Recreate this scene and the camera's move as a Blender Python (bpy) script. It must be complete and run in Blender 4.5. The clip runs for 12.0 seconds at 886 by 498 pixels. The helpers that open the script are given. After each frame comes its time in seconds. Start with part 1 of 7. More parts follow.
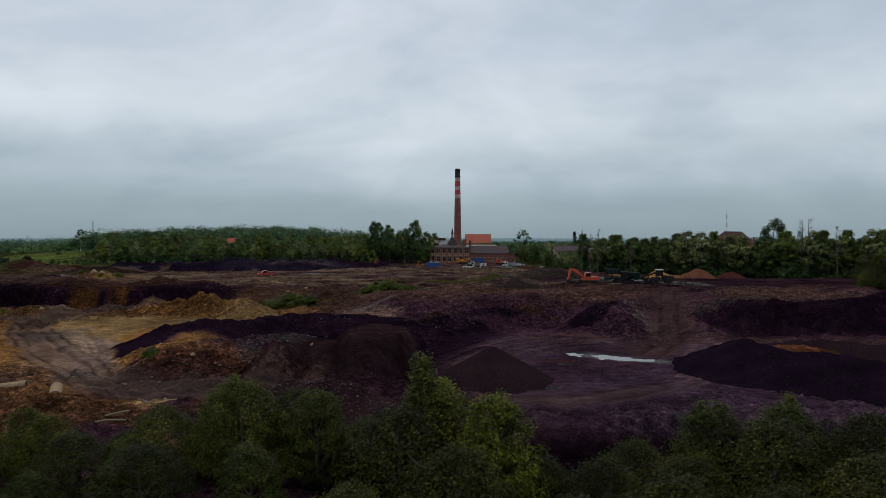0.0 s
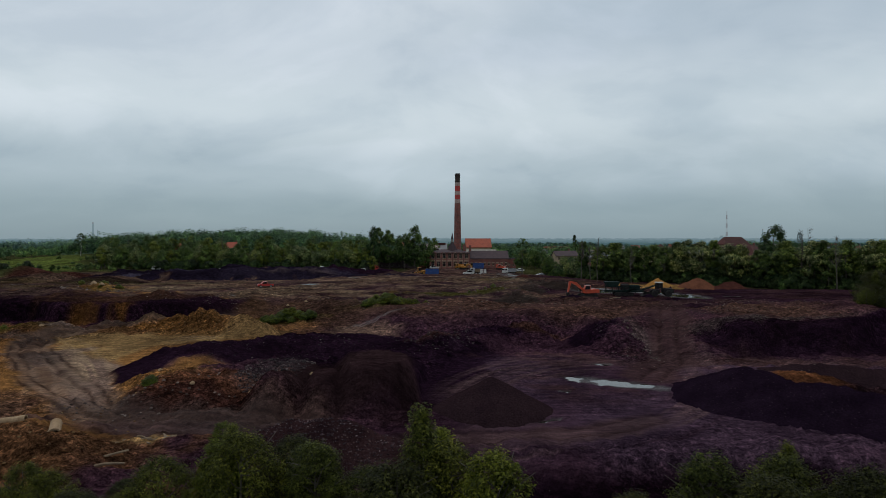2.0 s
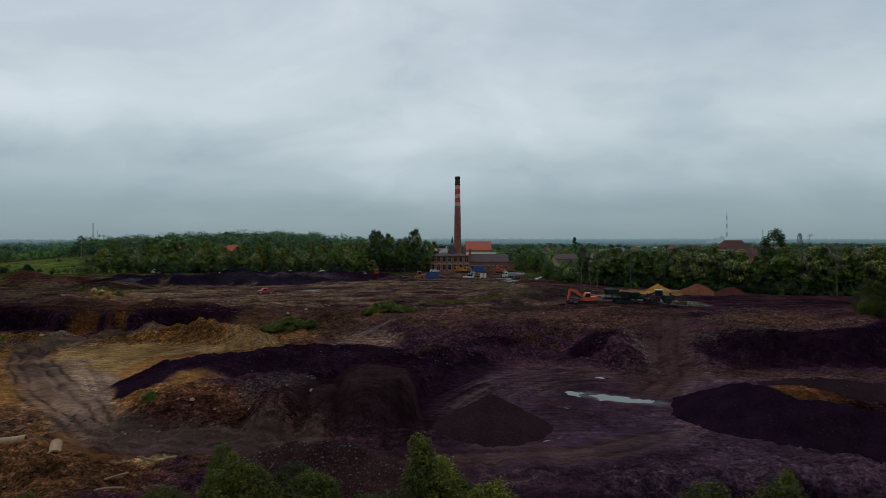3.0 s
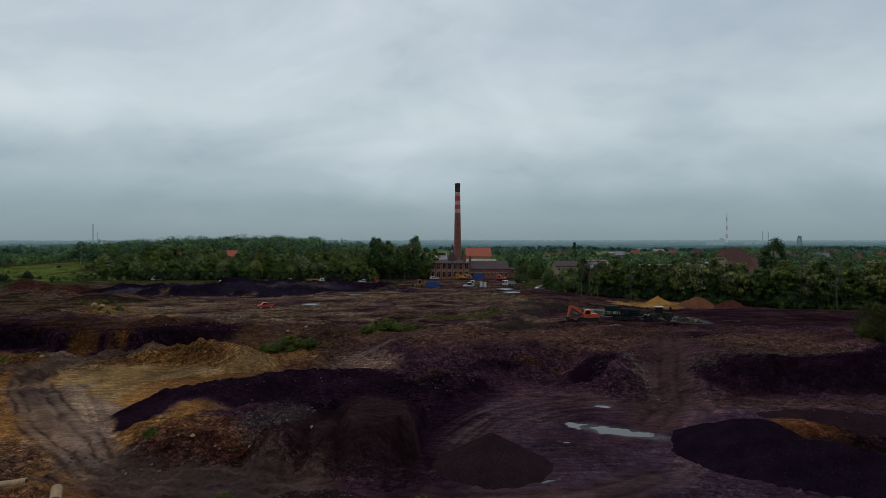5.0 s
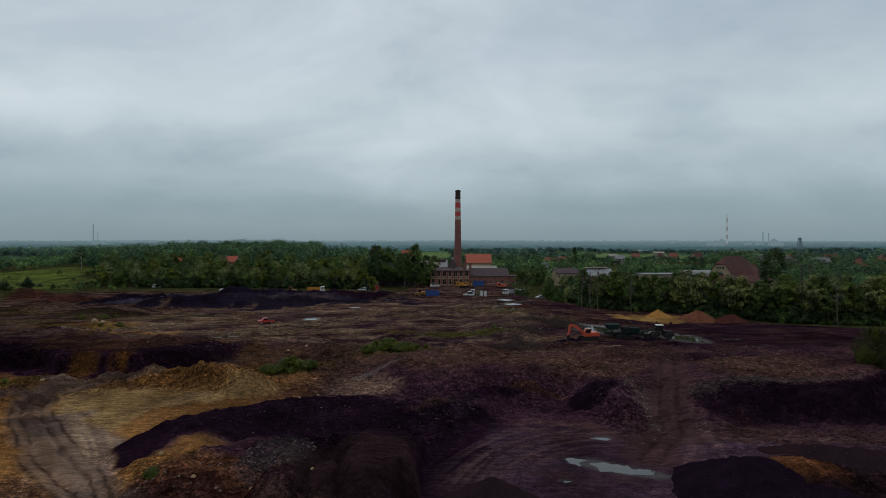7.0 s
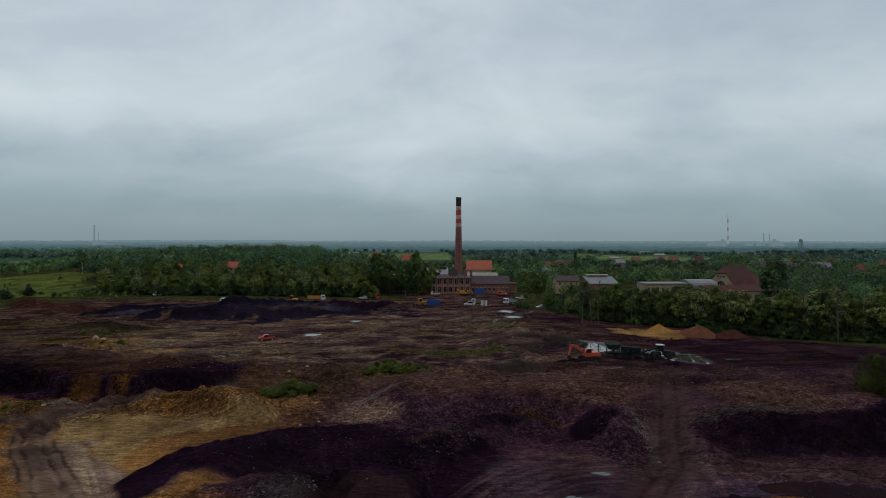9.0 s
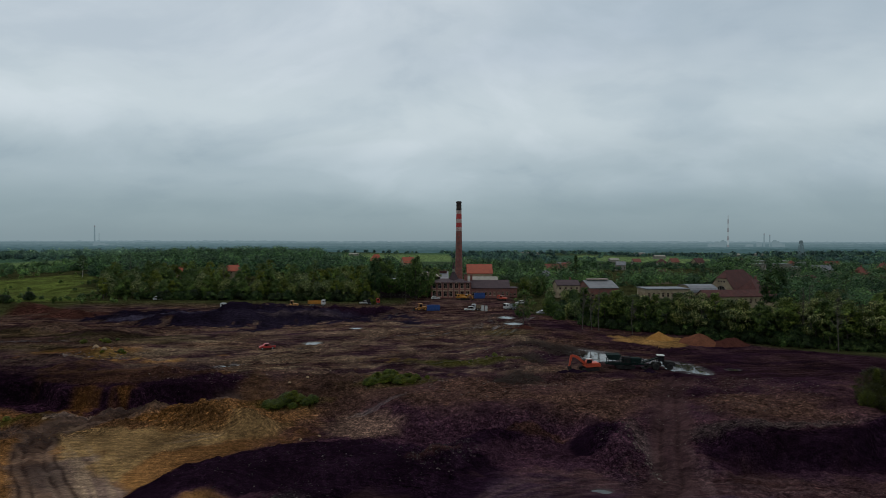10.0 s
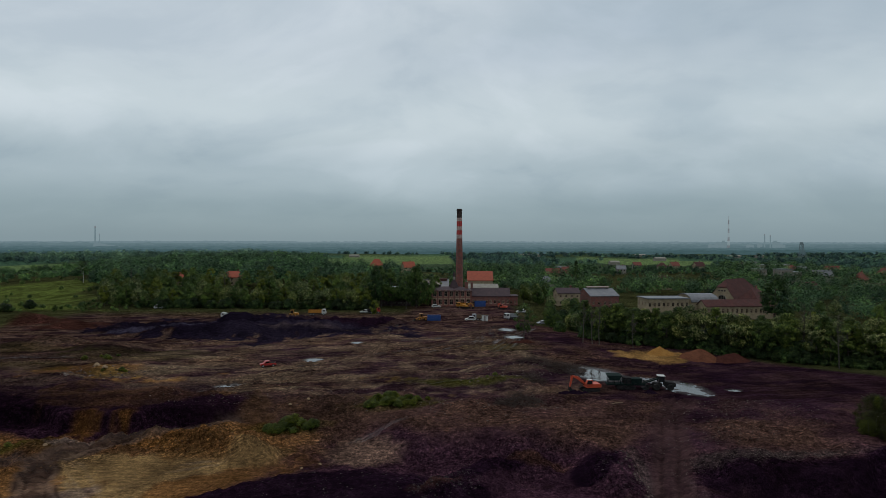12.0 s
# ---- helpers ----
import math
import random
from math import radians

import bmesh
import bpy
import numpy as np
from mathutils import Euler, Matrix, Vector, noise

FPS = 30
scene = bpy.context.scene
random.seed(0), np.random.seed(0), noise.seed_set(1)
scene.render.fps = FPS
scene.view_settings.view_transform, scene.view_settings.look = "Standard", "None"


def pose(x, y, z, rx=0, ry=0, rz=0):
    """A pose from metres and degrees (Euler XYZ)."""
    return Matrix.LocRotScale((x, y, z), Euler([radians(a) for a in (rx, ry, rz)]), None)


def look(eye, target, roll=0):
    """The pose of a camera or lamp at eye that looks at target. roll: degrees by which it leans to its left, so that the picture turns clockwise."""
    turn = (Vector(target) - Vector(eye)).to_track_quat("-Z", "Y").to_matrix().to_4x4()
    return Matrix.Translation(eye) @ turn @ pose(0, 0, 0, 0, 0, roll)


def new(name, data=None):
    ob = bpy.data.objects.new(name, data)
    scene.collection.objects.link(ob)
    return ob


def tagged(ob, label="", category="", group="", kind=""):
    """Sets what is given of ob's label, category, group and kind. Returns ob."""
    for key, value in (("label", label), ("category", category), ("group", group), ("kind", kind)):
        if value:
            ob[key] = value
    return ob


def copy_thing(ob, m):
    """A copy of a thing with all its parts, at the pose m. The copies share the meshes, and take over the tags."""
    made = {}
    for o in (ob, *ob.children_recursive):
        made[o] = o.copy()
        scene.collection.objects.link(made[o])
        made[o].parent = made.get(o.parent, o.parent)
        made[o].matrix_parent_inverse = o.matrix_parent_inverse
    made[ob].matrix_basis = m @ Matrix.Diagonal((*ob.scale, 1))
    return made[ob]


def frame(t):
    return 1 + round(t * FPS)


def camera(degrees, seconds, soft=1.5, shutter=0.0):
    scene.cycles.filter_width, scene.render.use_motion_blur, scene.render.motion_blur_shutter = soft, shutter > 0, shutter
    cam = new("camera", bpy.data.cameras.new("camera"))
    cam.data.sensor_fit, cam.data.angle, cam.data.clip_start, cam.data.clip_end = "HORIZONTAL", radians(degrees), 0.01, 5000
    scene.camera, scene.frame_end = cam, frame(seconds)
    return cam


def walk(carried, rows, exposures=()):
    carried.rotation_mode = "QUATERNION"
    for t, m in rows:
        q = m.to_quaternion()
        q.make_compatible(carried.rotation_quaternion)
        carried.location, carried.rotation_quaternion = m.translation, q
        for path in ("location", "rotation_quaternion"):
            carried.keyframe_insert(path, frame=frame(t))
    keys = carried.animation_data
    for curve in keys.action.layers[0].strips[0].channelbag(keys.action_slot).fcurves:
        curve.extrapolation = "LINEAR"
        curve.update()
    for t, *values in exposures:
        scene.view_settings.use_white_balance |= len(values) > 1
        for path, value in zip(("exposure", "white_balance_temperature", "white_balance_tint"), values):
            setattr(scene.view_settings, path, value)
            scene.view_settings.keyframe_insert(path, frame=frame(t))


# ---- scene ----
# The drone climbs straight up: 20 m in 12 s, looking a little below the horizon.
cam = camera(72.0, 12.0, 0.8)
METRES, EYE, TILT = 20.0, 10.0, -0.64
ANG = 0.76
ROWS = [
    (0.0, 0.0, 0.0, 0.0, 0.0, 0.0, -0.0),
    (0.5, 0.0013, -0.0001, 0.0288, 0.0, -0.01, 0.01),
    (1.0, 0.003, -0.0008, 0.0584, -0.01, -0.01, 0.03),
    (1.5, 0.0035, -0.0009, 0.0891, -0.01, 0.0, 0.04),
    (2.0, 0.0038, -0.0005, 0.1216, 0.01, 0.0, 0.04),
    (2.5, 0.0044, -0.0009, 0.1551, 0.02, 0.0, 0.05),
    (3.0, 0.0049, -0.0014, 0.1896, 0.02, 0.05, 0.07),
    (5.0, 0.003, -0.0022, 0.3404, 0.01, 0.15, 0.02),
    (5.5, 0.003, -0.0022, 0.3817, 0.01, 0.15, 0.03),
    (6.0, 0.0024, -0.0022, 0.4251, 0.02, 0.17, 0.01),
    (6.5, 0.0018, -0.0022, 0.4694, 0.03, 0.15, -0.01),
    (7.0, 0.0016, -0.0023, 0.5153, 0.04, 0.15, -0.02),
    (9.0, 0.0001, -0.0019, 0.7054, 0.12, 0.11, -0.07),
    (9.5, -0.0005, -0.0026, 0.7538, 0.14, 0.13, -0.08),
    (10.0, -0.0009, -0.0035, 0.8029, 0.15, 0.14, -0.08),
    (10.5, -0.0016, -0.0035, 0.8518, 0.16, 0.14, -0.08),
    (11.0, -0.0025, -0.0037, 0.9013, 0.18, 0.13, -0.08),
    (11.5, -0.0036, -0.0039, 0.9505, 0.2, 0.13, -0.09),
    (12.0, -0.0036, -0.0034, 0.9998, 0.2, 0.12, -0.09),
]
walk(cam, [(t, pose(METRES * x, METRES * y, EYE + METRES * z, 90 + TILT + ANG * pitch, ANG * roll, ANG * yaw)) for t, x, y, z, yaw, pitch, roll in ROWS],
     [(0.0, 0.14, 6500, 14), (1.5, 0.11, 6500, 12), (3.5, 0.05, 6500, 10), (7.0, 0.0, 6500, 10), (12.0, 0.0, 6500, 10)])

# ---- overcast daylight ----
world = bpy.data.worlds.new("overcast_sky")
scene.world = world
world.use_nodes = True
wn, wl = world.node_tree.nodes, world.node_tree.links
wn.clear()


def wnode(kind, **kw):
    n = wn.new(kind)
    for k, v in kw.items():
        n.inputs[k].default_value = v
    return n


def wmath(op, a, b=None, clamp=False):
    n = wn.new("ShaderNodeMath")
    n.operation, n.use_clamp = op, clamp
    for i, v in enumerate((a, b)):
        if v is None:
            continue
        if isinstance(v, (int, float)):
            n.inputs[i].default_value = v
        else:
            wl.new(v, n.inputs[i])
    return n.outputs[0]


def wramp(value, stops):
    n = wn.new("ShaderNodeValToRGB")
    n.color_ramp.interpolation = "EASE"
    e = n.color_ramp.elements
    while len(e) < len(stops):
        e.new(0.5)
    for el, (p, c) in zip(e, stops):
        el.position, el.color = p, (*c, 1)
    wl.new(value, n.inputs[0])
    return n.outputs[0]


def wmix(mode, fac, a, b):
    n = wn.new("ShaderNodeMix")
    n.data_type, n.blend_type = "RGBA", mode
    for i, v in ((0, fac), (6, a), (7, b)):
        if isinstance(v, (int, float)):
            n.inputs[i].default_value = v
        elif isinstance(v, tuple):
            n.inputs[i].default_value = (*v, 1)
        else:
            wl.new(v, n.inputs[i])
    return n.outputs[2]


SUN_UP, SUN_ROUND = 66.0, 335.0
way = wn.new("ShaderNodeTexCoord").outputs["Generated"]
sep = wn.new("ShaderNodeSeparateXYZ")
wl.new(way, sep.inputs[0])
up = wmath("MAXIMUM", sep.outputs[2], 0.0)
# Clouds lie on a sheet overhead: the direction is laid out on that sheet.
over = wmath("ADD", up, 0.36)
sheet = wn.new("ShaderNodeCombineXYZ")
wl.new(wmath("DIVIDE", sep.outputs[0], over), sheet.inputs[0])
wl.new(wmath("DIVIDE", sep.outputs[1], over), sheet.inputs[1])


def cloud(scale, detail, rough, shift, warp):
    m = wn.new("ShaderNodeMapping")
    m.inputs["Location"].default_value = shift
    m.inputs["Scale"].default_value = (0.8, 1.0, 1.0)
    wl.new(sheet.outputs[0], m.inputs[0])
    n = wnode("ShaderNodeTexNoise", Scale=scale, Detail=detail, Roughness=rough, Distortion=warp)
    wl.new(m.outputs[0], n.inputs["Vector"])
    return n.outputs["Fac"]


big, fine = cloud(0.85, 4.0, 0.52, (4.3, 1.7, 0), 0.3), cloud(2.6, 6.0, 0.55, (1.1, 8.2, 0), 0.3)
base = wramp(up, [(0.0, (0.200, 0.275, 0.310)), (0.045, (0.245, 0.325, 0.362)), (0.11, (0.355, 0.437, 0.480)), (0.2, (0.535, 0.61, 0.645)), (0.30, (0.50, 0.57, 0.62)), (0.5, (0.60, 0.66, 0.70)), (1.0, (0.80, 0.85, 0.88))])
body = wramp(big, [(0.30, (0.74, 0.79, 0.83)), (0.5, (1.0, 1.0, 1.0)), (0.68, (1.22, 1.18, 1.17))])
wisp = wramp(fine, [(0.34, (0.88, 0.90, 0.92)), (0.5, (1.0, 1.0, 1.0)), (0.66, (1.10, 1.08, 1.08))])
# Towards the horizon the haze evens the clouds out.
even = wmath("MULTIPLY", up, 9.0, True)
clouds = wmix("MULTIPLY", even, wmix("MULTIPLY", even, base, body), wisp)
nishita = wn.new("ShaderNodeTexSky")
nishita.sky_type, nishita.sun_disc = "NISHITA", False
nishita.sun_elevation, nishita.sun_rotation = radians(SUN_UP), radians(SUN_ROUND)
back = wnode("ShaderNodeBackground")
wl.new(wmix("ADD", 0.006, clouds, nishita.outputs[0]), back.inputs["Color"])
back.inputs["Strength"].default_value = 1.0
wl.new(back.outputs[0], wn.new("ShaderNodeOutputWorld").inputs[0])

sun = new("sun", bpy.data.lights.new("sun", "SUN"))
sun.data.energy, sun.data.angle, sun.data.color = 0.55, radians(24), (1.0, 0.99, 0.97)
sun.matrix_world = look((0, 0, 0), (-math.sin(radians(SUN_ROUND)) * math.cos(radians(SUN_UP)), -math.cos(radians(SUN_ROUND)) * math.cos(radians(SUN_UP)), -math.sin(radians(SUN_UP))))

# ---- materials ----
def tree_of(name):
    m = bpy.data.materials.new(name)
    m.use_nodes = True
    n, l = m.node_tree.nodes, m.node_tree.links
    return m, n, l, n["Principled BSDF"]


def link(l, a, b):
    l.new(a, b)


def noise_tex(n, l, coord, scale, detail=4.0, rough=0.55):
    t = n.new("ShaderNodeTexNoise")
    t.inputs["Scale"].default_value, t.inputs["Detail"].default_value, t.inputs["Roughness"].default_value = scale, detail, rough
    l.new(coord, t.inputs["Vector"])
    return t.outputs["Fac"]


def ramp(n, l, fac, stops):
    r = n.new("ShaderNodeValToRGB")
    e = r.color_ramp.elements
    while len(e) < len(stops):
        e.new(0.5)
    for el, (p, c) in zip(e, stops):
        el.position, el.color = p, (*c, 1)
    l.new(fac, r.inputs[0])
    return r.outputs[0]


def mix(n, l, mode, fac, a, b):
    m = n.new("ShaderNodeMix")
    m.data_type, m.blend_type = "RGBA", mode
    for i, v in ((0, fac), (6, a), (7, b)):
        if isinstance(v, (int, float)):
            m.inputs[i].default_value = v
        elif isinstance(v, tuple):
            m.inputs[i].default_value = (*v, 1)
        else:
            l.new(v, m.inputs[i])
    return m.outputs[2]


def bump(n, l, height, strength, dist, shader):
    b = n.new("ShaderNodeBump")
    b.inputs["Strength"].default_value, b.inputs["Distance"].default_value = strength, dist
    l.new(height, b.inputs["Height"])
    l.new(b.outputs[0], shader.inputs["Normal"])


def surf(name, c1, c2, scale=1.0, fine=8.0, rough=0.8, metal=0.0, relief=0.3, dist=0.02, dirt=(0.05, 0.045, 0.04), soil=0.25, per=0.0):
    """A worn surface: two colours mottled at two scales, dirt in blotches, fine relief."""
    m, n, l, s = tree_of(name)
    co = n.new("ShaderNodeTexCoord").outputs["Object"]
    a, b = noise_tex(n, l, co, scale), noise_tex(n, l, co, fine, 6.0, 0.65)
    col = ramp(n, l, a, [(0.35, c1), (0.65, c2)])
    col = mix(n, l, "MULTIPLY", 0.6, col, ramp(n, l, b, [(0.3, (0.6, 0.6, 0.6)), (0.7, (1.3, 1.3, 1.3))]))
    d = ramp(n, l, noise_tex(n, l, co, scale * 1.7, 5.0, 0.7), [(0.5, (0, 0, 0)), (0.75, (soil, soil, soil))])
    col = mix(n, l, "MIX", d, col, dirt)
    if per:
        oi = n.new("ShaderNodeObjectInfo").outputs["Random"]
        col = mix(n, l, "MULTIPLY", 1.0, col, ramp(n, l, oi, [(0.0, (1 - per,) * 3), (1.0, (1 + per,) * 3)]))
    l.new(col, s.inputs["Base Color"])
    s.inputs["Roughness"].default_value, s.inputs["Metallic"].default_value = rough, metal
    s.inputs["Specular IOR Level"].default_value = 0.18 if rough > 0.7 else 0.4
    if relief:
        bump(n, l, b, relief, dist, s)
    return m


def soil_material():
    """Wet mine waste: the colour of each kind of soil is laid out with the ground, grain and stones come on top."""
    m, n, l, s = tree_of("mine_soil")
    co = n.new("ShaderNodeTexCoord").outputs["Object"]
    at = n.new("ShaderNodeAttribute")
    at.attribute_name = "soil"
    wet = n.new("ShaderNodeAttribute")
    wet.attribute_name = "wet"
    big, mid, small = noise_tex(n, l, co, 0.12, 5, 0.6), noise_tex(n, l, co, 0.9, 6, 0.65), noise_tex(n, l, co, 6.0, 5, 0.7)
    col = mix(n, l, "MULTIPLY", 1.0, at.outputs["Color"], ramp(n, l, big, [(0.38, (0.68, 0.66, 0.67)), (0.62, (1.35, 1.32, 1.28))]))
    gr = n.new("ShaderNodeAttribute")
    gr.attribute_name = "grit"
    grit = gr.outputs["Fac"]
    col = mix(n, l, "MULTIPLY", grit, col, ramp(n, l, mid, [(0.38, (0.55, 0.54, 0.56)), (0.5, (0.95, 0.95, 0.95)), (0.64, (1.65, 1.6, 1.52))]))
    col = mix(n, l, "MULTIPLY", grit, col, ramp(n, l, small, [(0.38, (0.38, 0.38, 0.39)), (0.64, (1.9, 1.87, 1.83))]))
    # Streaks where rain and blades have drawn the mud out.
    mp = n.new("ShaderNodeMapping")
    mp.inputs["Scale"].default_value, mp.inputs["Rotation"].default_value = (0.35, 2.2, 1.0), (0, 0, 0.22)
    l.new(co, mp.inputs[0])
    col = mix(n, l, "MULTIPLY", 0.75, col, ramp(n, l, noise_tex(n, l, mp.outputs[0], 1.0, 6, 0.7), [(0.38, (0.6, 0.6, 0.61)), (0.62, (1.5, 1.47, 1.42))]))
    crust = noise_tex(n, l, co, 2.3, 4, 0.75)
    col = mix(n, l, "MULTIPLY", grit, col, ramp(n, l, crust, [(0.40, (0.45, 0.45, 0.46)), (0.5, (0.94, 0.94, 0.94)), (0.61, (1.7, 1.67, 1.63))]))
    # Clods: cells of slightly different tone.
    cl = n.new("ShaderNodeTexVoronoi")
    cl.inputs["Scale"].default_value = 3.4
    l.new(co, cl.inputs["Vector"])
    sp = n.new("ShaderNodeSeparateColor")
    l.new(cl.outputs["Color"], sp.inputs[0])
    col = mix(n, l, "MULTIPLY", grit, col, ramp(n, l, sp.outputs[0], [(0.0, (0.62, 0.62, 0.63)), (0.85, (1.1, 1.1, 1.1)), (1.0, (1.8, 1.75, 1.7))]))
    # Pale stones and crumbs of rock.
    v = n.new("ShaderNodeTexVoronoi")
    v.inputs["Scale"].default_value = 1.6
    l.new(co, v.inputs["Vector"])
    stones = ramp(n, l, v.outputs["Distance"], [(0.06, (1, 1, 1)), (0.11, (0, 0, 0))])
    some = ramp(n, l, noise_tex(n, l, co, 0.25, 3), [(0.52, (0, 0, 0)), (0.66, (0.55, 0.55, 0.55))])
    fac = mix(n, l, "MULTIPLY", 1.0, stones, some)
    col = mix(n, l, "MIX", fac, col, (0.105, 0.088, 0.078))
    l.new(col, s.inputs["Base Color"])
    r = n.new("ShaderNodeMapRange")
    r.inputs["To Min"].default_value, r.inputs["To Max"].default_value = 0.95, 0.34
    l.new(wet.outputs["Fac"], r.inputs["Value"])
    l.new(r.outputs[0], s.inputs["Roughness"])
    sheen = n.new("ShaderNodeMapRange")
    sheen.inputs["To Min"].default_value, sheen.inputs["To Max"].default_value = 0.0, 0.34
    l.new(wet.outputs["Fac"], sheen.inputs["Value"])
    l.new(sheen.outputs[0], s.inputs["Specular IOR Level"])
    add = n.new("ShaderNodeMath")
    add.operation = "ADD"
    l.new(mid, add.inputs[0]), l.new(small, add.inputs[1])
    bump(n, l, add.outputs[0], 1.0, 0.35, s)
    return m


def leaf_material(name, dark, mid, pale, seethrough=0.25, rough=0.55, crowns=False):
    m, n, l, s = tree_of(name)
    isl = n.new("ShaderNodeNewGeometry").outputs["Random Per Island"]
    oi = n.new("ShaderNodeObjectInfo").outputs["Random"]
    col = ramp(n, l, isl, [(0.0, dark), (0.55, mid), (1.0, pale)])
    col = mix(n, l, "MULTIPLY", 1.0, col, ramp(n, l, oi, [(0.0, (0.72, 0.78, 0.8)), (0.5, (1.0, 1.0, 1.0)), (1.0, (1.3, 1.22, 0.95))]))
    co = n.new("ShaderNodeTexCoord").outputs["Object"]
    col = mix(n, l, "MULTIPLY", 0.8, col, ramp(n, l, noise_tex(n, l, co, 0.35, 3), [(0.36, (0.57, 0.57, 0.57)), (0.64, (1.45, 1.4, 1.2))]))
    col = mix(n, l, "MULTIPLY", 0.8, col, ramp(n, l, noise_tex(n, l, co, 0.09, 2), [(0.38, (0.50, 0.52, 0.50)), (0.62, (1.6, 1.5, 1.2))]))
    if crowns:
        tone = n.new("ShaderNodeAttribute")
        tone.attribute_name = "crown_tone"
        col = mix(n, l, "MULTIPLY", 1.0, col, ramp(n, l, tone.outputs["Fac"], [(0.0, (0.42, 0.46, 0.50)), (0.6, (1.0, 1.0, 1.0)), (1.0, (1.75, 1.6, 1.15))]))
    l.new(col, s.inputs["Base Color"])
    s.inputs["Roughness"].default_value = rough
    s.inputs["Specular IOR Level"].default_value = 0.08
    t = n.new("ShaderNodeBsdfTranslucent")
    l.new(col, t.inputs["Color"])
    mx = n.new("ShaderNodeMixShader")
    mx.inputs[0].default_value = seethrough
    l.new(s.outputs[0], mx.inputs[1]), l.new(t.outputs[0], mx.inputs[2])
    l.new(mx.outputs[0], n["Material Output"].inputs[0])
    return m


def brick_material(name, c1, c2, mortar, soil=0.5):
    m, n, l, s = tree_of(name)
    co = n.new("ShaderNodeTexCoord").outputs["Object"]
    b = n.new("ShaderNodeTexBrick")
    b.inputs["Color1"].default_value, b.inputs["Color2"].default_value, b.inputs["Mortar"].default_value = (*c1, 1), (*c2, 1), (*mortar, 1)
    b.inputs["Scale"].default_value, b.inputs["Mortar Size"].default_value = 1.0, 0.01
    b.inputs["Brick Width"].default_value, b.inputs["Row Height"].default_value = 0.26, 0.075
    sw = n.new("ShaderNodeSeparateXYZ")
    l.new(co, sw.inputs[0])
    ad = n.new("ShaderNodeMath")
    l.new(sw.outputs[0], ad.inputs[0]), l.new(sw.outputs[1], ad.inputs[1])
    cb = n.new("ShaderNodeCombineXYZ")
    l.new(ad.outputs[0], cb.inputs[0]), l.new(sw.outputs[2], cb.inputs[1])
    l.new(cb.outputs[0], b.inputs["Vector"])
    col = mix(n, l, "MULTIPLY", 0.9, b.outputs["Color"], ramp(n, l, noise_tex(n, l, co, 0.5, 6, 0.7), [(0.3, (0.55, 0.55, 0.55)), (0.7, (1.35, 1.3, 1.3))]))
    d = ramp(n, l, noise_tex(n, l, co, 0.23, 6, 0.75), [(0.45, (0, 0, 0)), (0.75, (soil, soil, soil))])
    col = mix(n, l, "MIX", d, col, (0.035, 0.03, 0.03))
    l.new(col, s.inputs["Base Color"])
    s.inputs["Roughness"].default_value = 0.9
    bump(n, l, b.outputs["Fac"], -0.4, 0.01, s)
    return m


def water_material():
    m, n, l, s = tree_of("puddle_water")
    co = n.new("ShaderNodeTexCoord").outputs["Object"]
    s.inputs["Base Color"].default_value = (0.02, 0.018, 0.015, 1)
    s.inputs["Roughness"].default_value, s.inputs["IOR"].default_value = 0.04, 1.33
    s.inputs["Specular IOR Level"].default_value = 0.9
    bump(n, l, noise_tex(n, l, co, 1.5, 3), 0.04, 0.02, s)
    return m


def glass_material(name, tint):
    m, n, l, s = tree_of(name)
    s.inputs["Base Color"].default_value = (*tint, 1)
    s.inputs["Roughness"].default_value, s.inputs["Specular IOR Level"].default_value = 0.08, 0.6
    return m


M_SOIL, M_WATER = soil_material(), water_material()
M_GLASS = glass_material("window_glass", (0.012, 0.014, 0.016))
M_BRICK = brick_material("sooty_red_brick", (0.20, 0.055, 0.038), (0.135, 0.040, 0.030), (0.12, 0.09, 0.08), 0.4)
M_STACK = brick_material("chimney_brick", (0.22, 0.058, 0.042), (0.15, 0.045, 0.035), (0.13, 0.09, 0.08), 0.45)
M_TANBRICK = brick_material("tan_red_brick", (0.27, 0.088, 0.060), (0.19, 0.062, 0.044), (0.2, 0.15, 0.12), 0.35)
M_TRIM = surf("pale_brick_trim", (0.27, 0.19, 0.135), (0.36, 0.265, 0.19), 0.6, 6, 0.85)
M_CREAM = surf("cream_render", (0.21, 0.165, 0.105), (0.28, 0.225, 0.15), 0.4, 5, 0.85, soil=0.5)
M_WHITEWALL = surf("grey_white_render", (0.17, 0.16, 0.135), (0.235, 0.22, 0.19), 0.4, 5, 0.85, soil=0.5)
M_BAND_R = surf("red_band_paint", (0.42, 0.035, 0.03), (0.33, 0.03, 0.028), 0.7, 5, 0.6, soil=0.3)
M_BAND_W = surf("white_band_paint", (0.40, 0.31, 0.28), (0.28, 0.20, 0.18), 0.7, 5, 0.6, soil=0.7)
M_SOOT = surf("sooty_brick", (0.035, 0.027, 0.025), (0.06, 0.042, 0.036), 0.7, 6, 0.9)
M_SLATE = surf("dark_roofing", (0.032, 0.021, 0.026), (0.050, 0.031, 0.035), 0.7, 7, 0.75)
M_GREYROOF = surf("grey_sheet_roof", (0.065, 0.07, 0.08), (0.105, 0.11, 0.12), 0.5, 5, 0.5, soil=0.5)
M_TILE = surf("orange_roof_tile", (0.27, 0.066, 0.036), (0.20, 0.052, 0.032), 0.8, 9, 0.8, soil=0.3)
M_REDTILE = surf("weathered_red_tile", (0.046, 0.017, 0.016), (0.068, 0.024, 0.021), 0.6, 7, 0.85, soil=0.5)
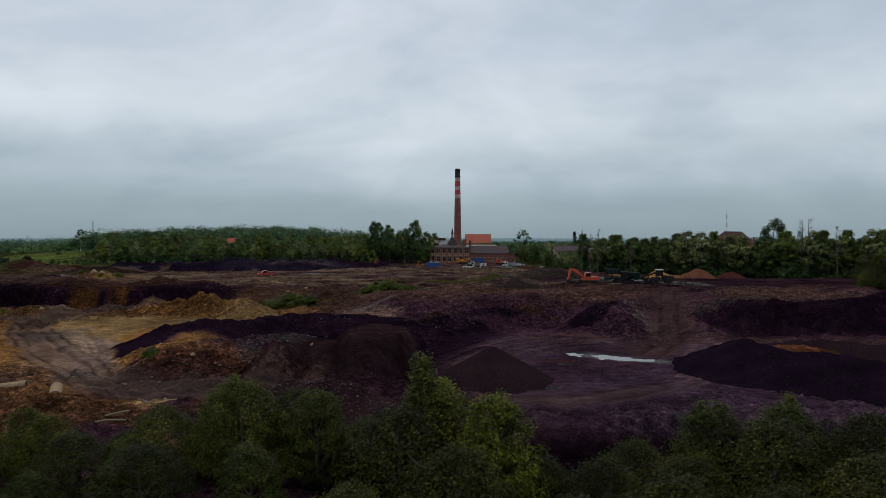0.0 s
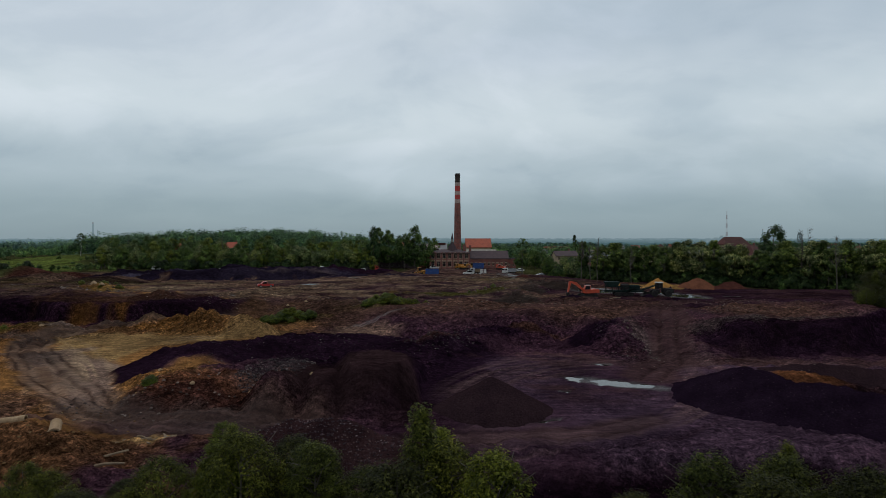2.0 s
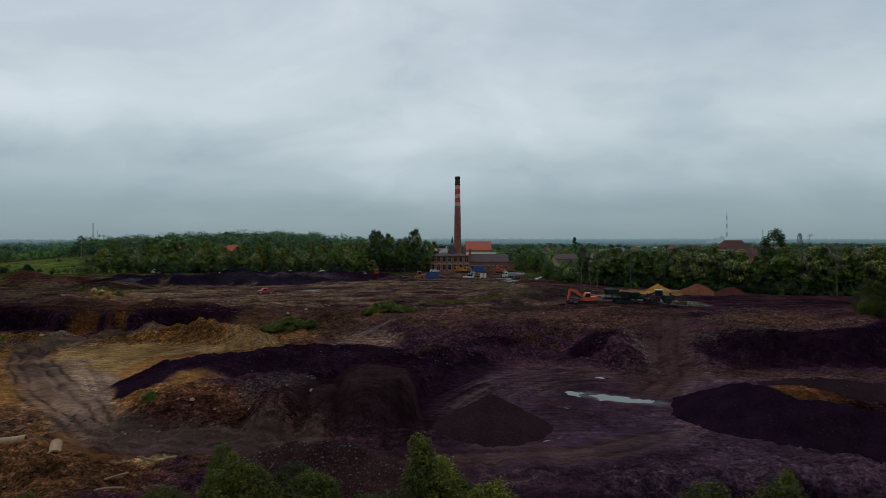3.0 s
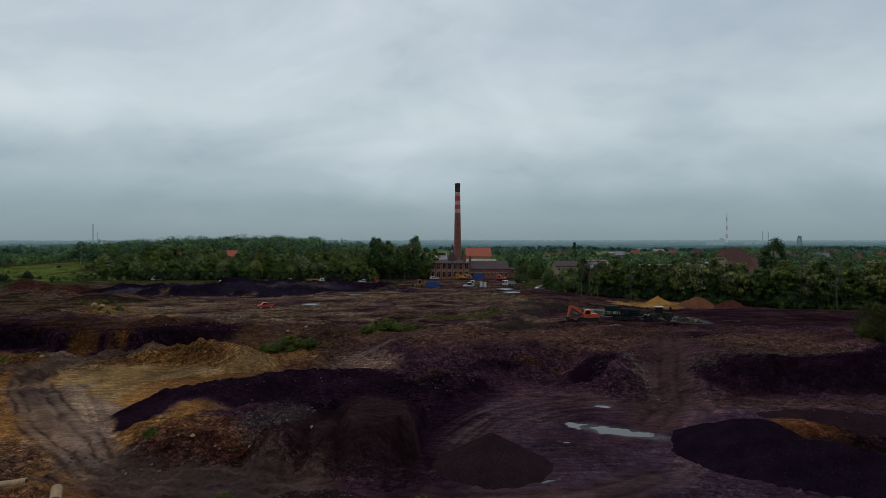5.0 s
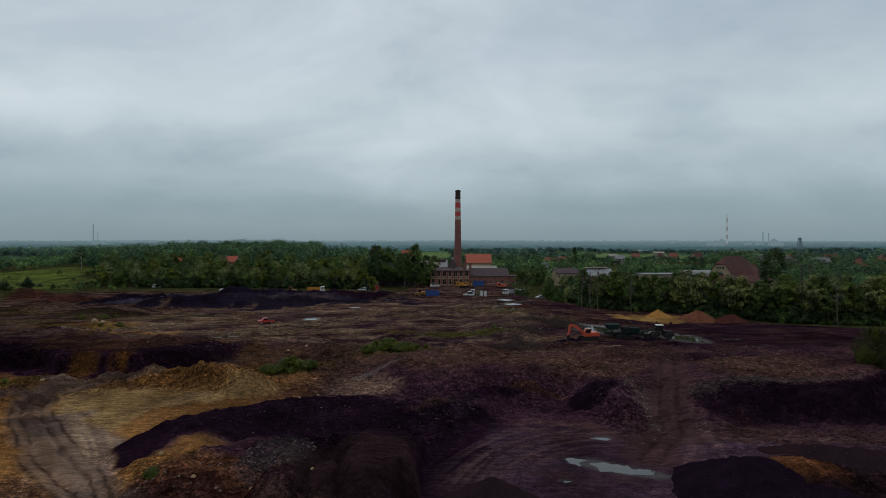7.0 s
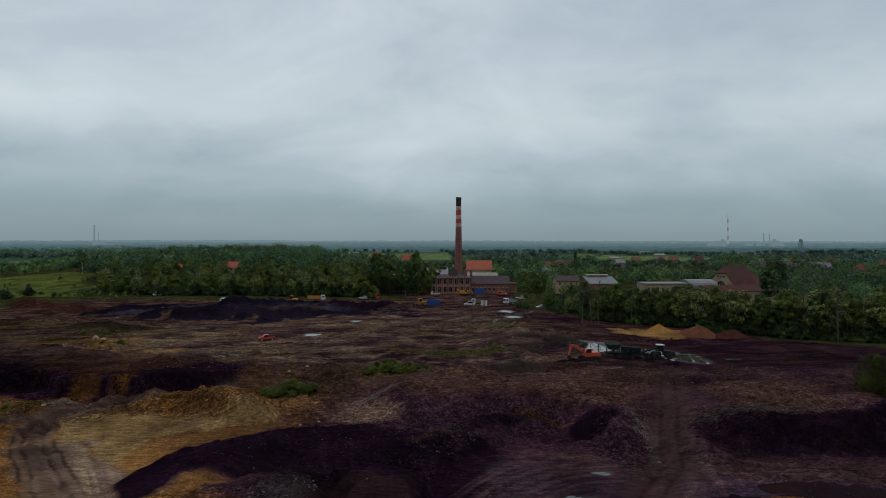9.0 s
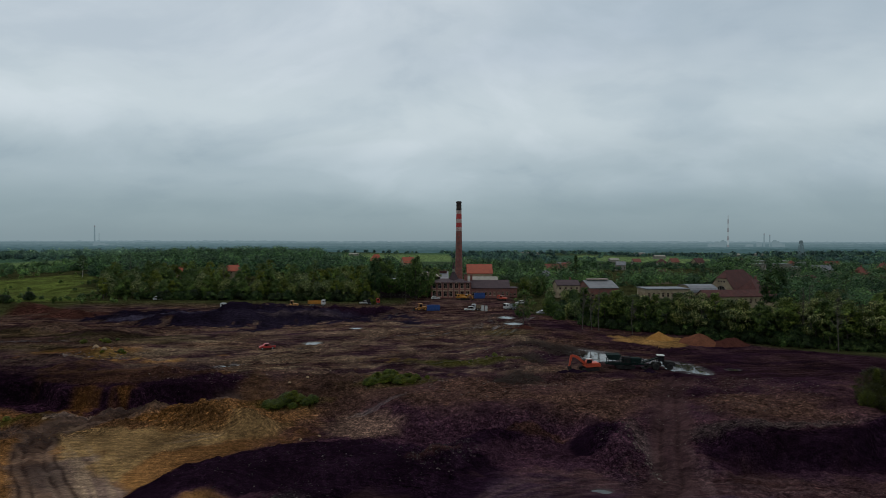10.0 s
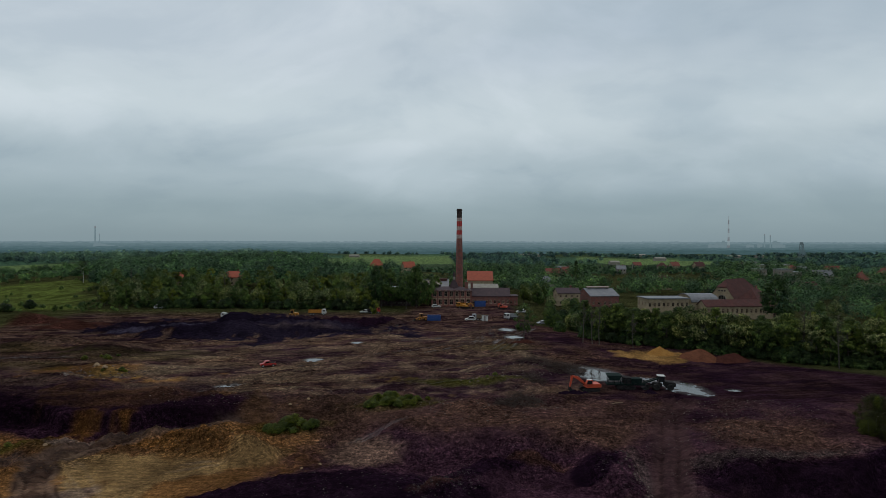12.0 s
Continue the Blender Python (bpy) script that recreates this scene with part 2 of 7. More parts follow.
M_DULLTILE = surf("dull_orange_tile", (0.15, 0.048, 0.034), (0.11, 0.038, 0.029), 0.6, 7, 0.85, soil=0.5)
M_BARK = surf("bark", (0.05, 0.042, 0.034), (0.09, 0.08, 0.068), 2, 14, 0.9, relief=0.6)
M_BIRCH = surf("birch_bark", (0.3, 0.28, 0.25), (0.42, 0.4, 0.36), 3, 9, 0.8, dirt=(0.03, 0.03, 0.03), soil=0.8)
M_LEAF = leaf_material("leaf_green", (0.018, 0.042, 0.016), (0.06, 0.104, 0.03), (0.12, 0.172, 0.052), 0.28)
M_LEAF_Y = leaf_material("leaf_fresh_green", (0.03, 0.05, 0.011), (0.076, 0.104, 0.021), (0.14, 0.166, 0.034), 0.28)
M_LEAF_D = leaf_material("leaf_dark_green", (0.01, 0.028, 0.014), (0.033, 0.066, 0.025), (0.076, 0.118, 0.042), 0.28)
M_LEAF_F = leaf_material("blossoming_leaf", (0.022, 0.044, 0.016), (0.068, 0.106, 0.03), (0.32, 0.335, 0.205), 0.28)
# Next three: bluish air haze mixed into the leaf colour, strongest in M_FAR.
M_LEAF_M = leaf_material("hazed_town_leaf", (0.018, 0.05, 0.03), (0.04, 0.088, 0.05), (0.07, 0.13, 0.068), 0.28, crowns=True)
M_LEAF_H = leaf_material("hazed_hill_leaf", (0.018, 0.054, 0.034), (0.046, 0.104, 0.056), (0.08, 0.15, 0.074), 0.28, crowns=True)
M_FAR = leaf_material("haze_blued_leaf", (0.042, 0.094, 0.104), (0.062, 0.126, 0.134), (0.086, 0.158, 0.158), 0.28, crowns=True)
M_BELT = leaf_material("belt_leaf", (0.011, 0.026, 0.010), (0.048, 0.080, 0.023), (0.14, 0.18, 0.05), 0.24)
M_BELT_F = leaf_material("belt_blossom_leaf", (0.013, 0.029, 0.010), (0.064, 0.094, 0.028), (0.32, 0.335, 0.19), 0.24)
# The shade below the trees is put into this dark leaf colour.
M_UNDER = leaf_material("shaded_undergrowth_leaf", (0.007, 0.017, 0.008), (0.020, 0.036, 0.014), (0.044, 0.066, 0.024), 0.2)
M_BUSH = leaf_material("thicket_leaf", (0.014, 0.018, 0.004), (0.050, 0.063, 0.010), (0.142, 0.158, 0.030), 0.38)
M_BUSH_D = leaf_material("dark_thicket_leaf", (0.008, 0.0100, 0.0028), (0.027, 0.032, 0.0065), (0.078, 0.085, 0.018), 0.35)
M_BUSH_Y = leaf_material("fresh_thicket_leaf", (0.024, 0.034, 0.005), (0.084, 0.108, 0.013), (0.185, 0.21, 0.034), 0.4)

# ---- the ground: one sheet out to the horizon ----
_table = np.random.RandomState(7).rand(256, 256)


def vnoise(x, y):
    xi, yi = np.floor(x).astype(int), np.floor(y).astype(int)
    u, v = x - xi, y - yi
    u, v = u * u * u * (u * (u * 6 - 15) + 10), v * v * v * (v * (v * 6 - 15) + 10)
    a, b = _table[xi % 256, yi % 256], _table[(xi + 1) % 256, yi % 256]
    c, d = _table[xi % 256, (yi + 1) % 256], _table[(xi + 1) % 256, (yi + 1) % 256]
    return (a + (b - a) * u) * (1 - v) + (c + (d - c) * u) * v - 0.5


def fbm(x, y, size, octaves=4, gain=0.5, shift=0.0):
    out, amp, x, y = 0.0, 1.0, x / size + 13.7 + shift, y / size + 5.1 + shift * 1.7
    for _ in range(octaves):
        out = out + amp * vnoise(x, y)
        x, y, amp = 1.72 * x + 1.07 * y + 3.1, -1.07 * x + 1.72 * y + 8.9, amp * gain
    return out


def step(d, w):
    t = np.clip(d / w + 0.5, 0, 1)
    return t * t * (3 - 2 * t)


def oval(X, Y, cx, cy, rx, ry, turn=0.0):
    """0 at the middle of an oval, 1 on its rim."""
    c, s = math.cos(radians(turn)), math.sin(radians(turn))
    return np.hypot(((X - cx) * c + (Y - cy) * s) / rx, (-(X - cx) * s + (Y - cy) * c) / ry)


def line_dist(X, Y, pts):
    best, along, total = np.full(np.shape(X), 1e9), np.zeros(np.shape(X)), 0.0
    for (ax, ay), (bx, by) in zip(pts, pts[1:]):
        lx, ly = bx - ax, by - ay
        n = math.hypot(lx, ly)
        t = np.clip(((X - ax) * lx + (Y - ay) * ly) / (n * n), 0, 1)
        d = np.hypot(X - ax - t * lx, Y - ay - t * ly)
        along = np.where(d < best, total + t * n, along)
        best = np.minimum(best, d)
        total += n
    return best, along


def road_dist(X, Y, road):
    """Distance to a road, wandering a little; far off it is only known to be far."""
    px, py = [p[0] for p in road], [p[1] for p in road]
    k = (X > min(px) - 9) & (X < max(px) + 9) & (Y > min(py) - 9) & (Y < max(py) + 9)
    d = np.full(X.shape, 50.0)
    x, y = X[k], Y[k]
    d[k] = line_dist(x + 0.35 * fbm(x, y, 6, 2, shift=9), y + 0.35 * fbm(x, y, 6, 2, shift=5), road)[0]
    return d


def curve(pts, n=6):
    """A smooth line through points (Catmull-Rom)."""
    p = [np.array(q, float) for q in pts]
    p = [2 * p[0] - p[1]] + p + [2 * p[-1] - p[-2]]
    out = []
    for a, b, c, d in zip(p, p[1:], p[2:], p[3:]):
        for t in np.linspace(0, 1, n, endpoint=False):
            out.append(tuple(0.5 * (2 * b + (c - a) * t + (2 * a - 5 * b + 4 * c - d) * t * t + (3 * b - a - 3 * c + d) * t ** 3)))
    return out + [tuple(p[-2])]


MUD_ROAD = curve([(-11, 44.6), (-19, 44.6), (-25, 46.6), (-29, 50), (-34, 55.5), (-40, 61.5), (-46, 69), (-51, 75), (-55, 82), (-57, 86), (-53, 90.5), (-44, 97), (-37, 103)])
MUD_ROAD_B = curve([(-74, 86), (-66, 85.4), (-58, 85.2), (-54, 81)])
PIT_ROAD = curve([(-30, 44.5), (-20, 43.5), (-10, 42.5), (0, 42), (10, 43), (16, 46)])
RAMP = curve([(20.5, 60), (23, 64), (26, 69), (28.5, 77), (32, 86), (36, 98), (42, 108)])
SITE_ROAD = curve([(-60, 118), (-30, 128), (-18, 150), (-17, 175), (-22, 200), (-16, 225), (-10, 245)])
SITE_ROAD_B = curve([(-20, 122), (2, 140), (9, 165), (10, 200), (16, 235)])
CROSS = curve([(-100, 150), (-60, 152), (-20, 158), (10, 170), (28, 200)])
# Lines along which lorries and graders have drawn the surface out, and how far to the side it shows.
FLOWS = [(curve(p, 4), reach) for p, reach in (
    ([(-16, 215), (-15, 190), (-15.7, 174), (-19.8, 155), (-30, 135), (-38, 120), (-46, 108)], 6.0),
    ([(19, 200), (18, 173), (12, 155), (2, 143), (-19, 138), (-45, 132), (-95, 136)], 9.0),
    ([(15, 190), (4, 165), (-12, 152), (-40, 146), (-75, 150), (-110, 146)], 8.0),
    ([(-110, 124), (-75, 121), (-45, 117), (-20, 120), (0, 128), (14, 142)], 7.0),
    ([(36, 98), (22, 101.5), (8, 102), (-5, 99), (-14, 93), (-20, 88)], 3.5),
    ([(42, 108), (60, 112), (90, 116)], 9.0),
    ([(30, 100), (48, 104), (70, 98)], 5.0),
    ([(18, 150), (30, 138), (44, 132), (80, 130)], 6.0),
    ([(30, 205), (24, 190), (16, 176), (0, 172), (-20, 176), (-50, 172)], 7.0),
    ([(1, 49), (6, 60), (14, 67), (26, 68), (40, 66), (60, 62)], 5.5),
    ([(4, 40.5), (14, 43), (21, 50), (25, 62), (29, 76)], 4.5),
    ([(-50, 75), (-44, 78), (-36, 83), (-27, 87)], 5.0),
    ([(-34, 56), (-38, 63), (-46, 73), (-54, 82)], 5.0))]
PUDDLES = [  # middle, half sizes, turn, level of the water
    (16.4, 57.2, 3.5, 1.05, -31, -0.93), (17.2, 66.0, 0.9, 0.45, 0, -0.9), (11.0, 54.3, 0.5, 0.2, 10, -0.97), (8.0, 45.6, 0.9, 0.22, 25, -1.05),
    (40.5, 124.0, 3.6, 1.7, -18, 2.10), (32.0, 129.5, 3.6, 5.8, 20, 2.12), (46.4, 117.5, 2.6, 4.8, 12, 1.98), (55.0, 116.0, 1.1, 0.8, 0, 1.95),
    (-42.5, 120.0, 2.0, 1.0, 25, 1.75), (-31.0, 143.0, 1.6, 1.5, 30, 2.5), (-24.0, 166.0, 1.2, 1.2, 0, 2.8), (20.2, 178.0, 1.9, 2.0, 0, 2.55), (20.0, 196.0, 2.0, 2.6, 0, 2.1), (-47.0, 114.5, 1.2, 0.6, 30, 1.6),
]


def drawn_out(X, Y):
    """Streaks left by wheels and blades: their height, about -1 to 1, and how strongly they show."""
    S, Wt = np.zeros(X.shape), np.zeros(X.shape)
    for n, (road, reach) in enumerate(FLOWS):
        px, py = [p[0] for p in road], [p[1] for p in road]
        k = (X > min(px) - 2 * reach) & (X < max(px) + 2 * reach) & (Y > min(py) - 2 * reach) & (Y < max(py) + 2 * reach)
        x, y = X[k], Y[k]
        d, along = line_dist(x + 0.9 * fbm(x, y, 14, 2, shift=n), y + 0.9 * fbm(x, y, 14, 2, shift=n + 3), road)
        st = sum(amp * vnoise(d * f + 17 * n + 40, along * 0.05 * f + 9 * n) for amp, f in ((1.0, 0.45), (0.9, 1.1), (0.6, 2.3)))
        w = np.exp(-(d / reach) ** 2) * np.clip(0.75 + 1.5 * fbm(x, y, 11, 2, shift=n + 50), 0, 1)
        S[k] += st * w
        Wt[k] = np.maximum(Wt[k], w)
    return S, Wt


def edge_of(X):
    return np.interp(X, [-160, -95, -80, -62, -50, -38, -30, -20, -8, 0, 8, 18, 24, 30, 40, 52, 62, 75, 110],
                     [118, 112, 107, 98, 100, 107, 106, 101, 95, 88, 86, 85, 79, 77.5, 76, 74.5, 79, 86, 92])


def height(X, Y, rough=True):
    X, Y = np.asarray(X, float), np.asarray(Y, float)
    n1, n2 = fbm(X, Y, 9.0, 3), fbm(X, Y, 26.0, 2, shift=4)
    high = np.interp(Y, [40, 84, 115, 135, 165, 190, 225, 250, 285, 420, 700, 1000, 2000, 3000, 4900], [1.6, 1.9, 2.1, 2.4, 2.9, 2.1, 0.3, -0.5, -0.05, -1, -3, -4, -2, 0, 0])
    high = high + 0.9 * np.interp(X, [-100, -45, -38, -30, 26, 38, 60, 90], [1, 1, 0.3, 0, 0, 1, 1, 0.5]) * step(96 - Y, 40)
    high = high - 1.3 * step(-34 - X, 34) * step(Y - 158, 50) * step(222 - Y, 30)
    high = high - 1.8 * step(X - 40, 24) * step(Y - 138, 26)
    low = np.interp(X, [-90, -50, -30, -15, 0, 60], [-1.3, -1.3, -0.9, -0.8, -1.0, -0.9]) - 1.0 * step(30 - Y, 14)
    wide = np.interp(X, [-95, -40, -34, -22, -6, 2, 26, 29, 32, 36, 62, 80], [2.0, 2.2, 8, 20, 17, 5.5, 6, 17, 17, 2.2, 2.6, 8])
    z = low + (high - low) * step(Y - edge_of(X) - 4.5 * n1, wide)
    far = step(Y - 330, 120) + step(np.abs(X) - 160, 80) + step(-Y, 40)
    near = 1 - np.clip(far, 0, 1)

    def heap(cx, cy, rx, ry, h, turn=0.0, top=0.0, wob=0.18):
        out = np.zeros(X.shape)
        reach = 1.9 * max(rx, ry)
        k = (np.abs(X - cx) < reach) & (np.abs(Y - cy) < reach)
        r = oval(X[k], Y[k], cx, cy, rx, ry, turn) * (1 + wob * fbm(X[k], Y[k], 5.0, 3, shift=cx))
        out[k] = h * np.clip(1 - np.clip((r - top) / (1 - top), 0, None), 0, 1) ** 0.9
        return out

    # The long black bank in the middle, with its loaf-shaped lobes, and the brown lump before it.
    bank = np.maximum.reduce([
        heap(-20, 72, 16, 8.5, 1.6, 22, 0.4), heap(-25.5, 65.5, 9.5, 7.0, 2.4, 38, 0.25, 0.1), heap(-9, 71, 13, 11, 1.7, 0, 0.45), heap(-15, 61, 10, 8, 1.3, 0, 0.4),
        heap(-5.6, 53.0, 4.3, 6.4, 3.3, -4, 0.6, 0.10), heap(-6.3, 59.5, 5.5, 5, 2.6, 0, 0.5, 0.1), heap(-9.8, 50.6, 2.4, 4.4, 2.5, 8, 0.4, 0.08), heap(-13.4, 50.2, 2.9, 4.2, 2.2, -12, 0.35, 0.12),
        heap(-22, 55.5, 7.5, 8.5, 1.35, -10, 0.45, 0.25), heap(-26.5, 58.5, 4, 6, 1.2, -20, 0.3, 0.35), heap(-13, 55.5, 3.6, 6, 1.9, 0, 0.4),
        heap(-0.5, 73.5, 6.0, 4.0, 2.5, 30, 0.2), heap(4, 77, 6, 4, 1.6, 25, 0.3)])
    z = z + bank * step(90 - Y, 8)
    # Deep cut beside the bank, and the bowl under the far brow.
    z = z - 1.5 * np.clip(1 - oval(X, Y, 0.6, 57, 2.8, 8.5, -6), 0, 1) ** 0.5
    z = z - 1.7 * np.clip(1.25 - oval(X, Y, -16, 109.5, 19, 7.5, 5), 0, 1) ** 0.7
    # A black bank closes the bowl under the far brow.
    kd, ka = line_dist(X + 0.7 * fbm(X, Y, 4, 2, shift=33), Y, [(0.5, 74.5), (5.5, 79.8), (9, 82), (12, 83.4)])
    z = np.maximum(z, -0.9 + 2.0 * np.clip(1.35 - kd / 2.6, 0, 1) ** 0.8)
    # The floor breaks off towards the camera.
    z = z - 1.6 * step(34.9 + 1.6 * n1 + 0.14 * X - Y, 2.6) * step(X + 3, 4)
    # Spur, coal pile and debris at the foot of the back brow.
    z = z + heap(22.0, 77.5, 3.8, 6.0, 2.9, 8, 0.1, 0.25) + heap(19.3, 81.5, 3.2, 4.2, 1.3, 0, 0.15) + heap(10, 86, 5, 3, 0.8, 0, 0.1) + heap(58.5, 75, 5, 4, 1.6, 0, 0.3, 0.3) + heap(66, 74, 8, 5, 2.0, 0, 0.3, 0.3)
    z = z + heap(13.5, 80.5, 2.4, 2.2, 0.9, 0, 0.1, 0.3) + heap(36, 61, 14, 4, 0.9, -6, 0.2, 0.3) + heap(32.5, 56.0, 6, 3.4, 1.5, -8, 0.3, 0.3)
    # Ochre hummocks along the track on the left, and the rough corner with the pipes.
    for cx, cy, rx, ry, h in ((-42, 94, 7, 4, 1.3), (-33, 92, 6, 5, 1.6), (-27.5, 88, 5, 5, 1.5), (-50, 90.5, 5, 2.6, 0.6), (-60, 90, 7, 4.5, 1.2), (-68, 84, 8, 6, 1.3), (-36.5, 100, 5, 4, 1.3),
                              (-30, 40, 7, 5, 1.4), (-24, 36.5, 5, 3.6, 1.3), (-20.5, 33, 5, 3, 0.9), (-48, 57, 6, 4, 1.0), (-34, 33, 8, 5, 1.2), (-17, 39.8, 3.0, 1.4, 0.4)):
        z = z + heap(cx, cy, rx, ry, h, 0, 0.1, 0.5)
    # A broken berm of ochre spoil runs before the left cut.
    bd, ba = line_dist(X + 1.2 * fbm(X, Y, 5, 2, shift=71), Y, [(-56, 92.5), (-49, 95.2), (-42, 93.5), (-36, 91.5), (-31, 90), (-26, 86.5)])
    z = z + np.clip(1 - bd / 3.0, 0, 1) ** 0.8 * (0.75 + 1.2 * vnoise(ba * 0.42 + 3, ba * 0.0))
    # Mounds on the upper level.
    for cx, cy, rx, ry, h in ((-25, 113, 10, 7, 1.0), (-12, 112, 9, 5, 0.9), (3, 105, 11, 5, 0.9), (12, 121, 8, 6, 1.4), (17, 133, 10, 5, 1.3), (20, 150, 7, 5, 0.9), (-51, 110.5, 5, 3, 1.3), (-71, 118, 6, 4, 1.0), (-44, 110, 5, 3, 1.0), (-80, 124, 8, 5, 1.0), (-73, 131, 6, 4, 1.2),
                              (48, 92, 9, 4, 0.7), (57, 82, 6, 4, 1.2), (40, 98, 8, 3, 0.5), (-112, 172, 13, 9, 2.4), (-160, 232, 13, 8, 3.6), (-136, 222, 10, 6, 2.0), (-186, 236, 16, 8, 4.0), (-88, 160, 12, 9, 1.6), (0, 128, 6, 3, 0.6), (29, 103, 5, 3, 0.5)):
        z = z + heap(cx, cy, rx, ry, h, 0, 0.1, 0.4)
    # The long low coal stock before the left wood.
    for cx, cy, rx, ry, h in ((-84, 200, 12, 11, 3.0), (-70, 206, 12, 13, 3.4), (-78, 226, 9, 8, 4.0), (-60, 198, 10, 12, 2.9), (-54, 214, 12, 12, 3.8), (-45, 202, 11, 12, 3.1), (-36, 212, 11, 10, 2.8), (-24, 226, 10, 9, 2.0), (-98, 206, 13, 9, 2.6), (-110, 204, 10, 8, 1.8), (-90, 194, 8, 6, 1.6), (-66, 194, 7, 6, 1.8), (-50, 195, 8, 6, 1.6), (-64, 232, 16, 8, 2.6)):
        z = z + heap(cx, cy, rx, ry, h, 0, 0.25, 0.35)
    # Far lie of the land.
    z = z + far * 3.0 * fbm(X, Y, 190.0, 3) * step(Y - 320, 200) + 11.0 * np.clip(1 - oval(X, Y, -135, 500, 190, 190), 0, 1) ** 0.8
    # Loose relief.
    if rough:
        loose = near * (np.where(Y < 112, 1.0, 0.5) + 1.1 * step(1.1 - oval(X, Y, -62, 210, 50, 26, 4), 0.3))
        for cx, cy, rx, ry, f in ((14, 56, 17, 13, 0.22), (-40, 79, 13, 9, 0.35), (-38, 62, 6, 13, 0.4), (5, 101, 22, 4, 0.5), (-18, 69, 13, 6, 1.15), (-7, 54, 6, 6, 0.5), (80, 122, 40, 14, 0.6),
                                  (-42, 93.5, 16, 4.5, 1.9), (-33, 39, 13, 6, 1.3), (-20, 108, 13, 7, 1.35), (8, 112, 20, 9, 1.5), (14, 84, 14, 5, 1.35), (48, 92, 18, 8, 1.35), (-76, 122, 18, 8, 1.5)):
            k = step(1.1 - oval(X, Y, cx, cy, rx, ry), 0.5)
            loose = loose * (1 - k + f * k)
        crumbs = 0.42 - np.abs(fbm(X, Y, 3.2, 4, 0.55, 14)) * 1.6
        z = z + loose * (0.5 * n1 + 0.42 * fbm(X, Y, 2.4, 5, 0.66, 2) + 0.34 * crumbs + 0.4 * n2)
        st, w = drawn_out(X, Y)
        z = z + 0.13 * np.clip(st, -0.8, 0.8)
    # Wheel tracks.
    for road, half, gauge, deep in ((MUD_ROAD, 2.6, 1.0, 0.2), (MUD_ROAD_B, 2.4, 1.0, 0.2), (PIT_ROAD, 2.4, 1.0, 0.1), (RAMP, 2.0, 1.0, 0.22), (SITE_ROAD, 3.0, 1.05, 0.14), (SITE_ROAD_B, 3.0, 1.05, 0.12), (CROSS, 3.5, 1.1, 0.12)):
        d = road_dist(X, Y, road)
        z = z - deep * np.exp(-((d - gauge) / 0.34) ** 2) - 0.1 * step(half - d, 1.5)
    # Hollows that hold water.
    for cx, cy, rx, ry, turn, level in PUDDLES:
        k = (np.abs(X - cx) < 4 * max(rx, ry)) & (np.abs(Y - cy) < 4 * max(rx, ry))
        r = oval(X[k], Y[k], cx, cy, rx, ry, turn) * (1 + 0.9 * fbm(X[k], Y[k] * 1.8, 1.6, 4, 0.65, shift=cx))
        flat = step(2.3 - r, 1.2)
        z[k] = z[k] * (1 - flat) + flat * (level + 0.16 * np.clip(r - 1, -1, 1.5))
    return z


def spaced(start, stop, first, last):
    out, v = [start], start
    while v < stop:
        v += first + (last - first) * (v - start) / (stop - start)
        out.append(v)
    return out[:-1]


# The sheet's cells grow with distance: its columns spread like a fan, its rows lie ever farther apart.
SPAN = np.array([-2.0, -1.6, -1.35, -1.22, -1.16, -1.13] + list(np.arange(-1.1, -0.775, 0.013)) + list(np.arange(-0.77, 0.77, 0.0021)) + list(np.arange(0.775, 1.1, 0.013)) + [1.1, 1.13, 1.16, 1.22, 1.35, 1.6, 2.0])
ys = np.array([-900, -300, -120, -50, -20, 0] + spaced(10, 24, 2, 0.4) + spaced(24, 70, 0.18, 0.26) + spaced(70, 125, 0.26, 0.36) + spaced(125, 310, 0.4, 1.6) + spaced(310, 1000, 2, 18) + [1000, 1150, 1350, 1600, 1900, 2300, 2800, 3400, 4100, 4900], float)


def fan(y):
    return np.maximum(np.asarray(y, float) + 20.0, 45.0)


GY, GS = np.meshgrid(ys, SPAN, indexing="ij")
GX = np.where(np.abs(GS) <= 1.1, GS * fan(GY), np.sign(GS) * (1.1 * fan(GY) + (np.abs(GS) - 1.1) / 0.9 * (6500 - 1.1 * fan(GY))))
GZ = height(GX, GY)


def ground_z(x, y):
    """The ground's height at a place, from the sheet itself."""
    w = float(fan(y))
    q = x / w if abs(x) <= 1.1 * w else math.copysign(1.1 + 0.9 * (abs(x) - 1.1 * w) / (6500 - 1.1 * w), x)
    i, j = min(max(np.searchsorted(SPAN, q) - 1, 0), len(SPAN) - 2), min(max(np.searchsorted(ys, y) - 1, 0), len(ys) - 2)
    u, v = (q - SPAN[i]) / (SPAN[i + 1] - SPAN[i]), (y - ys[j]) / (ys[j + 1] - ys[j])
    return float((GZ[j, i] * (1 - u) + GZ[j, i + 1] * u) * (1 - v) + (GZ[j + 1, i] * (1 - u) + GZ[j + 1, i + 1] * u) * v)


FIELDS = ((-105, 1180, 118, 290), (345, 1000, 96, 170), (-500, 720, 66, 100), (250, 690, 60, 24), (-900, 1500, 160, 110))
COAL, SHALE, DIRT, OCHRE, YELLOW = (0.0150, 0.0076, 0.0145), (0.046, 0.0236, 0.0330), (0.078, 0.048, 0.0330), (0.205, 0.110, 0.036), (0.245, 0.168, 0.070)
GREYMUD, GRASS, MEADOW, RUST = (0.160, 0.112, 0.080), (0.055, 0.060, 0.010), (0.060, 0.082, 0.020), (0.078, 0.036, 0.020)


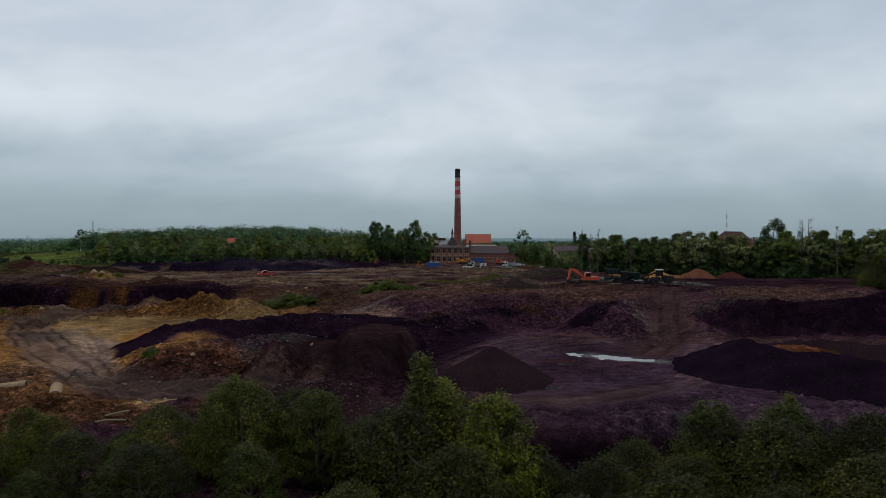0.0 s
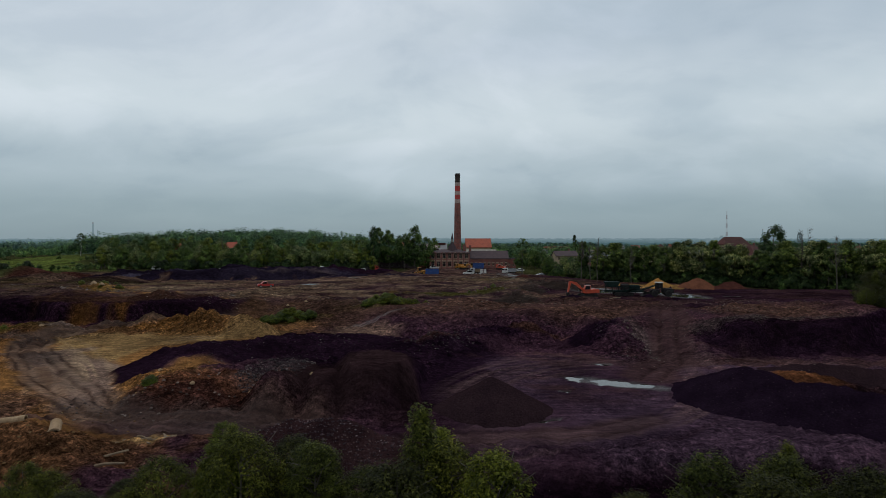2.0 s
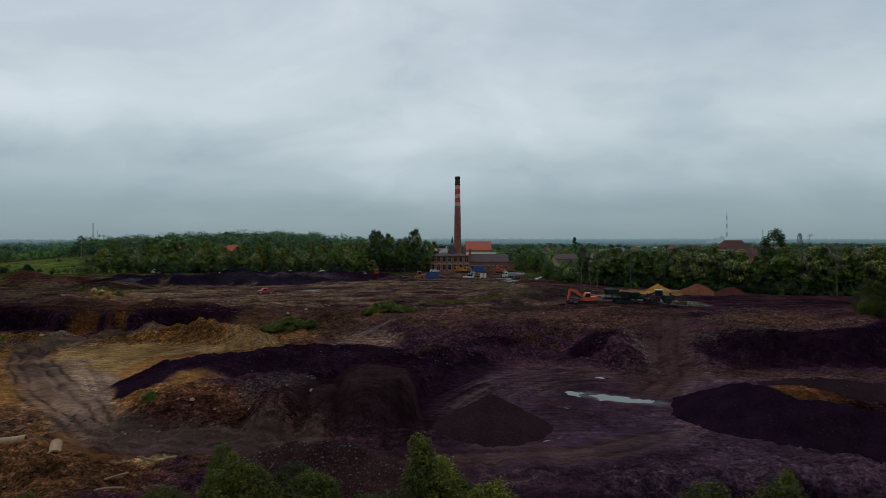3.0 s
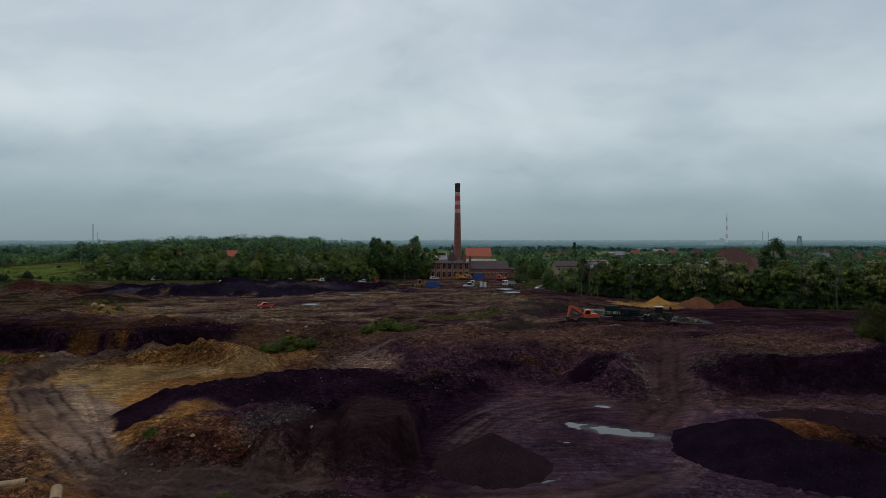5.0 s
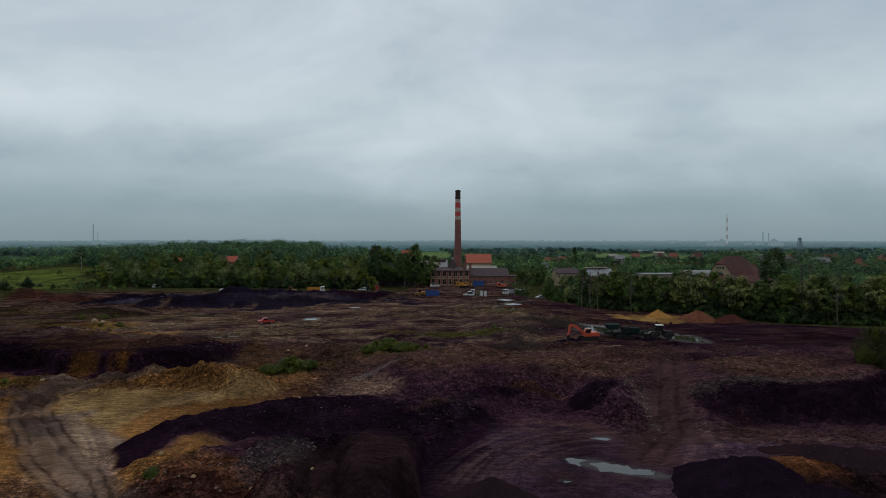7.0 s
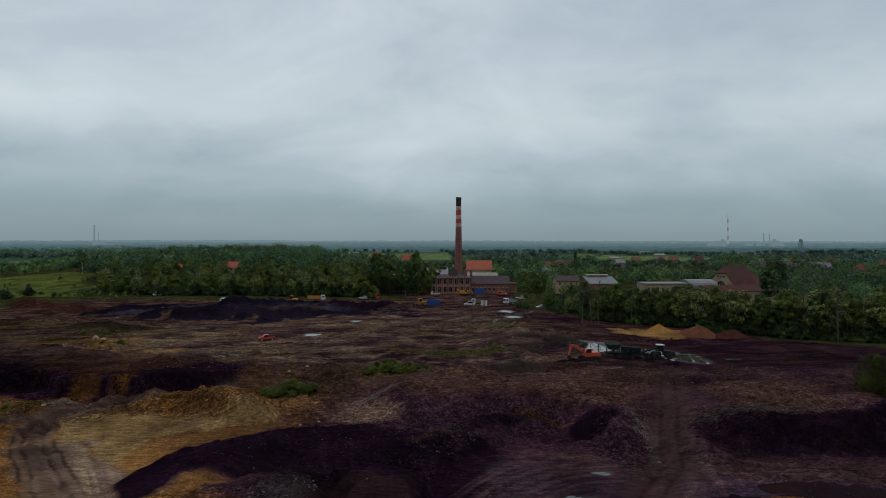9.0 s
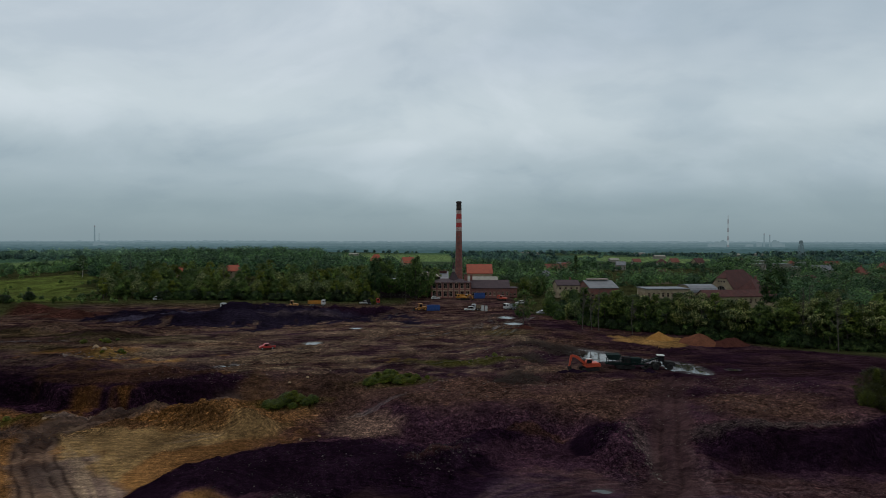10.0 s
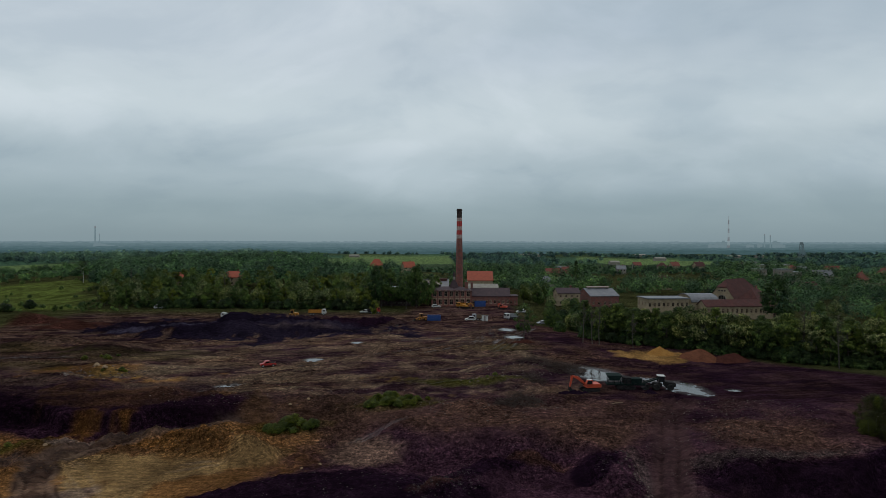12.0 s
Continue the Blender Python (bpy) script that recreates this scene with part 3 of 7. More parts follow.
def soils(X, Y, Z):
    col = np.zeros(X.shape + (3,))
    col[:] = SHALE
    wet = np.zeros(X.shape)
    j1, j2, j3 = fbm(X, Y, 14, 4, 0.6, 21), fbm(X, Y, 4, 4, 0.6, 31), fbm(X, Y * 2.2 + X * 0.35, 5, 3, 0.6, 41)

    def lay(c, w):
        col[:] = col * (1 - w[..., None]) + np.array(c) * w[..., None]

    def area(c, pts, soft=1.5, amount=1.0, ragged=2.0):
        """A stretch of ground bounded by corners, its rim frayed."""
        px, py = [p[0] for p in pts], [p[1] for p in pts]
        k = (X > min(px) - 6) & (X < max(px) + 6) & (Y > min(py) - 6) & (Y < max(py) + 6)
        x, y = X[k] + ragged * j1[k] + 0.5 * ragged * j2[k], Y[k] + ragged * j2[k]
        inside = np.zeros(x.shape, bool)
        for (ax, ay), (bx, by) in zip(pts, pts[1:] + pts[:1]):
            inside ^= ((ay > y) != (by > y)) & (x < (bx - ax) * (y - ay) / (by - ay + 1e-9) + ax)
        d = line_dist(x, y, pts + pts[:1])[0] * np.where(inside, 1, -1)
        w = np.zeros(X.shape)
        w[k] = amount * step(d, soft)
        lay(c, w)

    def patch(c, cx, cy, rx, ry, turn=0.0, soft=0.5, amount=1.0):
        lay(c, amount * step(1 - oval(X, Y, cx, cy, rx, ry, turn) * (1 + 0.55 * j1 + 0.4 * j2), soft))

    upper = step(Y - edge_of(X) - 2, 6)
    lay(DIRT, upper * np.clip(0.65 + 1.2 * j1, 0, 1) * step(60 - X + 0.2 * Y, 60))
    lay(GREYMUD, upper * np.clip(1.9 * j3 - 0.1, 0, 0.75) * step(24 - X, 40) * step(Y - 112, 10))
    fan = fbm(X * 1.0 + 0.25 * (Y - 150), (Y - 0.15 * X) * 2.6, 9, 4, 0.62, 61)
    lay(COAL, upper * np.clip(2.6 * fan + 0.1, 0, 0.75) * step(Y - 108, 10))
    lay((0.10, 0.071, 0.05), upper * np.clip(-3.0 * fan - 0.35, 0, 0.7) * step(Y - 112, 10) * step(30 - X, 30))
    st, sw = drawn_out(X, Y)
    plateau = step(Y - 103, 6)
    lay((0.021, 0.0115, 0.0105), plateau * np.clip(-1.9 * st - 0.12, 0, 0.85))
    lay((0.138, 0.106, 0.072), plateau * np.clip(1.9 * st - 0.28, 0, 0.75) * step(34 - X, 20) * step(230 - Y, 30))
    wet[:] = np.maximum(wet, np.clip(-2.4 * st - 0.75, 0, 0.7) * step(38 - X, 8))
    # Left: ochre ground, pale mud flat, rusty clay.
    patch(OCHRE, -52, 84, 34, 26, 0, 0.6, 0.9)
    patch(DIRT, -26, 100, 22, 11, 0, 0.8, 0.8)
    patch(OCHRE, -36, 45, 20, 16, 20, 0.6, 0.9)
    patch(OCHRE, -46, 59, 12, 10, 0, 0.6, 0.85)
    patch((0.085, 0.046, 0.024), -27, 37, 11, 7, 0, 0.6, 0.8)
    area((0.105, 0.058, 0.026), [(-72, 92), (-58, 93), (-49, 98), (-38, 96), (-26, 90), (-24, 84), (-38, 87), (-52, 86), (-60, 80), (-76, 80)], 2.0, 0.9)
    area((0.155, 0.078, 0.022), [(-48, 96), (-43, 95.5), (-39, 91), (-41, 88.5), (-48, 91)], 1.5, 0.8)
    area(YELLOW, [(-56, 88.5), (-52, 80), (-44, 69.5), (-38, 68.5), (-37, 78), (-30, 82.5), (-25, 84.5), (-27, 87), (-38, 88.5), (-48, 88)], 1.2)
    area((0.175, 0.130, 0.098), [(-52, 74), (-46, 76), (-36, 66), (-32, 59), (-27.5, 51), (-24.5, 46.5), (-31, 50.5), (-39, 60), (-48, 69)], 1.5, 0.95)
    area((0.22, 0.175, 0.14), [(-60, 90.5), (-56, 92.5), (-49, 97.5), (-45, 98.5), (-46, 97), (-53, 92.5), (-58, 89.2)], 0.8, 0.85, 0.8)
    sides = step(-22 - X, 4) * step(93 - Y, 4)
    lay((0.070, 0.041, 0.026), sides * np.clip(-2.6 * st - 0.1, 0, 0.85))
    lay((0.29, 0.222, 0.135), sides * np.clip(2.2 * st - 0.25, 0, 0.7))
    patch((0.100, 0.054, 0.026), -30, 39, 10, 4, 15, 0.6, 0.8)
    patch(OCHRE, -25, 43.5, 5, 1.6, 10, 0.7, 0.8)
    patch(GREYMUD, -11.5, 88.5, 6, 6, 10, 0.7, 0.9)
    patch(DIRT, -38, 46, 6, 5, 0, 0.8, 0.9)
    patch(YELLOW, -19.8, 40.8, 2.6, 0.9, 5, 0.6, 0.9)
    patch(OCHRE, -32, 93, 9, 7, 0, 0.7, 0.7)
    patch(YELLOW, -27, 87.5, 4.5, 4, 0, 0.7, 0.8)
    # The black bank and its brown skirt.
    area(COAL, [(-34.2, 62.5), (-30.5, 56.8), (-28.6, 57.6), (-26.5, 61.5), (-22, 63), (-17, 62), (-12, 60), (-4, 60), (-2, 66), (-2, 74), (-8, 78), (-17, 79.5), (-25, 77), (-31, 70.5)], 0.8, 1.0, 0.9)
    patch(COAL, -6, 66, 13.5, 15, 0, 0.3, 0.95)
    patch((0.024, 0.0145, 0.0145), -9, 53, 9.5, 8, 0, 0.5, 0.9)
    patch(RUST, -20.5, 51.5, 8.0, 5.5, -8, 0.4, 0.95)
    patch((0.031, 0.0145, 0.012), -20, 48.6, 8.5, 3.4, -8, 0.6, 0.9)
    patch(OCHRE, -26.2, 57.5, 2.6, 6.5, -28, 0.5, 0.85)
    patch(OCHRE, -23.5, 60.5, 3.0, 2.0, 20, 0.6, 0.7)
    patch((0.05, 0.042, 0.042), -15.5, 56.5, 3.2, 5.5, 0, 0.7, 0.55)
    patch((0.085, 0.045, 0.034), -0.5, 74.5, 3.6, 1.8, 40, 0.7, 0.8)
    # Pit floor and walls on the right.
    lay((0.058, 0.038, 0.053), step(X - 2, 8) * step(70 - Y, 8) * step(Y - 36, 4) * np.clip(0.8 + j1, 0, 1))
    lay((0.078, 0.045, 0.041), step(X - 8, 6) * step(76 - Y, 8) * step(Y - 52, 8) * np.clip(2.2 * j3 - 0.1, 0, 0.7))
    lay(COAL, step(edge_of(X) + 2.2 - Y, 2.5) * step(Y - edge_of(X) + 3.5, 2.5) * step(X - 32, 2) * 0.9)
    area(COAL, [(-1, 73), (3, 75.5), (7, 79), (13, 81.5), (13.5, 84), (8, 83.6), (3, 80), (-1, 77)], 1.0, 0.95, 1.2)
    area(COAL, [(-2.8, 60), (-1.6, 52), (-1.2, 47), (2.6, 47), (2.4, 53), (1.6, 62)], 1.0, 0.97, 1.0)
    patch(COAL, 19.3, 80, 3.4, 3.6, 0, 0.3)
    patch(COAL, 1.5, 60, 3.8, 10, -8, 0.4, 0.95)
    patch((0.085, 0.068, 0.058), 26.0, 75, 0.9, 6, 8, 0.9, 0.7)
    patch((0.06, 0.035, 0.028), 40, 66, 20, 4.2, -5, 0.8, 0.7)
    patch((0.06, 0.032, 0.02), 13.5, 82.5, 4.5, 1.5, 0, 0.8, 0.7)
    patch((0.05, 0.041, 0.036), 42, 79.5, 12, 1.3, 0, 0.9, 0.7)
    patch(COAL, 24, 32, 13, 5, 0, 0.4, 0.95)
    patch(COAL, 9, 33, 9, 2.5, 5, 0.5, 0.9)
    patch((0.018, 0.010, 0.010), 36, 54.5, 8.5, 5.0, -12, 0.5, 0.9)
    patch((0.16, 0.072, 0.028), 32.6, 55.6, 3.6, 1.9, -6, 0.9, 0.85)
    patch(COAL, 64, 74, 12, 4, -8, 0.5, 0.8)
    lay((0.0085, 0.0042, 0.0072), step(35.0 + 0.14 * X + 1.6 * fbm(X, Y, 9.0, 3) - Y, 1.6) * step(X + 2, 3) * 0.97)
    floor = step(X - 0, 4) * step(80 - Y, 6) * step(Y - 37, 3)
    lay((0.030, 0.016, 0.019), floor * np.clip(-2.0 * st - 0.1, 0, 0.8))
    lay((0.115, 0.078, 0.072), floor * np.clip(1.9 * st - 0.3, 0, 0.6))
    # Left cut: black face with rusty streaks.
    face = step(edge_of(X) + 3.5 - Y - 4.5 * fbm(X, Y, 9.0, 3), 2) * step(Y - edge_of(X) + 5.5, 3) * step(-36 - X, 3) * step(X + 100, 6)
    lay((0.034, 0.016, 0.028), face)
    streak = np.maximum(step(2.4 - np.abs(X + 58.3 + 0.5 * j2), 1.4), step(1.5 - np.abs(X + 52.6 + 0.5 * j2), 1.2))
    lay((0.125, 0.060, 0.020), face * streak * np.clip(0.8 + 1.2 * fbm(X, Y, 1.5, 3, 0.6, 57), 0, 1))
    lay(COAL, step(-42 - X, 5) * step(Y - 100, 3) * step(121 - Y, 8) * 0.75)
    # Red heaps, coal stock, grass.
    for cx, cy, rx, ry in ((-160, 231, 17, 11), (-136, 220, 14, 9), (-186, 235, 18, 10)):
        patch((0.060, 0.027, 0.020), cx, cy, rx, ry, 0, 0.6, 0.9)
    patch((0.0130, 0.0100, 0.0190), -62, 210, 50, 27, 4, 0.15)
    patch((0.0130, 0.0100, 0.0190), -92, 206, 28, 16, 0, 0.3)
    patch(COAL, -30, 218, 18, 12, 25, 0.4)
    # Pale streaks on the stock, with its bluish sheen put into the colour.
    patch((0.055, 0.052, 0.078), -92, 200, 20, 3, 6, 0.6, 0.8)
    patch((0.060, 0.045, 0.050), -46, 200, 14, 4, 10, 0.8, 0.7)
    patch((0.026, 0.022, 0.038), -50, 206, 22, 3, -6, 0.7, 0.7)
    patch(DIRT, -50, 228, 10, 3, 0, 0.8, 0.5)
    patch(OCHRE, -75, 132, 9, 6, 0, 0.7, 0.6)
    for cx, cy, rx, ry in ((-9, 108, 7, 4), (-25, 99.5, 5, 2.4), (-80, 150, 16, 8), (-118, 160, 20, 7), (-70, 128, 5, 2.5), (7, 122, 9, 2.5), (-95, 138, 10, 4), (-66, 90, 6, 3), (15, 160, 10, 5)):
        patch(GRASS, cx, cy, rx, ry, 0, 0.9, 0.7 if cy < 125 else 0.3)
    patch((0.30, 0.19, 0.06), 54.5, 157, 8, 6, -15, 0.5, 0.95)
    patch(COAL, 70, 125, 40, 18, 10, 0.9, 0.3)
    # Roads.
    for road, half, c in ((MUD_ROAD, 2.6, (0.145, 0.104, 0.077)), (MUD_ROAD_B, 1.8, (0.085, 0.054, 0.036)), (PIT_ROAD, 1.3, (0.085, 0.055, 0.05)), (RAMP, 2.6, (0.066, 0.040, 0.036)), (SITE_ROAD, 2.2, (0.075, 0.053, 0.039)), (SITE_ROAD_B, 2.2, (0.065, 0.045, 0.034)), (CROSS, 2.5, (0.075, 0.053, 0.039))):
        d = road_dist(X, Y, road)
        k = step(half - d + 1.2 * j2, 1.6)
        lay(c, (0.75 if road in (MUD_ROAD, MUD_ROAD_B, PIT_ROAD, RAMP) else 0.4) * k)
        wet[:] = np.maximum(wet, (0.22 if road in (MUD_ROAD, MUD_ROAD_B) else 0.1) * k)
        if road in (MUD_ROAD, MUD_ROAD_B):
            for off in (0.95, 2.2):
                lay((0.026, 0.014, 0.010), 0.8 * np.exp(-((d + 0.7 * j1 + 0.35 * j2 - off) / 0.24) ** 2) * np.clip(0.75 + 1.6 * j2, 0, 1))
            lay((0.050, 0.032, 0.027), 0.8 * step(X + 26, 4) * step(3.4 - d + 1.2 * j2, 1.2))
            lay((0.052, 0.030, 0.020), 0.65 * step(Y - 70, 8) * step(1.2 - d + 2.4 * j2 + 1.0 * j1, 0.7))
            continue
        lay((0.030, 0.018, 0.016), 0.5 * np.exp(-((d - 1.0) / 0.3) ** 2) * np.clip(1.0 + 0.8 * j2, 0, 1))
    for cx, cy, rx, ry, turn, level in PUDDLES:
        k = step(1.45 - oval(X, Y, cx, cy, rx, ry, turn), 0.6)
        lay((0.035, 0.029, 0.027), 0.8 * k)
        wet[:] = np.maximum(wet, k)
    # The waste gets a violet cast; the upper level is darkened.
    region_gain = (1 - 0.18 * step(Y - 104, 20))[..., None]
    east = step(X + 8, 30)[..., None]
    raked = (step(Y - 112, 8) * step(22 - X, 24) * step(200 - Y, 30))[..., None]
    tint = np.array((0.92, 0.875, 0.95)) * (1 - east) + np.array((0.85, 0.79, 0.92)) * east
    # Colours are brighter towards the old track and darker by the meadow.
    region_gain = region_gain * (1 + 0.25 * step(-29 - X, 8) * step(66 - Y, 14) - 0.15 * step(-66 - X, 16) * step(Y - 106, 12) - 0.27 * step(-13 - X, 8) * step(Y - 79, 10) * step(112 - Y, 8))[..., None]
    raked = raked * step(X + 74, 16)[..., None]
    col[:] = 0.86 * col * (region_gain * tint * (1 - raked) + np.array((1.08, 1.09, 1.07)) * raked)
    # Land round the site: scrub, meadows and fields.
    out = np.clip(step(Y - 268 - 8 * j1, 10) * step(-X - 22, 10) + step(Y - 262, 30) + step(X - 53 - (188 - Y) * 0.66 - 5 * j1, 6) * step(Y - 118, 8)
                  + step(np.abs(X + 10) - 150 - 12 * j1, 12) + step(22 - Y, 8), 0, 1)
    yard = step(24 - np.abs(X - 8), 8) * step(300 - Y, 10)
    lay((0.028, 0.031, 0.013), out * (1 - yard))
    lay(MEADOW, step(Y - 272, 10) * step(430 - Y, 40) * step(-0.575 * Y - X + 20 * j1, 14) * (0.75 + 0.5 * j1))
    lay((0.034, 0.066, 0.042), step(Y - 620, 60) * (0.8 + 0.9 * fbm(X, Y * 2.5, 260, 3, 0.6, 71)))
    for cx, cy, rx, ry in FIELDS:
        lay((0.078, 0.120, 0.050), step(1 - np.maximum(np.abs(X - cx) / rx, np.abs(Y - cy) / ry), 0.1))
    # How crumbly the surface is: tipped fines and driven mud are smooth, banks and rubble coarse.
    grit = np.full(X.shape, 0.62) + 0.5 * j1
    driven = np.minimum(np.minimum(road_dist(X, Y, RAMP), road_dist(X, Y, MUD_ROAD)), road_dist(X, Y, PIT_ROAD))
    for cx, cy, rx, ry, g in ((-6, 54, 7, 6, 0.2), (16, 56, 16, 14, 0.35), (-20, 70, 16, 8, 0.4), (-27, 65, 8, 6, 0.2), (-40, 80, 15, 13, 0.45), (70, 125, 40, 18, 0.4), (19.3, 80, 3.4, 3.6, 0.15), (-60, 212, 46, 24, 0.4)):
        k = step(1.15 - oval(X, Y, cx, cy, rx, ry), 0.4)
        grit = grit * (1 - k) + (g + 0.3 * j1) * k
    for cx, cy, rx, ry in ((-36, 42, 18, 12), (-34, 95, 18, 7), (24, 75, 5, 8), (42, 79, 14, 3), (6, 84, 12, 4), (-22, 53, 7, 5), (-62, 88, 12, 6)):
        k = step(1.15 - oval(X, Y, cx, cy, rx, ry), 0.4)
        grit = grit * (1 - k) + 0.85 * k
    grit = grit * (1 - 0.75 * step(2.6 - driven, 1.5))
    return col, np.clip(wet * (0.9 + 0.8 * j1) - 0.1, 0, 1), np.clip(grit, 0.1, 1)


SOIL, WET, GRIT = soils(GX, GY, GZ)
rows_n, cols_n = GX.shape
idx = np.arange(rows_n * cols_n).reshape(rows_n, cols_n)
quads = np.stack([idx[:-1, :-1], idx[:-1, 1:], idx[1:, 1:], idx[1:, :-1]], -1).reshape(-1, 4)


def fast_mesh(name, verts, faces, smooth=False):
    """A mesh from arrays; all faces have the same number of corners."""
    me = bpy.data.meshes.new(name)
    k = faces.shape[1]
    me.vertices.add(len(verts)), me.loops.add(faces.size), me.polygons.add(len(faces))
    me.vertices.foreach_set("co", np.ascontiguousarray(verts, np.float32).ravel())
    me.loops.foreach_set("vertex_index", np.ascontiguousarray(faces, np.int32).ravel())
    me.polygons.foreach_set("loop_start", np.arange(0, faces.size, k, dtype=np.int32))
    me.update(calc_edges=True)
    me.polygons.foreach_set("use_smooth", np.full(len(faces), smooth))
    me.validate()
    return me


ground_mesh = fast_mesh("ground", np.stack([GX, GY, GZ], -1).reshape(-1, 3), quads, True)
ca = ground_mesh.attributes.new("soil", "FLOAT_COLOR", "POINT")
ca.data.foreach_set("color", np.concatenate([SOIL.reshape(-1, 3), np.ones((rows_n * cols_n, 1))], 1).astype(np.float32).ravel())
wa = ground_mesh.attributes.new("wet", "FLOAT", "POINT")
wa.data.foreach_set("value", WET.astype(np.float32).ravel())
ga = ground_mesh.attributes.new("grit", "FLOAT", "POINT")
ga.data.foreach_set("value", GRIT.astype(np.float32).ravel())
ground_mesh.materials.append(M_SOIL)
tagged(new("ground", ground_mesh), "wet black, brown and ochre mine waste ground", "ground", kind="structure")


def part(name, bm, material, parent=None, label=""):
    me = bpy.data.meshes.new(name)
    bm.to_mesh(me)
    bm.free()
    me.materials.append(material)
    ob = new(name, me)
    ob.parent = parent
    if label:
        ob["label"] = label
    return ob


def mesh_part(name, me, material, parent=None, label=""):
    if not me.materials:
        me.materials.append(material)
    ob = new(name, me)
    ob.parent = parent
    if label:
        ob["label"] = label
    return ob


def thing(name, m, label, category, group="", kind=""):
    ob = new(name)
    ob.empty_display_size = 0.3
    ob.matrix_world = m
    return tagged(ob, label, category, group, kind)


for cx, cy, rx, ry, turn, level in PUDDLES:
    bm = bmesh.new()
    ring = []
    for k in range(40):
        a = 2 * math.pi * k / 40
        ring.append(bm.verts.new((1.5 * rx * math.cos(a), 1.5 * ry * math.sin(a), 0)))
    bm.faces.new(ring)
    p = part("puddle", bm, M_WATER)
    p.matrix_world = pose(cx, cy, level, 0, 0, turn)
    tagged(p, "shallow rain puddle reflecting the grey sky", "puddle", "puddles", kind="structure")

# ---- trees and shrubs ----
def leaf_mesh(name, centres, size, seed, upward=0.35, long=1.5, corners=3, face=None):
    """Many small leaf blades, pointed or four-cornered, turned at random."""
    rng = np.random.RandomState(seed)
    n = len(centres)
    nor = rng.normal(size=(n, 3))
    nor[:, 2] = np.abs(nor[:, 2]) + upward
    if face is not None:
        nor = 0.55 * nor / np.linalg.norm(nor, axis=1)[:, None] + face
    nor /= np.linalg.norm(nor, axis=1)[:, None]
    t = np.cross(nor, rng.normal(size=(n, 3)))
    t /= np.linalg.norm(t, axis=1)[:, None] + 1e-9
    b = np.cross(nor, t)
    s = (size * rng.uniform(0.6, 1.3, n))[:, None] if np.isscalar(size) else (size * rng.uniform(0.7, 1.3, n))[:, None]
    if corners == 3:
        v = np.stack([centres - t * s * long * 0.55 - b * s * 0.12, centres + b * s * 0.6 + nor * s * 0.1, centres + t * s * long * 0.6], 1).reshape(-1, 3)
        return fast_mesh(name, v, np.arange(3 * n).reshape(n, 3))
    v = np.stack([centres - t * s * long * 0.5, centres + b * s * 0.5 + nor * s * 0.12, centres + t * s * long * 0.5, centres - b * s * 0.5 + nor * s * 0.12], 1).reshape(-1, 3)
    return fast_mesh(name, v, np.arange(4 * n).reshape(n, 4))


def crown_points(rng, n_clumps, per_clump, shape, clump, gap=0.0):
    """Leaf centres in clumps spread over a crown. shape(u) gives the crown's radius at height share u; clumps sit mostly near its skin."""
    pts = []
    for _ in range(n_clumps):
        u = rng.uniform(0.02, 0.98)
        a = rng.uniform(0, 2 * math.pi)
        r = shape(u) * rng.uniform(0.45, 1.0) ** 0.5 * rng.uniform(0.75, 1.12)
        c = np.array([r * math.cos(a), r * math.sin(a), u])
        k = int(per_clump * rng.uniform(0.5, 1.5))
        d = rng.normal(size=(k, 3))
        d *= (clump * rng.uniform(0.55, 1.25) * rng.rand(k) ** 0.4 / (np.linalg.norm(d, axis=1) + 1e-9))[:, None]
        d[:, 2] *= 0.75
        pts.append((c, d))
    return pts


def limb(bm, a, b, r0, r1, sides=6, bend=0.0, rng=None):
    """A tapered, slightly crooked stick from a to b."""
    a, b = Vector(a), Vector(b)
    n = 3
    axis = (b - a).normalized()
    side = axis.orthogonal().normalized()
    other = axis.cross(side)
    rings = []
    for k in range(n + 1):
        t = k / n
        c = a.lerp(b, t) + (side * math.sin(t * 3.1) + other * math.sin(t * 5.0)) * bend * (b - a).length
        r = r0 + (r1 - r0) * t
        rings.append([bm.verts.new(c + (side * math.cos(2 * math.pi * i / sides) + other * math.sin(2 * math.pi * i / sides)) * r) for i in range(sides)])
    for p, q in zip(rings, rings[1:]):
        for i in range(sides):
            bm.faces.new((p[i], p[(i + 1) % sides], q[(i + 1) % sides], q[i]))
    bm.faces.new(rings[-1])


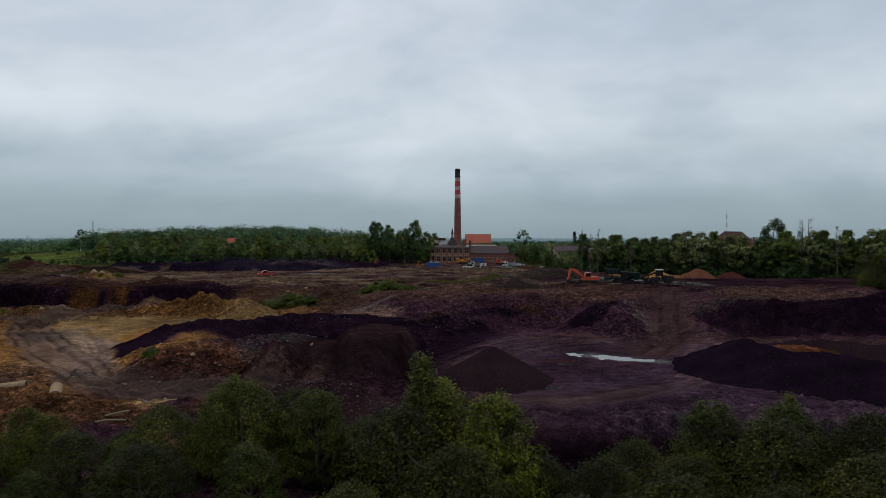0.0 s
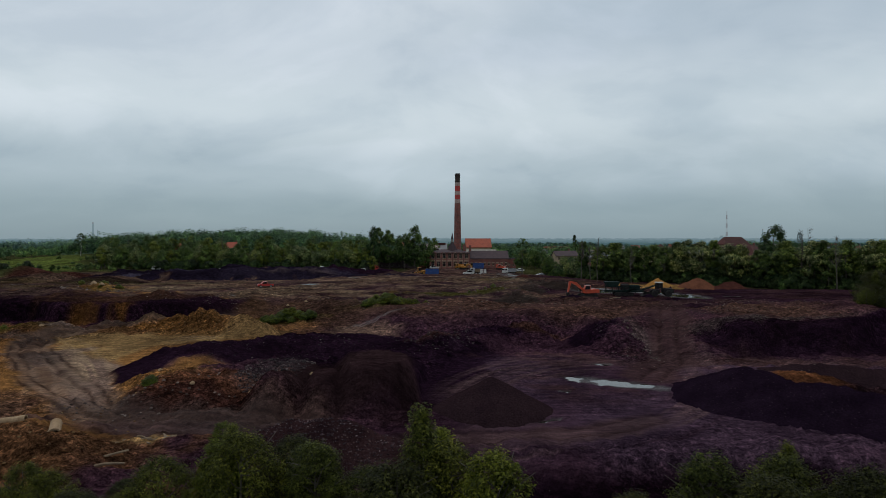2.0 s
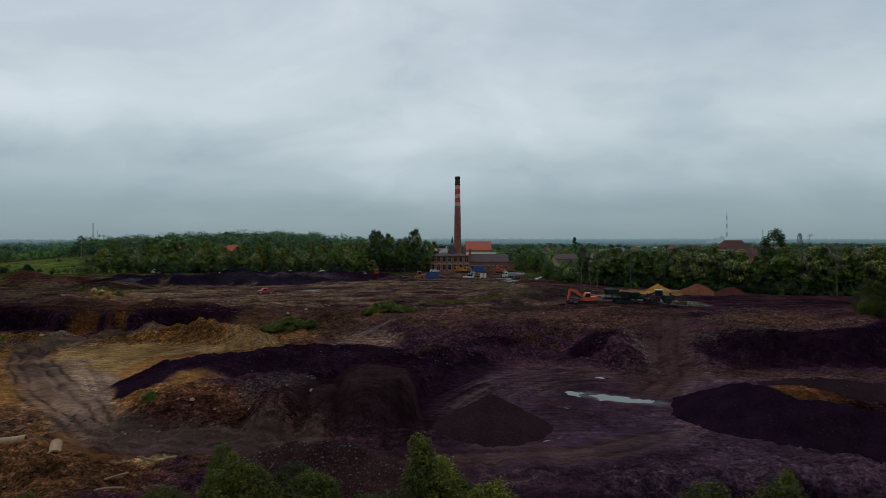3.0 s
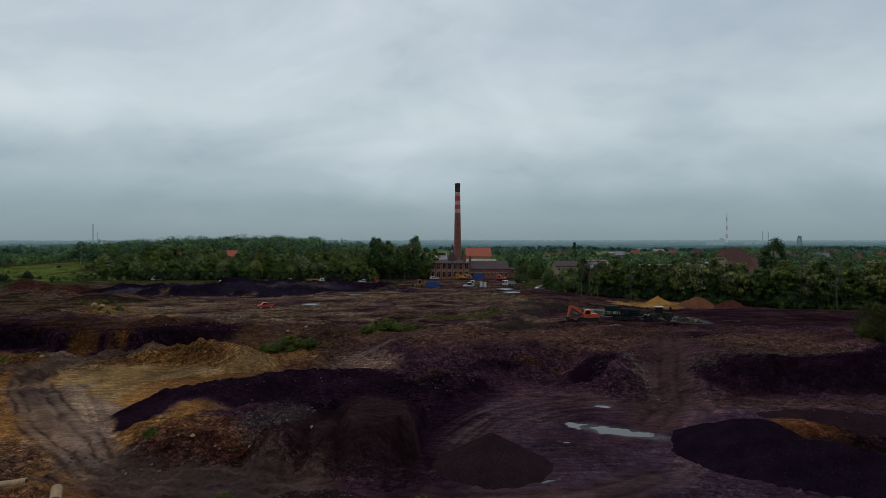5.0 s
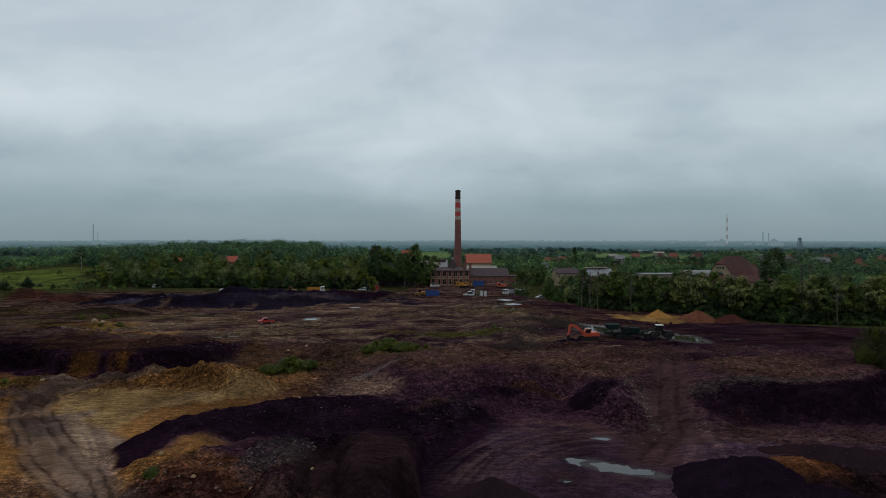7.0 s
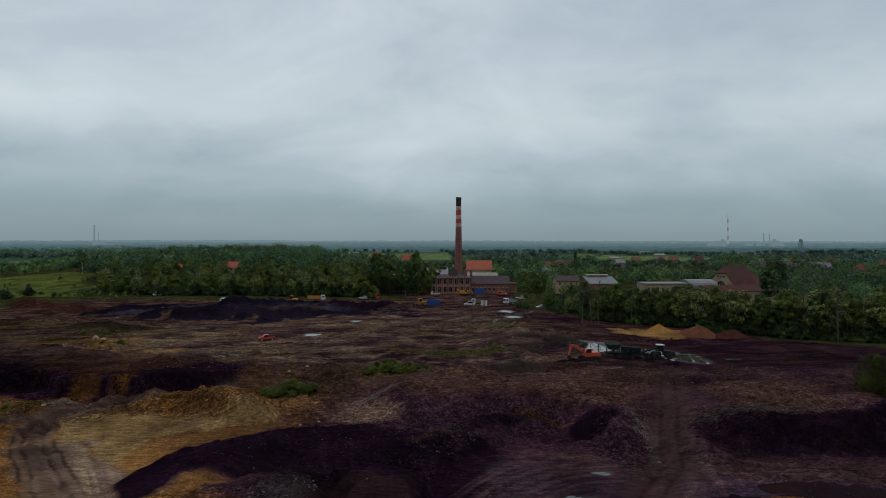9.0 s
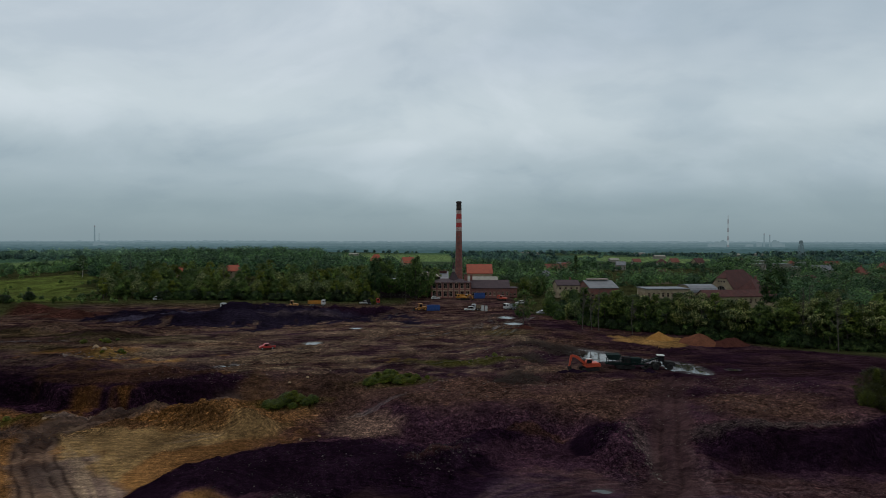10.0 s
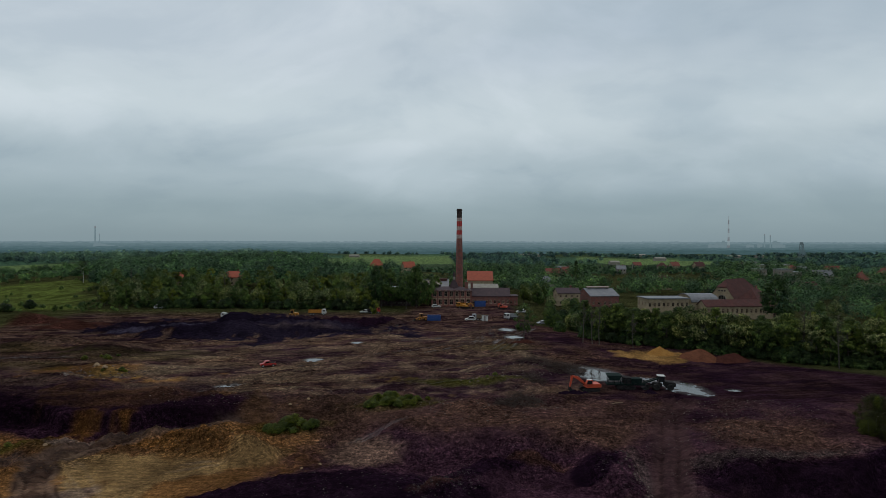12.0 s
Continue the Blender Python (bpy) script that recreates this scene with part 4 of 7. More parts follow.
def make_tree(name, seed, tall, wide, low, leaf, n_clumps, per_clump, leaf_mat, label, category, bark=None, taper=0.5, clump=None, limbs=7, lean=0.03, pointed=False):
    """A tree with trunk, limbs and crown, its foot at the origin."""
    rng = np.random.RandomState(seed)
    root = thing(name, Matrix(), label, category)
    bm = bmesh.new()
    top = (tall * lean, tall * lean * 0.5, tall * 0.9)
    limb(bm, (0, 0, -0.3), top, tall * 0.014 + 0.03, 0.02, 7, 0.012)
    for k in range(limbs):
        u = low + (0.85 - low) * (k + rng.rand()) / limbs
        a = rng.uniform(0, 2 * math.pi)
        reach = wide * 0.5 * rng.uniform(0.5, 0.85)
        z0 = tall * u * 0.9
        limb(bm, (top[0] * u, top[1] * u, z0), (reach * math.cos(a), reach * math.sin(a), min(z0 + reach * rng.uniform(0.4, 1.0), tall * 0.93)), tall * 0.006 + 0.012, 0.01, 4, 0.04)
    part("trunk", bm, bark or M_BARK, root)

    def shape(u):
        if pointed:
            return 0.5 * wide * (min(u / 0.22, 1.0) ** 0.7) * (1 - u) ** taper
        return 0.5 * wide * math.sin(math.pi * (0.08 + 0.9 * u ** taper)) ** 0.8

    z0, z1 = tall * low, tall
    pts, face = [], []
    for c, d in crown_points(rng, n_clumps, per_clump, shape, clump or wide * 0.17):
        c = np.array([c[0] + tall * lean * c[2], c[1], z0 + (z1 - z0) * c[2]])
        pts.append(c + d)
        out = np.array([c[0], c[1], (c[2] - 0.4 * (z0 + z1)) * wide / tall])
        face.append(0.6 * out / (np.linalg.norm(out) + 1e-6) + 0.7 * d / (np.linalg.norm(d, axis=1)[:, None] + 1e-6))
    pts, face = np.concatenate(pts), np.concatenate(face)
    keep = pts[:, 2] > 0.15
    mesh_part("crown", leaf_mesh("crown", pts[keep], leaf, seed + 1, face=face[keep]), leaf_mat, root)
    return root


def put(ob, x, y, turn, scale=1.0, sink=0.05, tall=1.0):
    m = pose(x, y, ground_z(x, y) - sink, 0, 0, turn)
    made = copy_thing(ob, m)
    made.matrix_basis = m @ Matrix.Diagonal((scale, scale, scale * tall, 1))
    return made


def retire(obs):
    """Take the patterns away once their copies stand."""
    for ob in obs:
        for o in (*ob.children_recursive, ob):
            bpy.data.objects.remove(o)


rng = np.random.RandomState(11)
# Young birches and sallow thickets close below the camera.
shrubs = [make_tree("thicket_shrub", 100 + k, (4.5, 5.0, 4.8, 4.3)[k], (4.7, 4.4, 4.2, 5.0)[k], 0.05, 0.085, 290, 50, (M_BUSH, M_BUSH, M_BUSH_Y, M_BUSH_D)[k], "leafy green sallow shrub in the thicket", "shrub", taper=(0.8, 0.45, 0.4, 0.8)[k], clump=(0.5, 0.4, 0.38, 0.5)[k], limbs=14, pointed=k in (1, 2)) for k in range(4)]
birches = [make_tree("young_birch", 120 + k, 6.4, 2.9, 0.16, 0.09, 190, 46, M_BUSH_Y if k else M_BUSH, "slender young birch with fresh green leaves", "birch tree", bark=M_BIRCH, taper=0.75, clump=0.42, limbs=3, pointed=True) for k in range(2)]
for x, y, s, k in ((-19.8, 30.5, 0.7, 1), (-14.6, 27.2, 0.95, 1), (-10.6, 28.6, 0.9, 2), (-6.4, 29.4, 0.9, 1), (-2.6, 28.0, 0.85, 2), (11.4, 26.6, 0.66, 1), (15.2, 27.4, 0.66, 2), (18.4, 28.6, 0.62, 1), (21.8, 27.6, 0.6, 2), (7.6, 25.0, 0.55, 1), (-21, 29, 0.85, 0), (-18.5, 27, 0.95, 1), (-16, 30.5, 0.9, 3), (-13.2, 28.5, 1.05, 0), (-11.5, 31.5, 0.95, 1), (-9.2, 28, 1.1, 0), (-7.5, 30.8, 0.95, 3), (-5.6, 27.5, 1.05, 1), (-3.6, 29.6, 1.0, 0), (-2.0, 26.5, 1.0, 3), (0.4, 28.4, 0.95, 1),
                   (2.4, 25.5, 0.95, 2), (4.4, 26.5, 0.6, 3), (6.4, 24.4, 0.7, 3), (8.6, 27.2, 0.68, 3), (10.4, 25.4, 0.75, 3), (12.2, 28, 0.85, 1), (14.2, 26.0, 0.9, 3), (16.2, 28.4, 0.9, 0), (18.5, 26.2, 0.85, 3), (20.5, 29, 0.8, 3),
                   (-19.5, 23, 0.9, 1), (-15.4, 22.5, 0.9, 0), (-11.4, 23, 1.0, 3), (-7.2, 22.5, 0.9, 1), (-3.4, 21.6, 0.85, 0), (0.6, 22.0, 0.85, 3), (4.6, 21.2, 0.75, 3), (8.4, 21.6, 0.8, 3), (12.4, 22.0, 0.8, 3), (16.0, 22.2, 0.8, 3), (-24, 31, 0.6, 3), (-23, 26, 0.85, 0), (22.5, 25, 0.9, 3), (-17.2, 26.6, 1.0, 0), (-15.2, 25.0, 1.05, 3), (-13.6, 25.4, 0.8, 1), (-20.6, 26.4, 0.9, 0)):
    put(shrubs[k], x, y, rng.uniform(0, 360), s * rng.uniform(0.86, 1.02) * (1.3 if x > -2.5 else (0.5 if y > 27 else 0.72) if x < -0.52 * y else 0.92 if -14 < x < -6.5 else 1.0), 0.1, rng.uniform(0.8, 1.12))
for x, y, s, k in ((-0.9, 28.6, 1.16, 0), (0.2, 29.6, 0.95, 1), (17.2, 30.0, 0.76, 0), (2.6, 27.0, 0.8, 1), (20.6, 27.0, 0.8, 0), (-10.4, 30, 0.74, 0), (61.4, 86.6, 0.85, 0), (64.6, 84.6, 1.0, 1)):
    put(birches[k], x, y, rng.uniform(0, 360), s)
# Shrubs that grow on the tip itself.
low_shrubs = [make_tree("wild_shrub", 140 + k, 4.6, 4.8, 0.05, 0.25, 80, 52, (M_BUSH_Y, M_LEAF_Y, M_LEAF_Y)[k], "low leafy shrub growing on the waste", "shrub", taper=0.8, clump=0.75, limbs=8) for k in range(3)]
for x, y, s, k in ((60.5, 85.5, 0.95, 3), (58.2, 83.6, 0.55, 0), (63, 83.5, 1.1, 0), (62.5, 88, 1.15, 3), (66, 86, 1.4, 3), (59.6, 82.0, 0.5, 3), (61.8, 81.0, 0.7, 1), (36.0, 45.5, 0.7, 2), (38.5, 47.5, 0.8, 0), (-13.6, 37.8, 0.5, 2)):
    put(shrubs[k], x, y, rng.uniform(0, 360), s, 0.1, rng.uniform(0.8, 1.2))
for cx, cy, rx, ry, count, big in ((-24.8, 99.0, 4.0, 1.9, 22, 0.44), (-9.6, 107.5, 5.2, 2.8, 30, 0.40), (-4.0, 111.5, 4.5, 1.3, 8, 0.26), (-25.0, 52.5, 0.8, 0.5, 2, 0.22), (7, 122.5, 4, 0.8, 4, 0.2), (-70, 129, 3, 1, 3, 0.28), (-66, 91, 3, 1.2, 3, 0.25), (-83, 146, 8, 4, 5, 0.3)):
    for _ in range(count):
        a, r = rng.uniform(0, 6.28), rng.rand() ** 0.5
        put(low_shrubs[rng.randint(3)], cx + rx * r * math.cos(a), cy + ry * r * math.sin(a), rng.uniform(0, 360), big * rng.uniform(0.6, 1.25), 0.05, 0.7)
retire(shrubs + birches + low_shrubs)

# Tall trees: the row on the right, the wood on the left, the clump beside the works.
LOCUST = "tall robinia with pale blossom in the tree belt"
kinds = [make_tree("broadleaf_tree", 200 + k, 12.5, w, lo, 0.43, nc, 60, lm, lb, "tree", taper=tp, clump=cl, limbs=9)
         for k, (w, lo, nc, lm, lb, tp, cl) in enumerate((
             (7.0, 0.16, 60, M_LEAF, "tall leafy green tree in the tree belt", 0.75, 1.15), (6.0, 0.22, 52, M_LEAF_D, "tall dark green tree in the tree belt", 0.9, 1.05),
             (7.6, 0.14, 62, M_LEAF_F, LOCUST, 0.7, 1.2), (5.2, 0.25, 48, M_LEAF_Y, "tall fresh green tree in the tree belt", 0.9, 0.95), (8.0, 0.1, 70, M_LEAF, "broad leafy green tree in the tree belt", 0.6, 1.3)))]
# The belt on the right has darker leaf colours, half of it robinia in blossom.
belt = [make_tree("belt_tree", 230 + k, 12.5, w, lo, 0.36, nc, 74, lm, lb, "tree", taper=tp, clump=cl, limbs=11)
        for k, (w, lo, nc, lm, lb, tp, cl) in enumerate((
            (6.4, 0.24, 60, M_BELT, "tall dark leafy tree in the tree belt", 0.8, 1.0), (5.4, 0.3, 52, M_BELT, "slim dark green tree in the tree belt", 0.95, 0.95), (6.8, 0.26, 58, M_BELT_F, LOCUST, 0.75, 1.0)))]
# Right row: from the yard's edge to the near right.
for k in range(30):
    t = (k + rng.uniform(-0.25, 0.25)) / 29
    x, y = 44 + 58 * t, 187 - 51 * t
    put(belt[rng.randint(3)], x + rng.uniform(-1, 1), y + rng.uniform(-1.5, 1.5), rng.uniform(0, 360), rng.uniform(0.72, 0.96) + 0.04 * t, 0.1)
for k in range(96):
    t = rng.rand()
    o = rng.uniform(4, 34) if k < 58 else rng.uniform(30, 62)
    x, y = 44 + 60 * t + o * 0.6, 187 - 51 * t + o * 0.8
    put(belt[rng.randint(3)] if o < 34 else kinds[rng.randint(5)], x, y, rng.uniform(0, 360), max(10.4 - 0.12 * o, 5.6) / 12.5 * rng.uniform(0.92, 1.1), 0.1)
for x, y, s, k in ((118, 150, 0.8, 3), (106, 148, 0.82, 0), (100, 150, 0.8, 3), (110, 140, 0.85, 1), (36.5, 214, 0.55, 0), (38, 226, 0.55, 3), (45, 208, 0.55, 2), (43, 250, 0.6, 4), (50, 236, 0.55, 1), (58, 226, 0.5, 4),
                   (64, 240, 0.5, 0), (52, 262, 0.6, 2), (72, 216, 0.5, 1), (95, 215, 0.5, 0), (130, 230, 0.6, 1), (140, 228, 0.75, 0), (150, 234, 0.75, 2), (128, 212, 0.6, 3), (112, 200, 0.5, 1), (146, 205, 0.8, 4), (160, 220, 0.85, 0)):
    put(kinds[k], x, y, rng.uniform(0, 360), s, 0.1)
# Undergrowth that closes the foot of the row, shade painted into its leaves.
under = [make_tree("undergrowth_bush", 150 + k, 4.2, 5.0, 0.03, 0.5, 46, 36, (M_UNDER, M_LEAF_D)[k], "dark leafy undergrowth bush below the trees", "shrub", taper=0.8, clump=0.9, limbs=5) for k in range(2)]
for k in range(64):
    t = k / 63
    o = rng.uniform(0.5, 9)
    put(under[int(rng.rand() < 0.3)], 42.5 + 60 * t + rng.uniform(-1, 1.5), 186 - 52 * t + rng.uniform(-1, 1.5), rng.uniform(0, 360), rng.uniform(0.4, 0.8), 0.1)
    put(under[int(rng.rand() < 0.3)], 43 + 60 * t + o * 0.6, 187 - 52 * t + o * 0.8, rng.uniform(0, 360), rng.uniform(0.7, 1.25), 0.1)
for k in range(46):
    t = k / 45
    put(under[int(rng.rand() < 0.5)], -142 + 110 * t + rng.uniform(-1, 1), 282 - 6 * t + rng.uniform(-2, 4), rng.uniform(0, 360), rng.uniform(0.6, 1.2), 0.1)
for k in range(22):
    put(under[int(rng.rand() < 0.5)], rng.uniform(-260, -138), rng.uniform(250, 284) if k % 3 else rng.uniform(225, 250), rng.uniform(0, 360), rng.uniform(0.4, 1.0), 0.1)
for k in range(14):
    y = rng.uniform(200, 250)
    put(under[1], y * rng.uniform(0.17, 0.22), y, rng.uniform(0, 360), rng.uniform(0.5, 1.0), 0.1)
retire(under + belt)
# The big round crown behind the row, the poplar, and the clump beside the brick works.
put(kinds[1], 121.4, 224, 30, 1.56, 0.1, 0.98)
for x, y, s, k, tl in ((-13, 282, 1.3, 4, 1.24), (-17.5, 277, 1.0, 1, 1.3), (-25, 286, 1.15, 0, 1.25), (-31.5, 280, 1.05, 1, 1.5), (-30, 288, 1.1, 0, 1.4), (-8.0, 292, 1.1, 4, 1.1), (-20, 292, 1.1, 1, 1.15), (-37, 292, 1.2, 4, 0.95), (-28.5, 246, 0.62, 3, 1.0), (-5, 300, 1.1, 0, 1.05)):
    put(kinds[k], x, y, rng.uniform(0, 360), s, 0.1, tl)
# Left wood: a front row and the body behind it.
for k in range(44):
    t = k / 43
    x, y = -158 + 122 * t + rng.uniform(-1.5, 1.5), 286 - 6 * t + rng.uniform(-3, 3)
    put(kinds[(2, 3, 4, 3, 2, 0)[rng.randint(6)]], x, y, rng.uniform(0, 360), rng.uniform(0.62, 0.9), 0.1)
for k in range(95):
    y = rng.uniform(292, 358)
    x = rng.uniform(-0.56 * y, -34)
    put(kinds[(0, 2, 3, 4, 3)[rng.randint(5)]], x, y, rng.uniform(0, 360), rng.uniform(0.85, 1.15), 0.1)
# Young trees between the yard and the row.
for k in range(22):
    y = rng.uniform(206, 285)
    x = y * rng.uniform(0.172, 0.235)
    put(kinds[rng.randint(5)], x, y, rng.uniform(0, 360), rng.uniform(0.42, 0.62), 0.1)
for k in range(18):
    y = rng.uniform(302, 345)
    put(kinds[(0, 3, 4, 3, 2)[k % 5]], y * rng.uniform(0.125, 0.172), y, rng.uniform(0, 360), rng.uniform(0.55, 0.8), 0.1)
retire(kinds)

# Lombardy poplar, farther off.
poplar = make_tree("lombardy_poplar", 260, 19, 4.2, 0.06, 0.6, 60, 26, M_LEAF_D, "narrow dark Lombardy poplar above the trees", "poplar tree", taper=0.7, clump=0.9)
poplar.matrix_world = pose(94.5, 440, ground_z(94.5, 440))


def woods(name, spots, seed, size, label, mat=None):
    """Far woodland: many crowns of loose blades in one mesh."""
    r = np.random.RandomState(seed)
    pts, sz, face, tone = [], [], [], []
    for x, y, z, h, w in spots:
        n = int(180 * (1.0 if y < 700 else 0.4))
        d = r.normal(size=(n, 3))
        d /= np.linalg.norm(d, axis=1)[:, None]
        lump = r.normal(size=(9, 3))
        lump /= np.linalg.norm(lump, axis=1)[:, None]
        d = 0.58 * lump[r.randint(9, size=n)] + 0.46 * d
        face.append(1.1 * d / (np.linalg.norm(d, axis=1)[:, None] + 1e-6) * np.array([1, 1, 0]) + np.abs(d) * np.array([0, 0, 1.2]))
        d[:, 2] = np.abs(d[:, 2]) * 1.1 - 0.35
        pts.append(np.array([x, y, z + h * 0.5]) + d * np.array([w * 0.5, w * 0.5, h * 0.5]))
        sz.append(np.full(n, 0.52 * size * (1 + y / 900)))
        tone.append(np.full(4 * n, r.rand()))
    me = leaf_mesh(name, np.concatenate(pts), np.concatenate(sz), seed, 0.6, 1.2, 4, np.concatenate(face))
    me.attributes.new("crown_tone", "FLOAT", "POINT").data.foreach_set("value", np.concatenate(tone).astype(np.float32))
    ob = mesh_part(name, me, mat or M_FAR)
    return tagged(ob, label, "woodland", kind="stuff")


def scatter(n, x0, x1, y0, y1, hmin, hmax, keep=lambda x, y: True):
    out = []
    while len(out) < n:
        x, y = rng.uniform(x0, x1), rng.uniform(y0, y1)
        if keep(x, y):
            h = rng.uniform(hmin, hmax)
            out.append((x, y, ground_z(x, y), h, h * rng.uniform(0.65, 0.95)))
    return out


in_field = lambda x, y: any(abs(x - cx) < rx and abs(y - cy) < ry for cx, cy, rx, ry in FIELDS)
# Gaps in the trees through which the far fields show.
in_gap = lambda x, y: y > 430 and (-0.2 < x / y < 0.015 or 0.25 < x / y < 0.44)
HILL_HOUSES = ((-162, 376), (-131, 378), (-58, 520), (-31, 520))
clear = lambda x, y: not any(350 < y < hy + 6 and abs(x / y - hx / hy) < 0.015 for hx, hy in HILL_HOUSES)
woods("wooded_hill", scatter(980, -360, -30, 350, 610, 11, 18, lambda x, y: clear(x, y) and x > -0.58 * y and (x < -0.2 * y or y < 450) and not in_field(x, y)), 301, 1.2, "dense green wood on the rise behind the site", M_LEAF_H)
woods("distant_woodland", scatter(820, -70, 380, 300, 680, 9, 15, lambda x, y: not (52 < x < 142 and y < 325) and not (-30 < x < 38 and y < 350) and not in_gap(x, y)), 302, 1.1, "broken green woodland between the houses", M_LEAF_M)
woods("distant_woodland", scatter(280, 135, 360, 215, 345, 8, 13), 306, 0.9, "green trees round the far houses", M_LEAF_M)
woods("distant_woodland", scatter(420, -190, 330, 430, 780, 2, 5, in_gap), 308, 0.9, "low hedges and orchards before the fields", M_LEAF_M)
woods("distant_woodland", scatter(190, 150, 320, 540, 700, 4, 8, lambda x, y: 0.26 < x / y < 0.46), 309, 0.8, "garden trees round the far houses", M_LEAF_M)
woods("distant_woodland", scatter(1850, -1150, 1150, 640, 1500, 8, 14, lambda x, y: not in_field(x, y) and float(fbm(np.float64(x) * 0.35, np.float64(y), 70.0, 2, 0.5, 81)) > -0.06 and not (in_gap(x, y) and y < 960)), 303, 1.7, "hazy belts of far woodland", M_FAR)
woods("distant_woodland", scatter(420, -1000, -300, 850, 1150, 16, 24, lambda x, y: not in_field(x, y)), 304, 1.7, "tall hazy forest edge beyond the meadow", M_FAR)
woods("distant_woodland", scatter(330, -560, -170, 420, 700, 6, 12, lambda x, y: x < -0.46 * y and not in_field(x, y)), 307, 1.1, "dark green trees beyond the rough meadow", M_LEAF_H)
woods("meadow_scrub", scatter(45, -330, -150, 310, 470, 2, 5) + scatter(90, -310, -135, 262, 300, 1.2, 3.5), 305, 0.7, "low scrub scattered over the rough meadow", M_LEAF)

# ---- loose heaps and stones ----
def soil_heap(name, cx, cy, rx, ry, tall, mat, label, seed, turn=0.0, crest=0.0, rough=0.10, base=None, sharp=1.15, category="spoil heap", wob=0.22):
    """A tipped heap with straight flanks, a spread toe and a lumpy skin."""
    n = 44
    u = np.linspace(-1.15, 1.15, n)
    U, V = np.meshgrid(u, u)
    ridge = np.clip(np.abs(U) - crest, 0, None) / (1 - crest + 1e-6)
    r = np.hypot(ridge, V)
    wx, wy = U * rx, V * ry
    r = r * (1 + wob * fbm(wx, wy, 0.45 * min(rx, ry) + 1.0, 3, 0.5, seed))
    h = tall * np.clip(1 - r, -0.12, 1) ** 1 if sharp == 1 else tall * (np.clip(1 - r, 0, 1) ** sharp - 0.10 * np.clip(r - 0.95, 0, 1) * 4)
    h = h + rough * tall * fbm(wx, wy, 0.9, 4, 0.6, seed + 1) * (r < 1.0)
    c, s = math.cos(radians(turn)), math.sin(radians(turn))
    zb = ground_z(cx, cy) if base is None else base
    gz = np.array([[ground_z(cx + x * c - y * s, cy + x * s + y * c) for x, y in zip(a, b)] for a, b in zip(wx, wy)])
    z = np.maximum(zb + h, gz - 0.12) if base is not None else gz - 0.06 + np.maximum(h, -0.1)
    ii = np.arange(n * n).reshape(n, n)
    f = np.stack([ii[:-1, :-1], ii[:-1, 1:], ii[1:, 1:], ii[1:, :-1]], -1).reshape(-1, 4)
    keep = (r < 1.08).ravel()[f].any(1)
    zc = ground_z(cx, cy)
    HEAPS.append((cx, cy, c, s, rx, ry, u, z))
    ob = mesh_part(name, fast_mesh(name, np.stack([wx, wy, z - zc], -1).reshape(-1, 3), f[keep], True), mat)
    ob.matrix_world = pose(cx, cy, zc, 0, 0, turn)
    return tagged(ob, label, category, "heaps of loose material")


HEAPS = []


def surface_z(x, y):
    """The height of the ground or of the heap that lies on it."""
    best = ground_z(x, y)
    for cx, cy, c, s, rx, ry, u, z in HEAPS:
        a, b = ((x - cx) * c + (y - cy) * s) / rx, (-(x - cx) * s + (y - cy) * c) / ry
        if abs(a) < 1.1 and abs(b) < 1.1:
            best = max(best, float(z[np.searchsorted(u, b), np.searchsorted(u, a)]))
    return best


def grain(name, c1, c2, speck, amount, scale=2.5, relief=0.8):
    """Tipped loose material: dark ground mass with crumbs of another tone."""
    m, n, l, s = tree_of(name)
    co = n.new("ShaderNodeTexCoord").outputs["Object"]
    col = ramp(n, l, noise_tex(n, l, co, 0.6, 5, 0.6), [(0.35, c1), (0.65, c2)])
    fine = noise_tex(n, l, co, 7.0, 6, 0.75)
    col = mix(n, l, "MULTIPLY", 0.9, col, ramp(n, l, fine, [(0.3, (0.35, 0.35, 0.35)), (0.7, (1.8, 1.8, 1.8))]))
    v = n.new("ShaderNodeTexVoronoi")
    v.inputs["Scale"].default_value = scale
    l.new(co, v.inputs["Vector"])
    st = ramp(n, l, v.outputs["Distance"], [(0.1, (amount,) * 3), (0.2, (0, 0, 0))])
    col = mix(n, l, "MIX", st, col, speck)
    l.new(col, s.inputs["Base Color"])
    s.inputs["Roughness"].default_value, s.inputs["Specular IOR Level"].default_value = 0.9, 0.0
    bump(n, l, fine, relief, 0.12, s)
    return m


G_COAL = grain("fine_coal", (0.0062, 0.0033, 0.0070), (0.0100, 0.0055, 0.0108), (0.030, 0.019, 0.027), 0.6)
G_DUST = grain("brown_black_fines", (0.0135, 0.0076, 0.0098), (0.0180, 0.0102, 0.0122), (0.036, 0.024, 0.025), 0.4)
G_GRAVEL = grain("coarse_shale_gravel", (0.015, 0.0079, 0.0094), (0.0285, 0.0142, 0.015), (0.105, 0.0713, 0.0638), 0.9, 3.5)
G_SAND = grain("yellow_sand", (0.175, 0.086, 0.024), (0.225, 0.118, 0.036), (0.14, 0.09, 0.04), 0.4)
G_RED = grain("reddish_burnt_shale", (0.0735, 0.0294, 0.0182), (0.098, 0.0406, 0.0238), (0.14, 0.084, 0.056), 0.4)
G_BROWN = grain("dark_red_burnt_shale", (0.0336, 0.0126, 0.0105), (0.0476, 0.0182, 0.014), (0.07, 0.042, 0.035), 0.4)

